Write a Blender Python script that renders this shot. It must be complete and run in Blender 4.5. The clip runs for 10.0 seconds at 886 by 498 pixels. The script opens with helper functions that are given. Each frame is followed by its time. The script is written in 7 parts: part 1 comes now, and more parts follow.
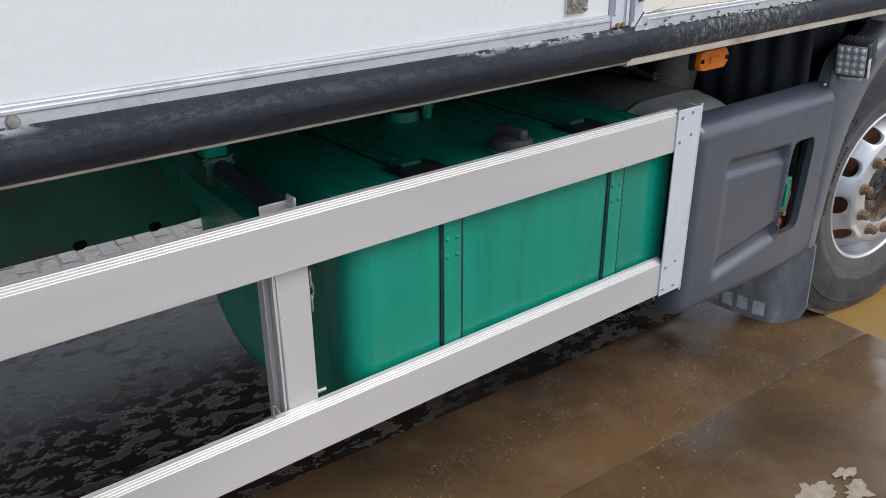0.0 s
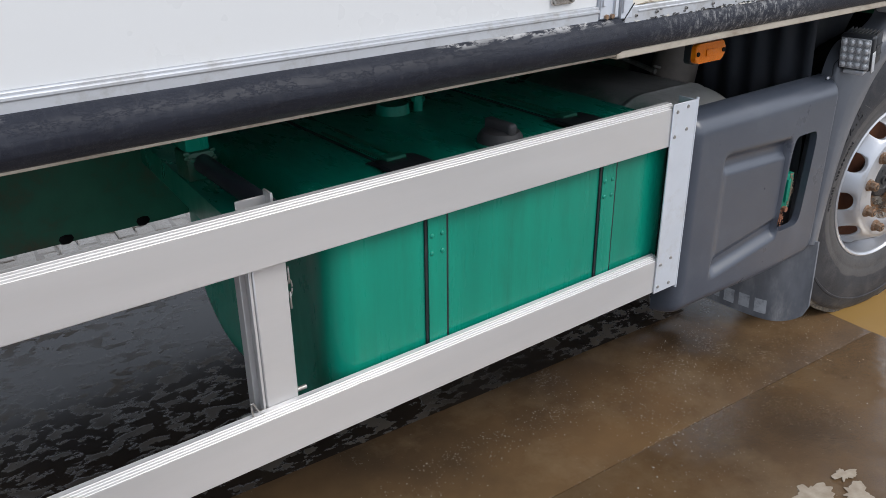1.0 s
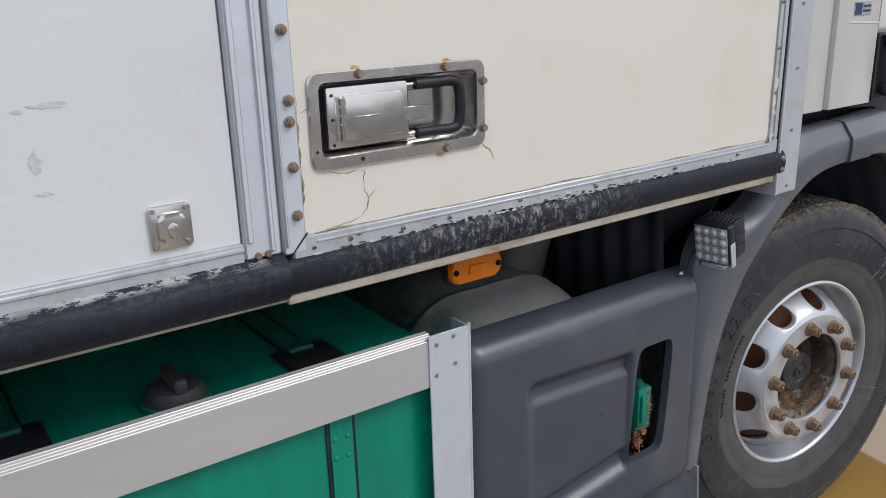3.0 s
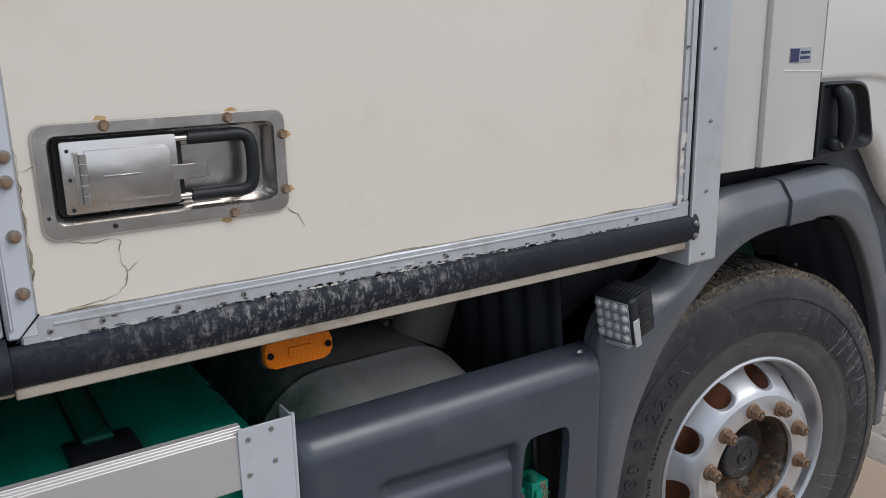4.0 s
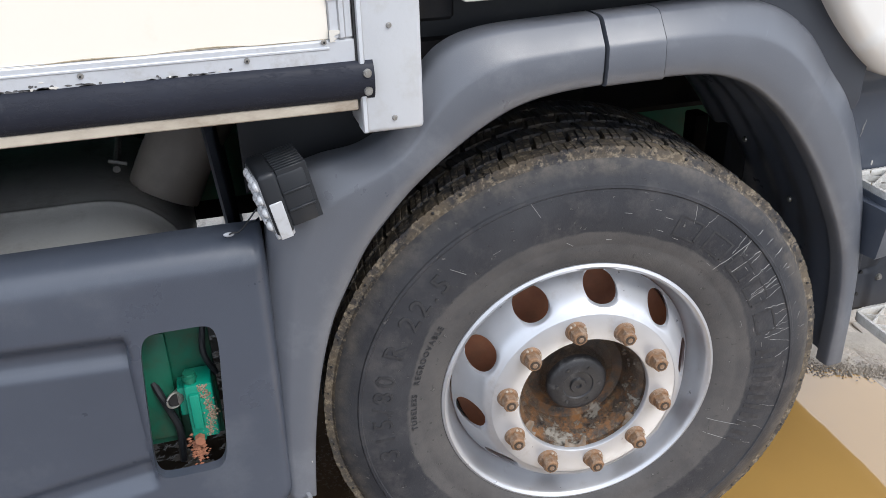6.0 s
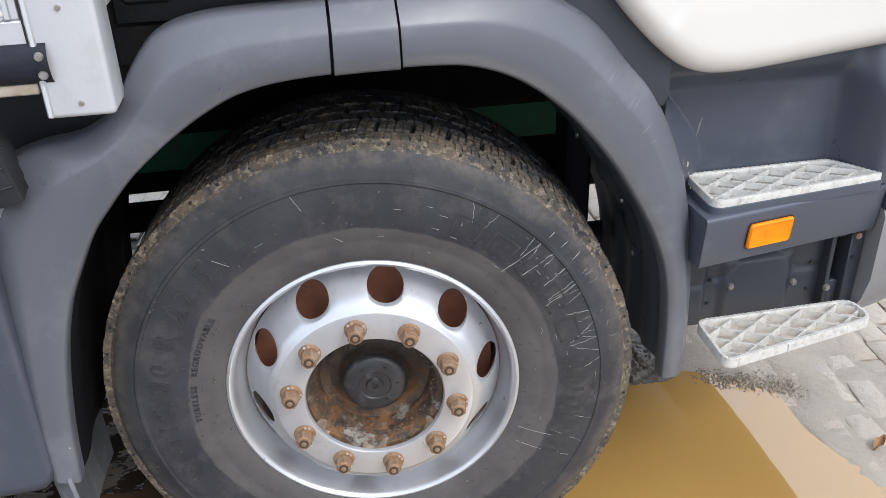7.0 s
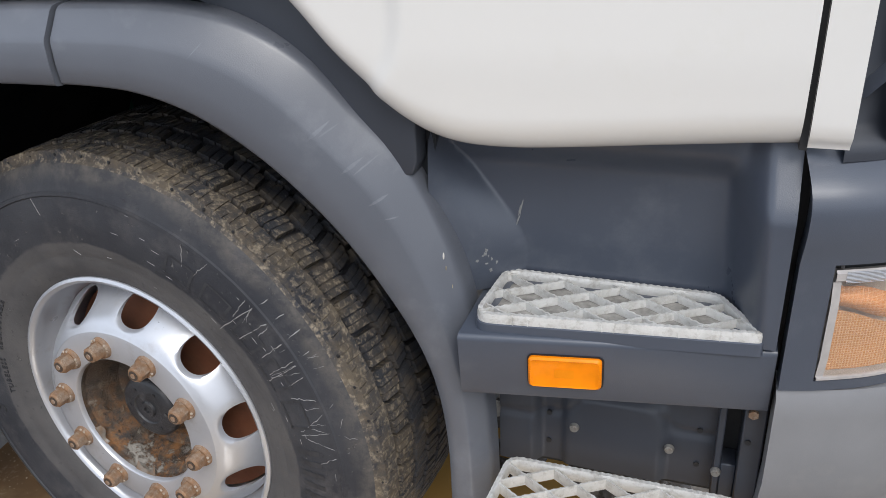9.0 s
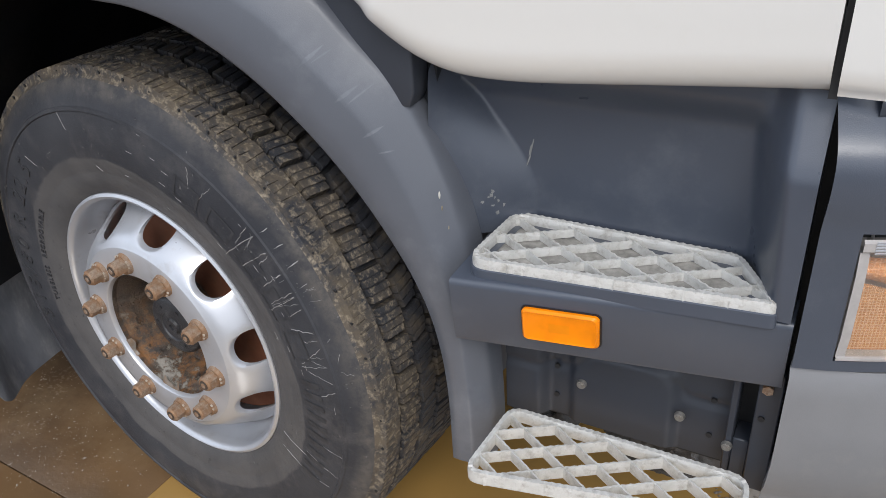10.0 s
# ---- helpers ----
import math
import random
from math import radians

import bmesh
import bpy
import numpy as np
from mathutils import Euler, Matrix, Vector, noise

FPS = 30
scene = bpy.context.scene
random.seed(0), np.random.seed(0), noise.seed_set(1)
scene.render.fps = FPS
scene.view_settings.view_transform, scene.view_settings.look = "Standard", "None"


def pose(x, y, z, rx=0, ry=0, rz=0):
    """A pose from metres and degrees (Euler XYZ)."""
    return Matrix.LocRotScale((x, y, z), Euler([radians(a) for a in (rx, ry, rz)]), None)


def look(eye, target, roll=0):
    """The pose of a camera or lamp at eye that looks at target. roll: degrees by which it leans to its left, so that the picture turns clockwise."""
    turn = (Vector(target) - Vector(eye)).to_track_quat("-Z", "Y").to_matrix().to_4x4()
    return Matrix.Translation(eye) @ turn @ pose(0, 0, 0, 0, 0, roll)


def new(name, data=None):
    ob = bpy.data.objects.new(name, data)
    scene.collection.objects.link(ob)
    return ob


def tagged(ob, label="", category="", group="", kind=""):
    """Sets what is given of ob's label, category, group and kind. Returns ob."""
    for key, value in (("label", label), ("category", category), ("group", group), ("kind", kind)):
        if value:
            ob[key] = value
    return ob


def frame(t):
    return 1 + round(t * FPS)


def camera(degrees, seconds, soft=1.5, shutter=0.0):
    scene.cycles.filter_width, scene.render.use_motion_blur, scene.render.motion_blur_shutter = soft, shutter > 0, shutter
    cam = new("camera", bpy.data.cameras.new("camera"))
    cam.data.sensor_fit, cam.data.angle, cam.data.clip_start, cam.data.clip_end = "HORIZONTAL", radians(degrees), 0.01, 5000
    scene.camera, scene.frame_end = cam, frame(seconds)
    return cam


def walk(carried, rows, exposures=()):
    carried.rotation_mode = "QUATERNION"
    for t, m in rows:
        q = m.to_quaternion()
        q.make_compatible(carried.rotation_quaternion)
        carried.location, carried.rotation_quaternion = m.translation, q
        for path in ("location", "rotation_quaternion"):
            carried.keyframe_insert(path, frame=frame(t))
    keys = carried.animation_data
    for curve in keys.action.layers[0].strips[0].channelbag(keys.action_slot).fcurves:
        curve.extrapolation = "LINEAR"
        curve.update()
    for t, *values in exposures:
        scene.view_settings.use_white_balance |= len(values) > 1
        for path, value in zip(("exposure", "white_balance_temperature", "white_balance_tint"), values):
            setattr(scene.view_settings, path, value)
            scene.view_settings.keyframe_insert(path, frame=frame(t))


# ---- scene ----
cam = camera(56.5, 10.0, soft=0.8)
PATH = [
    (0, (-3.122, -1.134, 1.575), (-1.984, 0.292, 0.755), -0.3),
    (0.5, (-3.111, -1.137, 1.574), (-1.99, 0.3, 0.75), -0.4),
    (1, (-3.054, -1.149, 1.567), (-1.948, 0.294, 0.733), -0.5),
    (1.5, (-2.887, -1.113, 1.543), (-1.773, 0.364, 0.784), -0.8),
    (2, (-2.651, -1.053, 1.572), (-1.557, 0.425, 0.785), -0.9),
    (2.5, (-2.445, -1.08, 1.566), (-1.371, 0.408, 0.77), -1.2),
    (3, (-2.205, -1.121, 1.669), (-1.11, 0.441, 1.067), -1.7),
    (3.2, (-2.151, -1.128, 1.675), (-1.044, 0.47, 1.202), -2.2),
    (4.3, (-1.609, -1.124, 1.637), (-0.58, 0.495, 1.069), -0.9),
    (4.5, (-1.492, -1.154, 1.626), (-0.482, 0.454, 1.0), -0.8),
    (5, (-1.225, -1.233, 1.64), (-0.285, 0.37, 0.9), -0.7),
    (5.2, (-1.118, -1.233, 1.621), (-0.242, 0.397, 0.862), -0.7),
    (6.3, (-0.48, -1.15, 1.559), (-0.088, 0.557, 0.594), -1.8),
    (6.5, (-0.365, -1.178, 1.572), (0.001, 0.516, 0.574), -1.7),
    (7, (-0.096, -1.245, 1.536), (0.222, 0.502, 0.617), -1.9),
    (7.5, (0.238, -1.198, 1.522), (0.535, 0.568, 0.631), -1.8),
    (8, (0.575, -1.143, 1.503), (0.675, 0.648, 0.617), -2.0),
    (8.5, (0.805, -1.076, 1.519), (0.551, 0.696, 0.626), -2.3),
    (9, (1.009, -0.893, 1.495), (0.402, 0.786, 0.594), -2.7),
    (9.5, (1.138, -0.789, 1.491), (0.293, 0.778, 0.581), -2.9),
    (10, (1.14, -0.764, 1.468), (0.305, 0.728, 0.43), -3.6),
]
EXPOSURES = [(0.0, 0.45), (2.5, 0.47), (3.0, 0.2), (3.2, 0.05), (4.3, -0.02), (4.6, 0.06), (5.0, 0.38), (5.2, 0.5), (6.3, 1.1), (6.5, 1.15), (7.5, 0.78), (8.5, 0.61), (10.0, 0.62)]
walk(cam, [(t, look(eye, target, roll)) for t, eye, target, roll in PATH], EXPOSURES)

# ---- light ----
world = bpy.data.worlds.new("overcast_sky")
scene.world = world
world.use_nodes = True
wn, wl = world.node_tree.nodes, world.node_tree.links
sky = wn.new("ShaderNodeTexSky")
sky.sky_type, sky.sun_disc = "NISHITA", False
sky.sun_elevation, sky.sun_rotation = radians(46), radians(148)
sky.air_density, sky.dust_density, sky.ozone_density = 1.0, 4.0, 1.0
pale = wn.new("ShaderNodeMix")
pale.data_type = "RGBA"
pale.inputs[0].default_value = 0.8
pale.inputs[7].default_value = (7.7, 8.5, 9.9, 1)
wl.new(sky.outputs[0], pale.inputs[6])
wl.new(pale.outputs[2], wn["Background"].inputs[0])
wn["Background"].inputs[1].default_value = 0.11
sun = new("sun", bpy.data.lights.new("sun", "SUN"))
sun.data.energy, sun.data.angle, sun.data.color = 1.0, radians(25), (1.0, 0.98, 0.95)
sun.matrix_world = look((0, 0, 0), (-0.38, 0.60, -0.75))


# ---- building blocks ----
ROOT = {}


def thing(name, at=(0, 0, 0), label="", category="", group="", kind=""):
    ob = new(name)
    ob.location = at
    ROOT[ob.name] = Vector(at)
    return tagged(ob, label, category, group, kind)


def mesh_of(name, bm, mats, angle=38):
    me = bpy.data.meshes.new(name)
    bmesh.ops.recalc_face_normals(bm, faces=bm.faces)
    bm.to_mesh(me)
    bm.free()
    for m in mats if isinstance(mats, (list, tuple)) else [mats]:
        me.materials.append(m)
    me.polygons.foreach_set("use_smooth", [True] * len(me.polygons))
    me.set_sharp_from_angle(angle=radians(angle))
    return me


def part(name, bm, mats, parent=None, label="", angle=38):
    """One mesh object; its bmesh is in world metres."""
    base = ROOT[parent.name] if parent else Vector()
    bmesh.ops.translate(bm, verts=bm.verts, vec=-base)
    ob = new(name, mesh_of(name, bm, mats, angle))
    ob.parent = parent
    ROOT[ob.name] = base
    return tagged(ob, label)


def again(ob, parent, m, name=None):
    """A further object on the same mesh."""
    o = new(name or ob.name.split(".")[0], ob.data)
    o.parent, o.matrix_basis = parent, m
    ROOT[o.name] = ROOT[parent.name] if parent else Vector()
    return o


def box(bm, x0, x1, y0, y1, z0, z1, bev=0.0, seg=2, m=None, mat=0):
    geo = bmesh.ops.create_cube(bm, size=1)["verts"]
    mid, size = ((x0 + x1) / 2, (y0 + y1) / 2, (z0 + z1) / 2), (abs(x1 - x0), abs(y1 - y0), abs(z1 - z0))
    bmesh.ops.scale(bm, verts=geo, vec=size)
    faces = list({f for v in geo for f in v.link_faces})
    if bev:
        edges = list({e for v in geo for e in v.link_edges})
        got = bmesh.ops.bevel(bm, geom=edges, offset=bev, segments=seg, profile=0.5, affect="EDGES", clamp_overlap=True)
        geo = list({v for f in got["faces"] for v in f.verts} | {v for v in geo if v.is_valid})
        faces = list({f for v in geo for f in v.link_faces})
    for f in faces:
        f.material_index = mat
    t = Matrix.Translation(mid)
    bmesh.ops.transform(bm, matrix=(m @ t) if m else t, verts=geo)
    return geo


AXIS = {"z": Matrix(), "y": Euler((radians(90), 0, 0)).to_matrix().to_4x4(), "x": Euler((0, radians(90), 0)).to_matrix().to_4x4()}


def cyl(bm, c, r, h, axis="y", n=16, r2=None, mat=0, turn=0.0):
    """A cylinder or cone round c; r2 lies at the far end of +z, -y or +x."""
    got = bmesh.ops.create_cone(bm, cap_ends=True, segments=n, radius1=r, radius2=r if r2 is None else r2, depth=h)["verts"]
    for f in {f for v in got for f in v.link_faces}:
        f.material_index = mat
    bmesh.ops.transform(bm, matrix=Matrix.Translation(c) @ AXIS[axis] @ pose(0, 0, 0, 0, 0, turn), verts=got)
    return got


def ball(bm, c, r, s=(1, 1, 1), n=12, mat=0):
    got = bmesh.ops.create_uvsphere(bm, u_segments=n, v_segments=max(6, n // 2), radius=r)["verts"]
    for f in {f for v in got for f in v.link_faces}:
        f.material_index = mat
    bmesh.ops.transform(bm, matrix=Matrix.Translation(c) @ Matrix.Diagonal((*s, 1)), verts=got)
    return got


def grain(bm, c, r, s=(1, 1, 1)):
    """One angular crumb, with eight faces."""
    c = Vector(c)
    a, b, d = Vector((r * s[0], 0, 0.2 * r)), Vector((0.2 * r, r * s[1], 0)), Vector((0, 0.2 * r, r * s[2]))
    v = [bm.verts.new(c + k) for k in (a, b, -a, -b, d, -d)]
    for k in range(4):
        bm.faces.new((v[k], v[(k + 1) % 4], v[4]))
        bm.faces.new((v[(k + 1) % 4], v[k], v[5]))


def sheet(bm, f, us, vs, skip=None, closed=False, mat=0):
    """A grid of f(u, v); faces for whose middle skip(u, v) holds are left out."""
    rows = [[bm.verts.new(f(u, v)) for v in vs] for u in us]
    nu = len(us) if closed else len(us) - 1
    for i in range(nu):
        for j in range(len(vs) - 1):
            k = (i + 1) % len(us)
            if skip and skip((us[i] + us[k]) / 2, (vs[j] + vs[j + 1]) / 2):
                continue
            bm.faces.new((rows[i][j], rows[k][j], rows[k][j + 1], rows[i][j + 1])).material_index = mat
    return rows


def prism(bm, poly, y0, y1, mat=0, bev=0.0):
    """An outline in x and z, drawn out from y0 to y1."""
    a = [bm.verts.new((x, y0, z)) for x, z in poly]
    b = [bm.verts.new((x, y1, z)) for x, z in poly]
    fs = [bm.faces.new(a), bm.faces.new(b[::-1])]
    for i in range(len(poly)):
        j = (i + 1) % len(poly)
        fs.append(bm.faces.new((a[i], b[i], b[j], a[j])))
    for f in fs:
        f.material_index = mat
    if bev:
        bmesh.ops.bevel(bm, geom=list(fs[0].edges), offset=bev, segments=3, profile=0.5, affect="EDGES", clamp_overlap=True)
    return a + b


def tube(bm, pts, r, n=8, mat=0):
    pts = [Vector(p) for p in pts]
    rings = []
    for i, p in enumerate(pts):
        d = (pts[min(i + 1, len(pts) - 1)] - pts[max(i - 1, 0)]).normalized()
        a = d.cross(Vector((0.31, 0.2, 0.93))).normalized()
        b = d.cross(a)
        rr = r[i] if isinstance(r, (list, tuple)) else r
        rings.append([bm.verts.new(p + rr * (math.cos(q) * a + math.sin(q) * b)) for q in (2 * math.pi * k / n for k in range(n))])
    for s, t in zip(rings, rings[1:]):
        for k in range(n):
            bm.faces.new((s[k], s[(k + 1) % n], t[(k + 1) % n], t[k])).material_index = mat
    bm.faces.new(rings[0][::-1]).material_index = mat
    bm.faces.new(rings[-1]).material_index = mat


def lathe(bm, profile, n, at=(0, 0, 0), mats=None):
    """Turns (radius, y) round the y axis through at."""
    rings = [[bm.verts.new((at[0] + r * math.cos(2 * math.pi * k / n), at[1] + y, at[2] + r * math.sin(2 * math.pi * k / n))) for k in range(n)] for r, y in profile]
    for i, (s, t) in enumerate(zip(rings, rings[1:])):
        for k in range(n):
            bm.faces.new((s[k], s[(k + 1) % n], t[(k + 1) % n], t[k])).material_index = mats[i] if mats else 0


def smooth(a, b, x):
    t = min(1.0, max(0.0, (x - a) / (b - a)))
    return t * t * (3 - 2 * t)


def span(a, b, n):
    return [a + (b - a) * i / n for i in range(n + 1)]


def curve_through(points, n):
    """A smooth line of n + 1 points through the given ones."""
    p = [Vector(q) for q in points]
    p = [2 * p[0] - p[1]] + p + [2 * p[-1] - p[-2]]
    out = []
    for i in range(n + 1):
        s = (len(p) - 3) * i / n
        k = min(int(s), len(p) - 4)
        t = s - k
        a, b, c, d = p[k:k + 4]
        out.append(0.5 * (2 * b + (c - a) * t + (2 * a - 5 * b + 4 * c - d) * t * t + (3 * b - a - 3 * c + d) * t ** 3))
    return out


def rounded(x0, x1, z0, z1, r, n=6):
    """The outline of a rectangle with round corners; r may be four radii from the low left corner on."""
    rs = r if isinstance(r, (list, tuple)) else [r] * 4
    out = []
    for (cx, cz, a0), q in zip(((x0, z0, 180), (x1, z0, 270), (x1, z1, 0), (x0, z1, 90)), rs):
        cx, cz = cx + (q if cx == x0 else -q), cz + (q if cz == z0 else -q)
        out += [(cx + q * math.cos(radians(a0 + 90 * i / n)), cz + q * math.sin(radians(a0 + 90 * i / n))) for i in range(n + 1)]
    return out


# ---- materials ----
def node_mat(name):
    m = bpy.data.materials.new(name)
    m.use_nodes = True
    t = m.node_tree
    return m, t.nodes, t.links, t.nodes["Principled BSDF"]


def mapped(n, l, scale=(1, 1, 1), turn=(0, 0, 0)):
    co, mp = n.new("ShaderNodeTexCoord"), n.new("ShaderNodeMapping")
    l.new(co.outputs["Object"], mp.inputs[0])
    mp.inputs["Scale"].default_value = scale
    mp.inputs["Rotation"].default_value = [radians(a) for a in turn]
    return mp.outputs[0]


def noisy(n, l, co, scale, detail=6, rough=0.6, low=0.3, high=0.7):
    t, r = n.new("ShaderNodeTexNoise"), n.new("ShaderNodeMapRange")
    t.inputs["Scale"].default_value, t.inputs["Detail"].default_value, t.inputs["Roughness"].default_value = scale, detail, rough
    l.new(co, t.inputs["Vector"])
    l.new(t.outputs[0], r.inputs[0])
    r.inputs[1].default_value, r.inputs[2].default_value = low, high
    return r.outputs[0]


def blend(n, l, f, a, b):
    m = n.new("ShaderNodeMix")
    m.data_type = "RGBA"
    for k, v in ((0, f), (6, a), (7, b)):
        if hasattr(v, "is_output"):
            l.new(v, m.inputs[k])
        else:
            m.inputs[k].default_value = v if k == 0 else (*v, 1)
    return m.outputs[2]


def sums(n, l, op, a, b, clamp=True):
    m = n.new("ShaderNodeMath")
    m.operation, m.use_clamp = op, clamp
    for k, v in ((0, a), (1, b)):
        if hasattr(v, "is_output"):
            l.new(v, m.inputs[k])
        else:
            m.inputs[k].default_value = v
    return m.outputs[0]


def ranged(n, l, v, a, b, c, d):
    r = n.new("ShaderNodeMapRange")
    l.new(v, r.inputs[0])
    for k, q in zip((1, 2, 3, 4), (a, b, c, d)):
        r.inputs[k].default_value = q
    return r.outputs[0]


def bumped(n, l, b, h, strength, dist=0.002):
    u = n.new("ShaderNodeBump")
    u.inputs["Strength"].default_value, u.inputs["Distance"].default_value = strength, dist
    l.new(h, u.inputs["Height"])
    l.new(u.outputs[0], b.inputs["Normal"])


def surface(name, c, c2=None, scale=8, rough=(0.4, 0.55), metal=0.0, dirt=None, dirt_amount=0.5, dirt_scale=3, stretch=(1, 1, 1), grain=120, bump=0.15, coat=0.0, spec=0.5, coat_rough=0.08):
    """A painted, moulded or cast surface: two tones, gloss that varies, dirt of its own shape and fine grain."""
    m, n, l, b = node_mat(name)
    co = mapped(n, l, stretch)
    tone = noisy(n, l, co, scale)
    col = blend(n, l, tone, c, c2 or [v * 0.85 for v in c])
    fine = noisy(n, l, co, grain, 4, 0.6, 0.25, 0.75)
    rg = ranged(n, l, noisy(n, l, co, scale * 2.3, 5, 0.65), 0, 1, *rough)
    if dirt:
        d = noisy(n, l, co, dirt_scale, 9, 0.68, 0.62 - 0.3 * dirt_amount, 0.8 - 0.2 * dirt_amount)
        d = sums(n, l, "MULTIPLY", d, ranged(n, l, fine, 0, 1, 0.4, 1.0))
        d = sums(n, l, "MULTIPLY", d, min(1.0, 0.45 + dirt_amount))
        col = blend(n, l, d, col, dirt)
        rg = sums(n, l, "ADD", rg, sums(n, l, "MULTIPLY", d, 0.25))
    l.new(col, b.inputs["Base Color"])
    l.new(rg, b.inputs["Roughness"])
    b.inputs["Metallic"].default_value = metal
    b.inputs["Coat Weight"].default_value = coat
    b.inputs["Coat Roughness"].default_value = coat_rough
    b.inputs["Specular IOR Level"].default_value = spec
    if bump:
        bumped(n, l, b, fine, bump, 0.001)
    return m


white_panel = surface("white_panel", (0.72, 0.725, 0.72), (0.69, 0.695, 0.695), 1.2, (0.22, 0.35), dirt=(0.55, 0.53, 0.47), dirt_amount=0.12, dirt_scale=2, bump=0.03)
cream_panel = surface("cream_panel", (0.785, 0.73, 0.645), (0.75, 0.695, 0.605), 1.3, (0.25, 0.4), dirt=(0.60, 0.50, 0.34), dirt_amount=0.22, dirt_scale=2.5, bump=0.04)
cab_white = surface("cab_white", (0.685, 0.665, 0.628), (0.665, 0.645, 0.608), 1.0, (0.18, 0.26), dirt=(0.6, 0.57, 0.48), dirt_amount=0.08, dirt_scale=3, bump=0.0, coat=0.35)
alu = surface("anodised_aluminium", (0.72, 0.70, 0.69), (0.64, 0.63, 0.62), 6, (0.36, 0.5), metal=0.55, dirt=(0.42, 0.38, 0.33), dirt_amount=0.25, dirt_scale=5, stretch=(0.15, 1, 1), grain=260, bump=0.06)
alu_plate = surface("aluminium_plate", (0.66, 0.69, 0.74), (0.60, 0.63, 0.68), 7, (0.45, 0.6), metal=0.35, dirt=(0.45, 0.42, 0.38), dirt_amount=0.22, dirt_scale=9, bump=0.05)
alu_frame = surface("aluminium_frame", (0.60, 0.615, 0.64), (0.53, 0.545, 0.57), 5, (0.4, 0.55), metal=0.45, dirt=(0.30, 0.27, 0.23), dirt_amount=0.42, dirt_scale=14, grain=200, bump=0.1)
steel = surface("stainless_steel", (0.74, 0.71, 0.68), (0.60, 0.57, 0.54), 9, (0.14, 0.30), metal=0.95, dirt=(0.3, 0.24, 0.17), dirt_amount=0.06, dirt_scale=6, grain=30, bump=0.0)
rust = surface("rusty_steel", (0.30, 0.17, 0.09), (0.15, 0.085, 0.05), 60, (0.55, 0.8), metal=0.2, dirt=(0.40, 0.34, 0.27), dirt_amount=0.6, dirt_scale=50, grain=400, bump=0.6)
drum_rust = surface("rust_brown_drum", (0.34, 0.135, 0.07), (0.24, 0.09, 0.05), 20, (0.7, 0.85), dirt=(0.2, 0.11, 0.07), dirt_amount=0.4, dirt_scale=25, bump=0.3)


def greasy_hub():
    """Black grease over the upper half, flaking silver paint and orange rust lower down."""
    m, n, l, b = node_mat("rusty_greasy_hub")
    co = mapped(n, l)
    sep = n.new("ShaderNodeSeparateXYZ")
    l.new(co, sep.inputs[0])
    low = ranged(n, l, sep.outputs[2], 0.03, -0.09, 0.0, 1.0)
    col = blend(n, l, noisy(n, l, co, 26, 8, 0.7, 0.4, 0.65), (0.026, 0.022, 0.020), (0.085, 0.060, 0.041))
    orange = sums(n, l, "MULTIPLY", noisy(n, l, co, 34, 8, 0.75, 0.44, 0.58), ranged(n, l, low, 0, 1, 0.12, 1.0))
    col = blend(n, l, orange, col, (0.21, 0.095, 0.032))
    sand = noisy(n, l, co, 60, 9, 0.8, 0.54, 0.66)
    col = blend(n, l, sums(n, l, "MULTIPLY", sand, ranged(n, l, low, 0, 1, 0.2, 0.8)), col, (0.26, 0.185, 0.105))
    flat = n.new("ShaderNodeVectorMath")
    flat.operation = "LENGTH"
    l.new(mapped(n, l, (1, 0, 1)), flat.inputs[0])
    paint = sums(n, l, "MULTIPLY", ranged(n, l, flat.outputs["Value"], 0.096, 0.116, 0, 1), noisy(n, l, co, 15, 10, 0.75, 0.55, 0.59))
    paint = sums(n, l, "MULTIPLY", paint, ranged(n, l, low, 0.2, 0.5, 0.25, 1))
    col = blend(n, l, paint, col, (0.25, 0.225, 0.19))
    l.new(col, b.inputs["Base Color"])
    l.new(ranged(n, l, orange, 0, 1, 0.28, 0.75), b.inputs["Roughness"])
    bumped(n, l, b, sums(n, l, "ADD", noisy(n, l, co, 120, 8, 0.75, 0.2, 0.8), paint, False), 0.8, 0.003)
    return m


hub_rust = greasy_hub()
green = surface("green_paint", (0.002, 0.275, 0.18), (0.002, 0.21, 0.138), 3, (0.2, 0.38), dirt=(0.006, 0.15, 0.095), dirt_amount=0.45, dirt_scale=4, stretch=(3, 1, 0.3), bump=0.05, coat=0.15, spec=0.35)
green_old = surface("old_green_paint", (0.006, 0.135, 0.08), (0.004, 0.08, 0.05), 6, (0.4, 0.6), dirt=(0.09, 0.055, 0.03), dirt_amount=0.4, dirt_scale=6, bump=0.2)
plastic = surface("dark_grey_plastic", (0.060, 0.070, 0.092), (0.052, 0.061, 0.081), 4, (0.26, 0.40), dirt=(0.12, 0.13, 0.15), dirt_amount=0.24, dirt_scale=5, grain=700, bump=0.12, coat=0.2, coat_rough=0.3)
arch_plastic = surface("paler_arch_plastic", (0.108, 0.116, 0.134), (0.092, 0.099, 0.116), 4, (0.26, 0.42), dirt=(0.19, 0.198, 0.215), dirt_amount=0.3, dirt_scale=6, grain=700, bump=0.12, coat=0.2, coat_rough=0.3)
cap_grey = surface("matt_grey_cap", (0.062, 0.060, 0.062), (0.045, 0.044, 0.046), 30, (0.5, 0.65), bump=0.1)
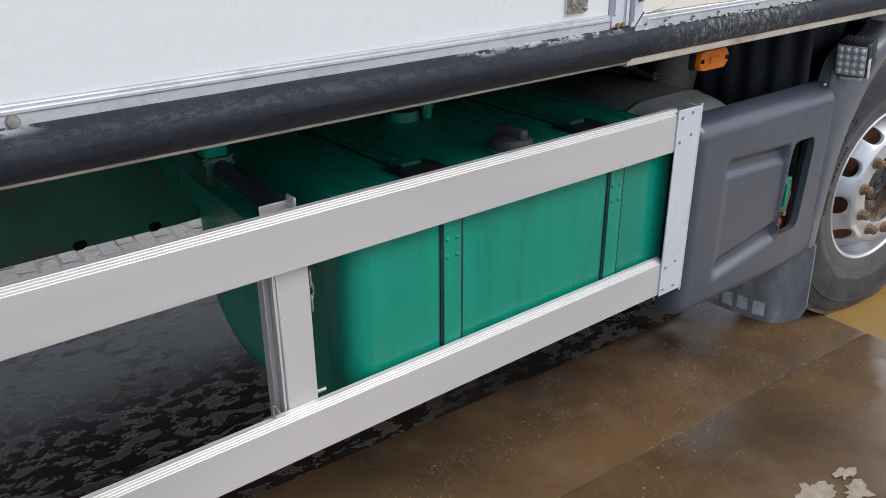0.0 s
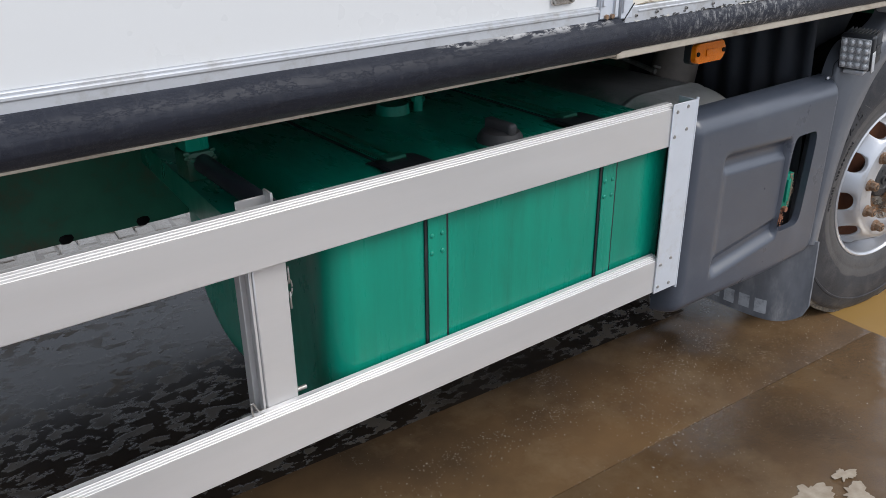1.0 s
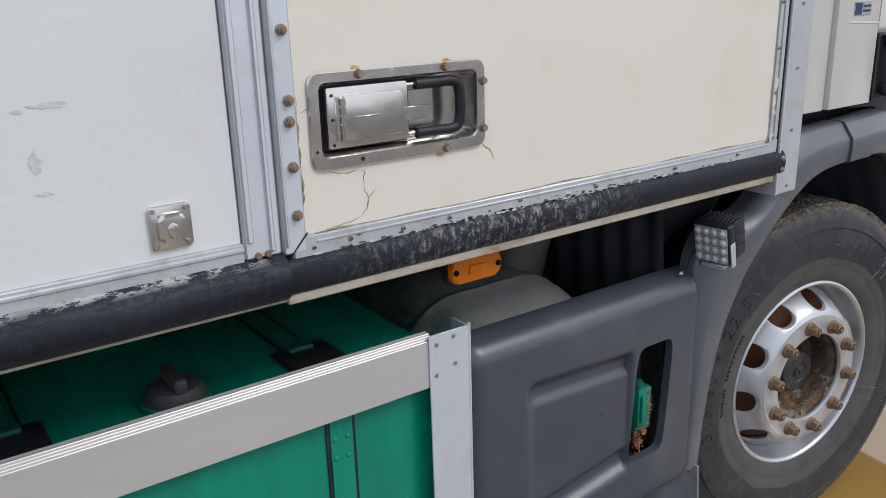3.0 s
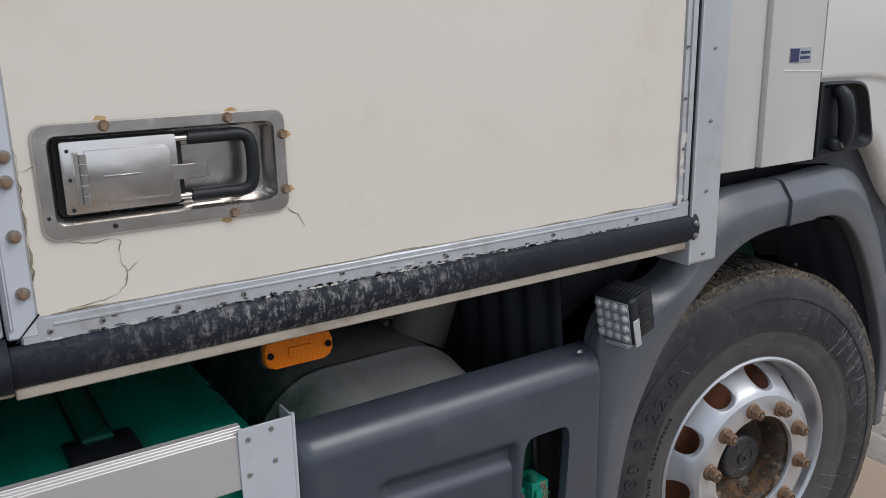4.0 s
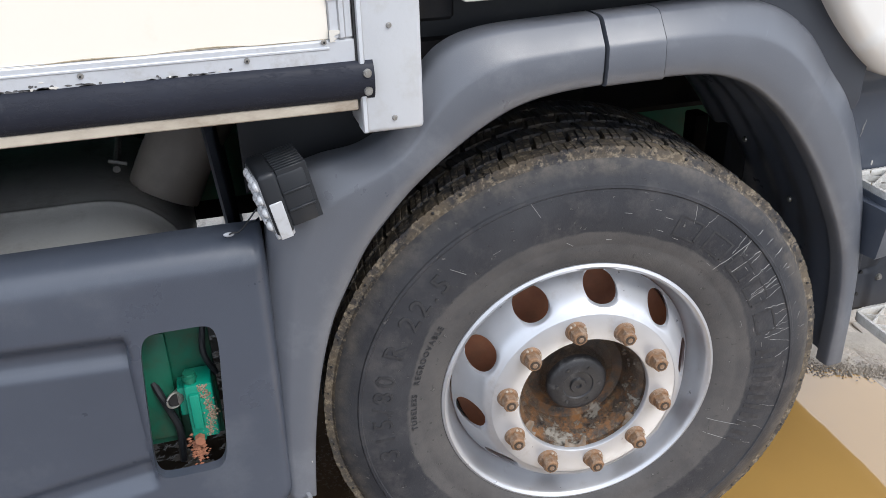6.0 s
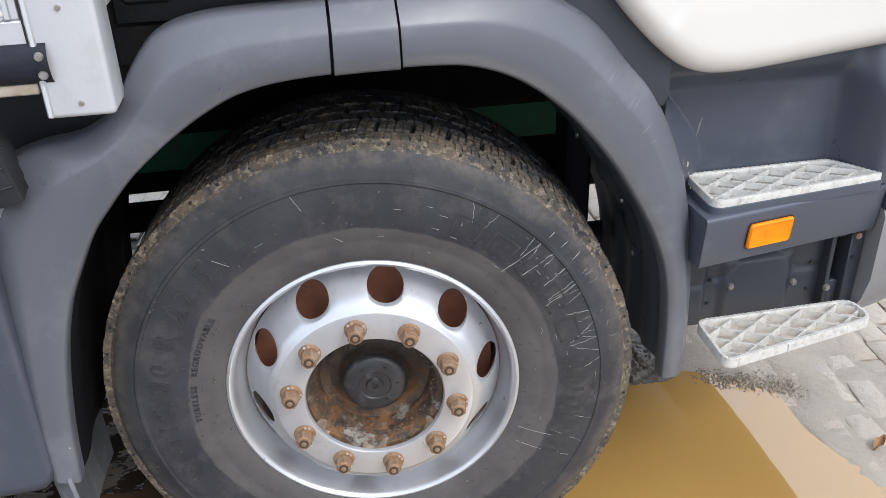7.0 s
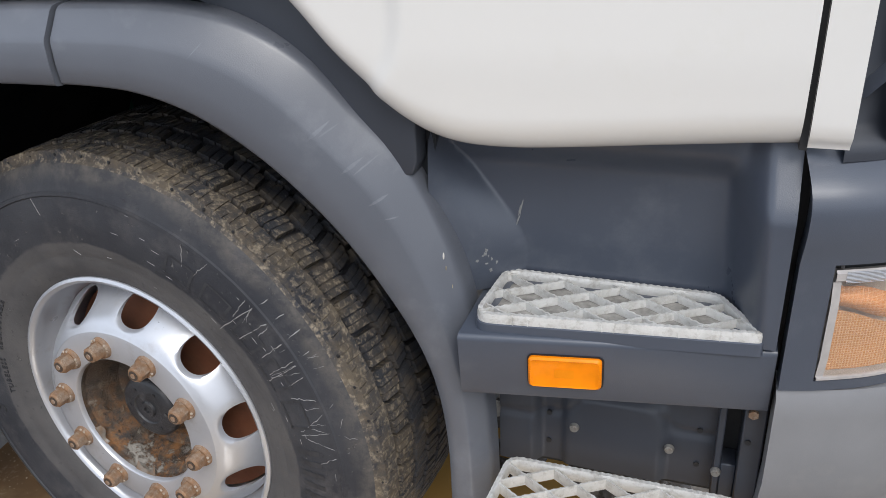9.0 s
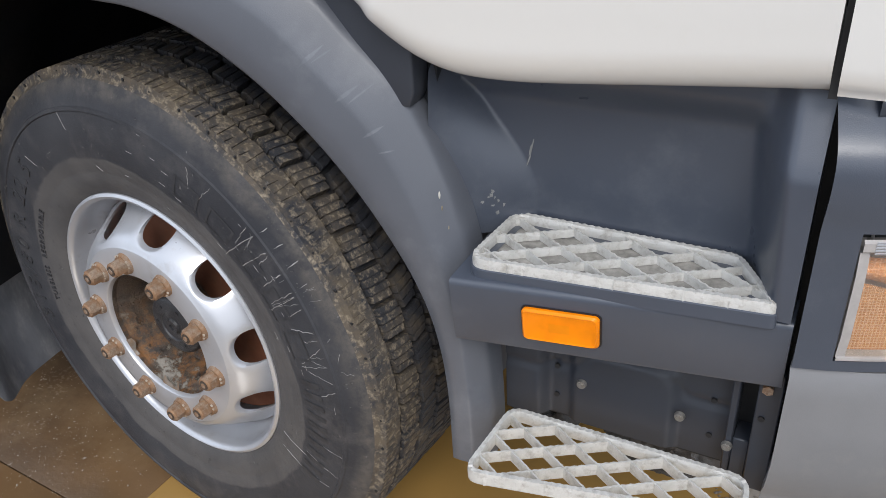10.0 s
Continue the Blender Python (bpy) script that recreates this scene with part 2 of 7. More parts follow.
# deep grey trim; on the step back plate its darkness stands for shade
black_grey = surface("deep_grey_and_shaded_plastic", (0.034, 0.039, 0.050), (0.028, 0.032, 0.042), 4, (0.4, 0.5), dirt=(0.07, 0.072, 0.075), dirt_amount=0.2, dirt_scale=5, grain=700, bump=0.1)
plastic_pale = surface("weathered_grey_plastic", (0.20, 0.20, 0.205), (0.165, 0.165, 0.17), 5, (0.4, 0.55), dirt=(0.3, 0.29, 0.27), dirt_amount=0.3, dirt_scale=5, grain=600, bump=0.1)
black_plastic = surface("black_plastic", (0.022, 0.024, 0.028), (0.016, 0.018, 0.021), 5, (0.35, 0.5), dirt=(0.06, 0.058, 0.055), dirt_amount=0.3, dirt_scale=7, bump=0.12, spec=0.3)
under_black = surface("underbody_black", (0.011, 0.0115, 0.013), (0.007, 0.007, 0.008), 4, (0.6, 0.8), dirt=(0.026, 0.022, 0.018), dirt_amount=0.35, dirt_scale=5, bump=0.3, spec=0.06)
# black of real seals, and of pieces that stand for shade in gaps
seal_black = surface("black_seal_and_gap_shade", (0.012, 0.012, 0.013), None, 10, (0.5, 0.7), bump=0.1)
def oversprayed():
    """Dusty aluminised steel with a mist of green paint towards one end."""
    m = surface("aluminised_steel", (0.60, 0.59, 0.555), (0.50, 0.49, 0.46), 5, (0.4, 0.55), metal=0.05, dirt=(0.25, 0.225, 0.19), dirt_amount=0.4, dirt_scale=8, bump=0.15)
    n, l = m.node_tree.nodes, m.node_tree.links
    b = n["Principled BSDF"]
    was = b.inputs["Base Color"].links[0].from_socket
    sep = n.new("ShaderNodeSeparateXYZ")
    l.new(mapped(n, l), sep.inputs[0])
    f = sums(n, l, "MULTIPLY", ranged(n, l, sep.outputs[0], -1.22, -1.08, 1, 0), noisy(n, l, mapped(n, l), 9, 6, 0.7, 0.3, 0.6))
    l.new(blend(n, l, f, was, (0.004, 0.16, 0.09)), b.inputs["Base Color"])
    return m


silencer_grey = oversprayed()
rim_silver = surface("silver_wheel_paint", (0.56, 0.57, 0.595), (0.50, 0.51, 0.535), 9, (0.27, 0.40), metal=0.55, dirt=(0.33, 0.29, 0.25), dirt_amount=0.22, dirt_scale=14, bump=0.05, coat=0.15)
step_cast = surface("cast_aluminium_step", (0.68, 0.67, 0.64), (0.55, 0.54, 0.51), 40, (0.35, 0.6), metal=0.25, dirt=(0.26, 0.225, 0.18), dirt_amount=0.42, dirt_scale=60, grain=300, bump=0.5)
flap_rubber = surface("dusty_mudflap_rubber", (0.19, 0.20, 0.22), (0.095, 0.10, 0.115), 6, (0.55, 0.7), dirt=(0.32, 0.32, 0.32), dirt_amount=0.5, dirt_scale=7, stretch=(1, 2, 0.7), bump=0.2)
pale_mark = surface("pale_print", (0.42, 0.44, 0.47), None, 30, (0.5, 0.6), dirt=(0.15, 0.16, 0.17), dirt_amount=0.5, dirt_scale=30)
screw_steel = surface("zinc_screw", (0.45, 0.44, 0.42), (0.3, 0.28, 0.25), 80, (0.35, 0.5), metal=0.8, bump=0.2)
peel_white = surface("peeling_white_paint", (0.70, 0.67, 0.61), (0.52, 0.49, 0.44), 30, (0.4, 0.6), bump=0.2)
crack_brown = surface("stained_crack", (0.20, 0.165, 0.11), (0.42, 0.36, 0.25), 90, (0.6, 0.8), bump=0.2)
rust_stain = surface("rust_stain", (0.50, 0.27, 0.07), (0.62, 0.45, 0.24), 60, (0.5, 0.7), bump=0.1)
blue_print = surface("blue_sticker", (0.03, 0.035, 0.11), None, 30, (0.3, 0.4), bump=0.0)


def amber_lens(name, c, grid=0.0, pale=(0.80, 0.66, 0.48)):
    """Moulded amber plastic; grid: the pitch of the prisms on its inner face, per metre."""
    m, n, l, b = node_mat(name)
    b.inputs["Roughness"].default_value = 0.28
    b.inputs["Specular IOR Level"].default_value = 0.25
    co = mapped(n, l)
    col = blend(n, l, noisy(n, l, co, 30, 3, 0.5), c, [v * 0.82 for v in c])
    if grid:
        sep = n.new("ShaderNodeSeparateXYZ")
        l.new(co, sep.inputs[0])
        waves = []
        for k in (0, 1, 2):
            waves.append(ranged(n, l, sums(n, l, "PINGPONG", sums(n, l, "MULTIPLY", sep.outputs[k], grid, False), 0.5, False), 0.0, 0.2, 0, 1))
        f = sums(n, l, "MULTIPLY", sums(n, l, "MULTIPLY", waves[0], waves[2]), ranged(n, l, waves[1], 0, 1, 0.75, 1.0))
        col = blend(n, l, f, pale, col)
        bumped(n, l, b, f, 0.4, 0.001)
    l.new(col, b.inputs["Base Color"])
    return m


amber = amber_lens("amber_reflector", (0.70, 0.15, 0.002), 420.0, (0.84, 0.26, 0.01))
amber_step = amber_lens("amber_lamp", (0.95, 0.255, 0.001))
amber_dull = amber_lens("amber_indicator", (0.46, 0.20, 0.06), 250.0, (0.60, 0.36, 0.19))
amber_bulb = amber_lens("amber_bulb_cover", (0.64, 0.26, 0.085), 160.0, (0.66, 0.34, 0.16))


def clear_glass():
    m, n, l, b = node_mat("clear_lens")
    b.inputs["Base Color"].default_value = (0.88, 0.85, 0.81, 1)
    b.inputs["Transmission Weight"].default_value = 0.96
    b.inputs["Roughness"].default_value = 0.1
    b.inputs["IOR"].default_value = 1.08
    return m


glass = clear_glass()


def worn_strip():
    """Black rubber rubbing strip with pale chalky scrapes, most of them along its upper edge."""
    m, n, l, b = node_mat("worn_black_rubber")
    co = mapped(n, l, (1, 1, 1))
    sep = n.new("ShaderNodeSeparateXYZ")
    l.new(co, sep.inputs[0])
    edge = ranged(n, l, sep.outputs[2], 1.281, 1.290, 0.0, 1.0)
    lumps = noisy(n, l, mapped(n, l, (9, 12, 30)), 2.0, 10, 0.8, 0.50, 0.53)
    patch = noisy(n, l, mapped(n, l, (2.2, 1, 1)), 1.3, 3, 0.5, 0.53, 0.63)
    rub = sums(n, l, "MULTIPLY", sums(n, l, "MULTIPLY", lumps, edge), ranged(n, l, patch, 0, 1, 0.0, 1))
    streak = noisy(n, l, mapped(n, l, (95, 8, 34)), 1.0, 9, 0.8, 0.48, 0.56)
    zone = sums(n, l, "MULTIPLY", ranged(n, l, sep.outputs[0], -1.66, -1.35, 0.05, 1), ranged(n, l, sep.outputs[0], -1.12, -0.9, 1, 0.0))
    broken = noisy(n, l, mapped(n, l, (40, 8, 70)), 1.0, 6, 0.7, 0.42, 0.58)
    streak = sums(n, l, "MULTIPLY", sums(n, l, "MULTIPLY", streak, broken), sums(n, l, "MULTIPLY", zone, 0.55))
    pale = sums(n, l, "MAXIMUM", rub, streak)
    tone = blend(n, l, noisy(n, l, co, 5), (0.014, 0.0155, 0.023), (0.022, 0.0245, 0.035))
    l.new(blend(n, l, pale, tone, (0.44, 0.43, 0.42)), b.inputs["Base Color"])
    l.new(ranged(n, l, pale, 0, 1, 0.45, 0.75), b.inputs["Roughness"])
    b.inputs["Specular IOR Level"].default_value = 0.2
    bumped(n, l, b, lumps, 0.35, 0.002)
    return m


strip_rubber = worn_strip()


def tyre_rubber(name, mud, ring=False):
    """Rubber with dried mud; mud is how much of it there is. ring: a dusty zone next to the rim and fine radial cracks."""
    m, n, l, b = node_mat(name)
    co = mapped(n, l)
    tone = blend(n, l, noisy(n, l, co, 5), (0.028, 0.029, 0.034), (0.056, 0.057, 0.062))
    if ring:
        flat = n.new("ShaderNodeVectorMath")
        flat.operation = "LENGTH"
        l.new(mapped(n, l, (1, 0, 1)), flat.inputs[0])
        r = sums(n, l, "ADD", flat.outputs["Value"], ranged(n, l, noisy(n, l, co, 7, 5, 0.6, 0.2, 0.8), 0, 1, -0.012, 0.012), False)
        dusty = ranged(n, l, r, 0.371, 0.376, 1, 0)
        tone = blend(n, l, noisy(n, l, co, 13, 7, 0.7, 0.5, 0.72), tone, (0.078, 0.074, 0.075))
        tone = blend(n, l, sums(n, l, "MULTIPLY", dusty, ranged(n, l, noisy(n, l, co, 9, 6, 0.65), 0, 1, 0.35, 0.85)), tone, (0.115, 0.108, 0.103))
        tone = blend(n, l, sums(n, l, "MULTIPLY", noisy(n, l, co, 75, 3, 0.5, 0.65, 0.68), 0.5), tone, (0.018, 0.018, 0.019))
        rub = ranged(n, l, r, 0.485, 0.508, 0, 1)
        tone = blend(n, l, sums(n, l, "MULTIPLY", rub, ranged(n, l, noisy(n, l, co, 30, 8, 0.7, 0.4, 0.65), 0, 1, 0.1, 0.7)), tone, (0.13, 0.115, 0.098))
    specks = noisy(n, l, co, 75, 4, 0.7, 0.64, 0.72)
    tone = blend(n, l, sums(n, l, "MULTIPLY", specks, 0.45), tone, (0.26, 0.25, 0.24))
    dirt = noisy(n, l, co, 16, 10, 0.75, 0.66 - 0.42 * mud, 0.82 - 0.34 * mud)
    col = blend(n, l, sums(n, l, "MULTIPLY", dirt, 0.35 + 0.6 * mud), tone, (0.165, 0.130, 0.088))
    if mud > 0.5:
        col = blend(n, l, noisy(n, l, co, 90, 6, 0.7, 0.5, 0.68), col, (0.285, 0.235, 0.170))
    l.new(col, b.inputs["Base Color"])
    l.new(ranged(n, l, dirt, 0, 1, 0.45, 0.85), b.inputs["Roughness"])
    b.inputs["Specular IOR Level"].default_value = 0.14
    bumped(n, l, b, noisy(n, l, co, 180, 8, 0.7, 0.2, 0.8), 0.25 + 0.6 * mud, 0.002)
    return m


sidewall = tyre_rubber("tyre_sidewall", 0.05, True)
tread_mud = tyre_rubber("muddy_tread", 0.62)
tread_clean = tyre_rubber("wet_tread", 0.48)
tread_half = tyre_rubber("half_muddy_tread", 0.53)
letter_rubber = surface("raised_letter_rubber", (0.047, 0.047, 0.050), (0.028, 0.028, 0.031), 60, (0.5, 0.65), bump=0.2, spec=0.3)
scuff_pale = surface("chalky_scuff", (0.36, 0.35, 0.335), (0.15, 0.148, 0.145), 90, (0.7, 0.8), bump=0.2)


def wet_concrete():
    m, n, l, b = node_mat("wet_muddy_concrete")
    co = mapped(n, l)
    big = noisy(n, l, co, 0.9, 6, 0.6, 0.35, 0.65)
    col = blend(n, l, big, (0.185, 0.108, 0.050), (0.075, 0.047, 0.027))
    silt = noisy(n, l, co, 2.3, 8, 0.7, 0.5, 0.66)
    col = blend(n, l, sums(n, l, "MULTIPLY", silt, 0.5), col, (0.22, 0.155, 0.09))
    fine = noisy(n, l, co, 90, 6, 0.7, 0.3, 0.75)
    col = blend(n, l, sums(n, l, "MULTIPLY", sums(n, l, "MULTIPLY", noisy(n, l, co, 150, 3, 0.6, 0.68, 0.72), noisy(n, l, co, 1.9, 6, 0.65, 0.45, 0.62)), 0.75), col, (0.60, 0.55, 0.48))
    l.new(col, b.inputs["Base Color"])
    wet = noisy(n, l, co, 1.7, 7, 0.65, 0.42, 0.6)
    rg = ranged(n, l, wet, 0, 1, 0.045, 0.24)
    b.inputs["IOR"].default_value = 1.6
    l.new(sums(n, l, "ADD", rg, sums(n, l, "MULTIPLY", fine, 0.06)), b.inputs["Roughness"])
    h = sums(n, l, "MULTIPLY", fine, ranged(n, l, wet, 0, 1, 0.10, 1.0))
    bumped(n, l, b, h, 0.28, 0.003)
    return m


concrete = wet_concrete()


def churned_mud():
    """Near-black ground under the truck with paler tread-marked islands of mud standing in thin water."""
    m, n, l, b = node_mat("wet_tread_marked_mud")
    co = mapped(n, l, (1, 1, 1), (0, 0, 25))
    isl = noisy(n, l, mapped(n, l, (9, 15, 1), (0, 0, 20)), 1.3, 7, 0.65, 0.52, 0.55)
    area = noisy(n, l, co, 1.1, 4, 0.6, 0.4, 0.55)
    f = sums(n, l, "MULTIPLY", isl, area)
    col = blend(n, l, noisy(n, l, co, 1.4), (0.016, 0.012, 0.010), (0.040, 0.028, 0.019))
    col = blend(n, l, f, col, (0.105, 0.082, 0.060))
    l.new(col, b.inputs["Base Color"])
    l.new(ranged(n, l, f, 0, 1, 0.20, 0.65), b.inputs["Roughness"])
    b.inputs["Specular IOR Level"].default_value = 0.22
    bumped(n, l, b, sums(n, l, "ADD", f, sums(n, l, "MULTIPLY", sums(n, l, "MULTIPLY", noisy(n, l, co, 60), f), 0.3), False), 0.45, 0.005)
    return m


mud = churned_mud()


def paver():
    m, n, l, b = node_mat("grey_paving_brick")
    info = n.new("ShaderNodeObjectInfo")
    geo = n.new("ShaderNodeNewGeometry")
    rnd = sums(n, l, "FRACT", sums(n, l, "ADD", info.outputs["Random"], geo.outputs["Random Per Island"], False), 0.0)
    col = blend(n, l, rnd, (0.46, 0.39, 0.315), (0.345, 0.285, 0.225))
    gco = geo.outputs["Position"]
    col = blend(n, l, noisy(n, l, gco, 2.4, 8, 0.7, 0.42, 0.62), col, (0.46, 0.40, 0.335))
    col = blend(n, l, sums(n, l, "MULTIPLY", noisy(n, l, gco, 1.1, 6, 0.65, 0.52, 0.7), 0.6), col, (0.25, 0.205, 0.16))
    fine = noisy(n, l, gco, 110, 6, 0.75, 0.3, 0.7)
    col = blend(n, l, sums(n, l, "MULTIPLY", noisy(n, l, gco, 45, 8, 0.85, 0.54, 0.66), 0.5), col, (0.17, 0.14, 0.115))
    l.new(col, b.inputs["Base Color"])
    l.new(ranged(n, l, noisy(n, l, gco, 1.3, 6, 0.6, 0.4, 0.62), 0, 1, 0.22, 0.55), b.inputs["Roughness"])
    bumped(n, l, b, sums(n, l, "ADD", sums(n, l, "MULTIPLY", fine, 0.45), noisy(n, l, gco, 22, 9, 0.75, 0.3, 0.7), False), 0.7, 0.006)
    return m


brick_grey = paver()
joint_dirt = surface("dark_joint_dirt", (0.06, 0.048, 0.038), (0.028, 0.024, 0.02), 3, (0.5, 0.8), dirt=(0.11, 0.09, 0.07), dirt_amount=0.4, dirt_scale=14, bump=0.6)


def sandy_silt(name, a, c, wet):
    m, n, l, b = node_mat(name)
    co = mapped(n, l)
    col = blend(n, l, noisy(n, l, co, 2.2, 8, 0.7, 0.38, 0.64), a, c)
    col = blend(n, l, sums(n, l, "MULTIPLY", noisy(n, l, co, 120, 5, 0.8, 0.58, 0.7), 0.6), col, [v * 0.4 for v in a])
    l.new(col, b.inputs["Base Color"])
    l.new(ranged(n, l, noisy(n, l, co, 3, 6, 0.6), 0, 1, *wet), b.inputs["Roughness"])
    bumped(n, l, b, noisy(n, l, co, 70, 9, 0.75, 0.25, 0.75), 0.6, 0.004)
    return m


silt_pale = sandy_silt("pale_sandy_silt", (0.385, 0.335, 0.275), (0.28, 0.24, 0.195), (0.4, 0.75))
silt_grey = sandy_silt("wet_grey_mud", (0.040, 0.031, 0.023), (0.125, 0.102, 0.080), (0.1, 0.45))


def muddy_water():
    """Brown water with a still, mirroring face."""
    m, n, l, b = node_mat("muddy_water")
    geo = n.new("ShaderNodeNewGeometry")
    at = geo.outputs["Position"]
    col = blend(n, l, noisy(n, l, at, 1.5, 4, 0.5), (0.40, 0.235, 0.068), (0.33, 0.195, 0.062))
    l.new(col, b.inputs["Base Color"])
    b.inputs["Roughness"].default_value = 0.03
    b.inputs["IOR"].default_value = 2.1
    bumped(n, l, b, noisy(n, l, at, 6, 2, 0.4), 0.03, 0.004)
    return m


water = muddy_water()

# ---- ground ----
ground = thing("ground", (0, 0, 0), "wet yard ground that reaches the horizon", "ground", kind="structure")
bm = bmesh.new()
sheet(bm, lambda u, v: (u, v, -0.0165), [-600, -60, -12, -6, 0, 6, 12, 60, 600], [-600, -60, -12, -6, 0, 6, 12, 60, 600])
part("earth", bm, joint_dirt, ground)

LAY = pose(-0.178, -0.012, 0, 0, 0, -3.35)


def slab_mesh(w, d):
    bm = bmesh.new()
    box(bm, -w / 2, w / 2, -d / 2, d / 2, -0.1, 0, 0.0025, 2)
    return mesh_of("concrete_slab", bm, concrete)


slab_data = slab_mesh(3.997, 1.997)
for i in range(2):
    for j in range(-3, 1):
        o = new("concrete_slab", slab_data)
        o.parent = ground
        o.matrix_basis = LAY @ pose(-2.0 - 4 * i, 1.0 + 2 * j, 0.0015 * math.sin(3 * i + 5 * j), 0.05 * math.sin(i + j), 0.06 * math.cos(2 * i - j), 0)
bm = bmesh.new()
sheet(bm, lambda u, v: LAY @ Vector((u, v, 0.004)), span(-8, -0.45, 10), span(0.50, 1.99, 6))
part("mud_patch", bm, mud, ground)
dry_silt = surface("dried_silt", (0.42, 0.35, 0.27), (0.27, 0.21, 0.15), 30, (0.5, 0.7), bump=0.4)
for cx, cy, size, seed in ((-1.185, -0.355, 0.060, 2), (-1.075, -0.43, 0.050, 5), (-1.03, -0.365, 0.034, 8), (-0.93, -0.47, 0.03, 11)):
    bm = bmesh.new()
    ring = [Vector((math.cos(a), 0.6 * math.sin(a), 0)) for a in span(0, 2 * math.pi, 72)[:-1]]
    lobes = [1 + 0.7 * noise.noise(p * 1.6 + Vector((seed, 0, 0))) + 0.4 * noise.noise(p * 5 + Vector((0, seed, 0))) for p in ring]
    bm.faces.new([bm.verts.new((cx + size * p.x * k, cy + size * p.y * k, 0.0022 + 0.0002 * seed)) for p, k in zip(ring, lobes)])
    part("silt_patch", bm, dry_silt, ground)


# grit washed over the slabs: pale sand grains and dark crumbs
grit_mat = surface("sand_grit", (0.42, 0.37, 0.30), (0.12, 0.09, 0.06), 40, (0.4, 0.7), bump=0.0)
rg = random.Random(17)
gv, gf = [], []
for i in range(5200):
    x, y = rg.uniform(-2.6, -0.2), 0.42 - abs(rg.gauss(0, 0.34))
    if noise.noise(Vector((2.6 * x, 3.4 * y, 0))) + rg.uniform(-0.25, 0.45) < 0.1:
        continue
    if rg.random() < 0.06:
        y = -0.012 - 0.0585 * (x + 0.178) + rg.gauss(0, 0.004)
    r = min(0.0052, 0.0009 + abs(rg.gauss(0, 0.0011)))
    k, turn = len(gv), rg.uniform(0, 6.28)
    gv += [(x + r * math.cos(turn + 2.09 * q) * rg.uniform(0.7, 1.3), y + r * math.sin(turn + 2.09 * q), 0.0012) for q in range(3)] + [(x, y, 0.0015 + r * rg.uniform(0.4, 1.0))]
    gf += [(k, k + 1, k + 3), (k + 1, k + 2, k + 3), (k + 2, k, k + 3)]
me = bpy.data.meshes.new("grit")
me.from_pydata(gv, [], gf)
me.materials.append(grit_mat)
grit = new("grit", me)
grit.parent = ground
tagged(grit, "fine pale grit on the wet slabs", kind="stuff")


# ---- the truck ----
truck = thing("truck", (0, 0, 0), "white box truck with dark grey trim and green fuel tank", "truck")

# box body: floor, walls and roof
bm = bmesh.new()
box(bm, -8.0, -0.36, 0.03, 2.47, 1.206, 1.30)
part("box_floor", bm, under_black, truck)
bm = bmesh.new()
box(bm, -8.0, -4.62, 0.0, 0.06, 1.30, 3.75)
box(bm, -8.0, -0.36, 2.44, 2.5, 1.20, 3.75)
box(bm, -8.0, -7.94, 0.06, 2.44, 1.30, 3.75)
box(bm, -0.42, -0.36, 0.06, 2.44, 1.30, 3.75)
part("box_wall", bm, white_panel, truck)
bm = bmesh.new()
box(bm, -8.0, -0.35, 0.0, 2.5, 3.75, 3.82, 0.01)
part("box_roof", bm, white_panel, truck)

bm = bmesh.new()
box(bm, -4.6, -1.779, 0.004, 0.05, 1.318, 3.70, 0.002, 1)
side_door = part("side_door", bm, white_panel, truck, "white smooth side door panel of the box")
bm = bmesh.new()
box(bm, -1.777, -1.7185, -0.002, 0.05, 1.292, 3.74, 0.003, 1)
box(bm, -1.7725, -1.7625, -0.006, 0.0, 1.318, 3.74, 0.002, 1)
box(bm, -1.738, -1.730, -0.007, 0.0, 1.30, 3.74, 0.002, 1)
part("frame_upright", bm, alu_plate, side_door)
bm = bmesh.new()
box(bm, -4.6, -1.778, -0.002, 0.05, 1.285, 1.3190, 0.002, 1)
box(bm, -4.6, -1.778, -0.005, 0.0, 1.306, 1.3135, 0.002, 1)
part("frame_sill", bm, alu_frame, side_door)

# paddle latch on the side door
bm = bmesh.new()
prism(bm, rounded(-1.909, -1.850, 1.333, 1.396, 0.006), -0.001, 0.006, bev=0.0012)
prism(bm, rounded(-1.899, -1.860, 1.343, 1.386, 0.010), -0.011, 0.0, bev=0.006)
latch = part("slam_latch", bm, steel, side_door, "small stainless slam latch")
for x in (-1.903, -1.856):
    for z in (1.339, 1.390):
        bm = bmesh.new()
        cyl(bm, (x, -0.003, z), 0.0035, 0.004, n=12)
        part("latch_rivet", bm, screw_steel, side_door)
bm = bmesh.new()
prism(bm, rounded(-1.887, -1.872, 1.350, 1.372, 0.007), -0.0135, -0.009, bev=0.002)
part("latch_button", bm, steel, side_door)

# cream panel with an opening for the big latch
LX0, LX1, LZ0, LZ1 = -1.640, -1.342, 1.426, 1.541
bm = bmesh.new()
box(bm, -1.676, LX0, 0.002, 0.05, 1.312, 3.70)
box(bm, LX1, -0.484, 0.002, 0.05, 1.312, 3.70)
box(bm, LX0, LX1, 0.002, 0.05, 1.312, LZ0)
box(bm, LX0, LX1, 0.002, 0.05, LZ1, 3.70)
bmesh.ops.remove_doubles(bm, verts=bm.verts, dist=0.0001)
cream = part("service_panel", bm, cream_panel, truck, "cream-white panel with cracked paint and rust stains")
bm = bmesh.new()
box(bm, -1.7155, -1.6765, -0.003, 0.05, 1.287, 3.74, 0.003, 1)
box(bm, -1.712, -1.7065, -0.007, 0.0, 1.30, 3.74, 0.002, 1)
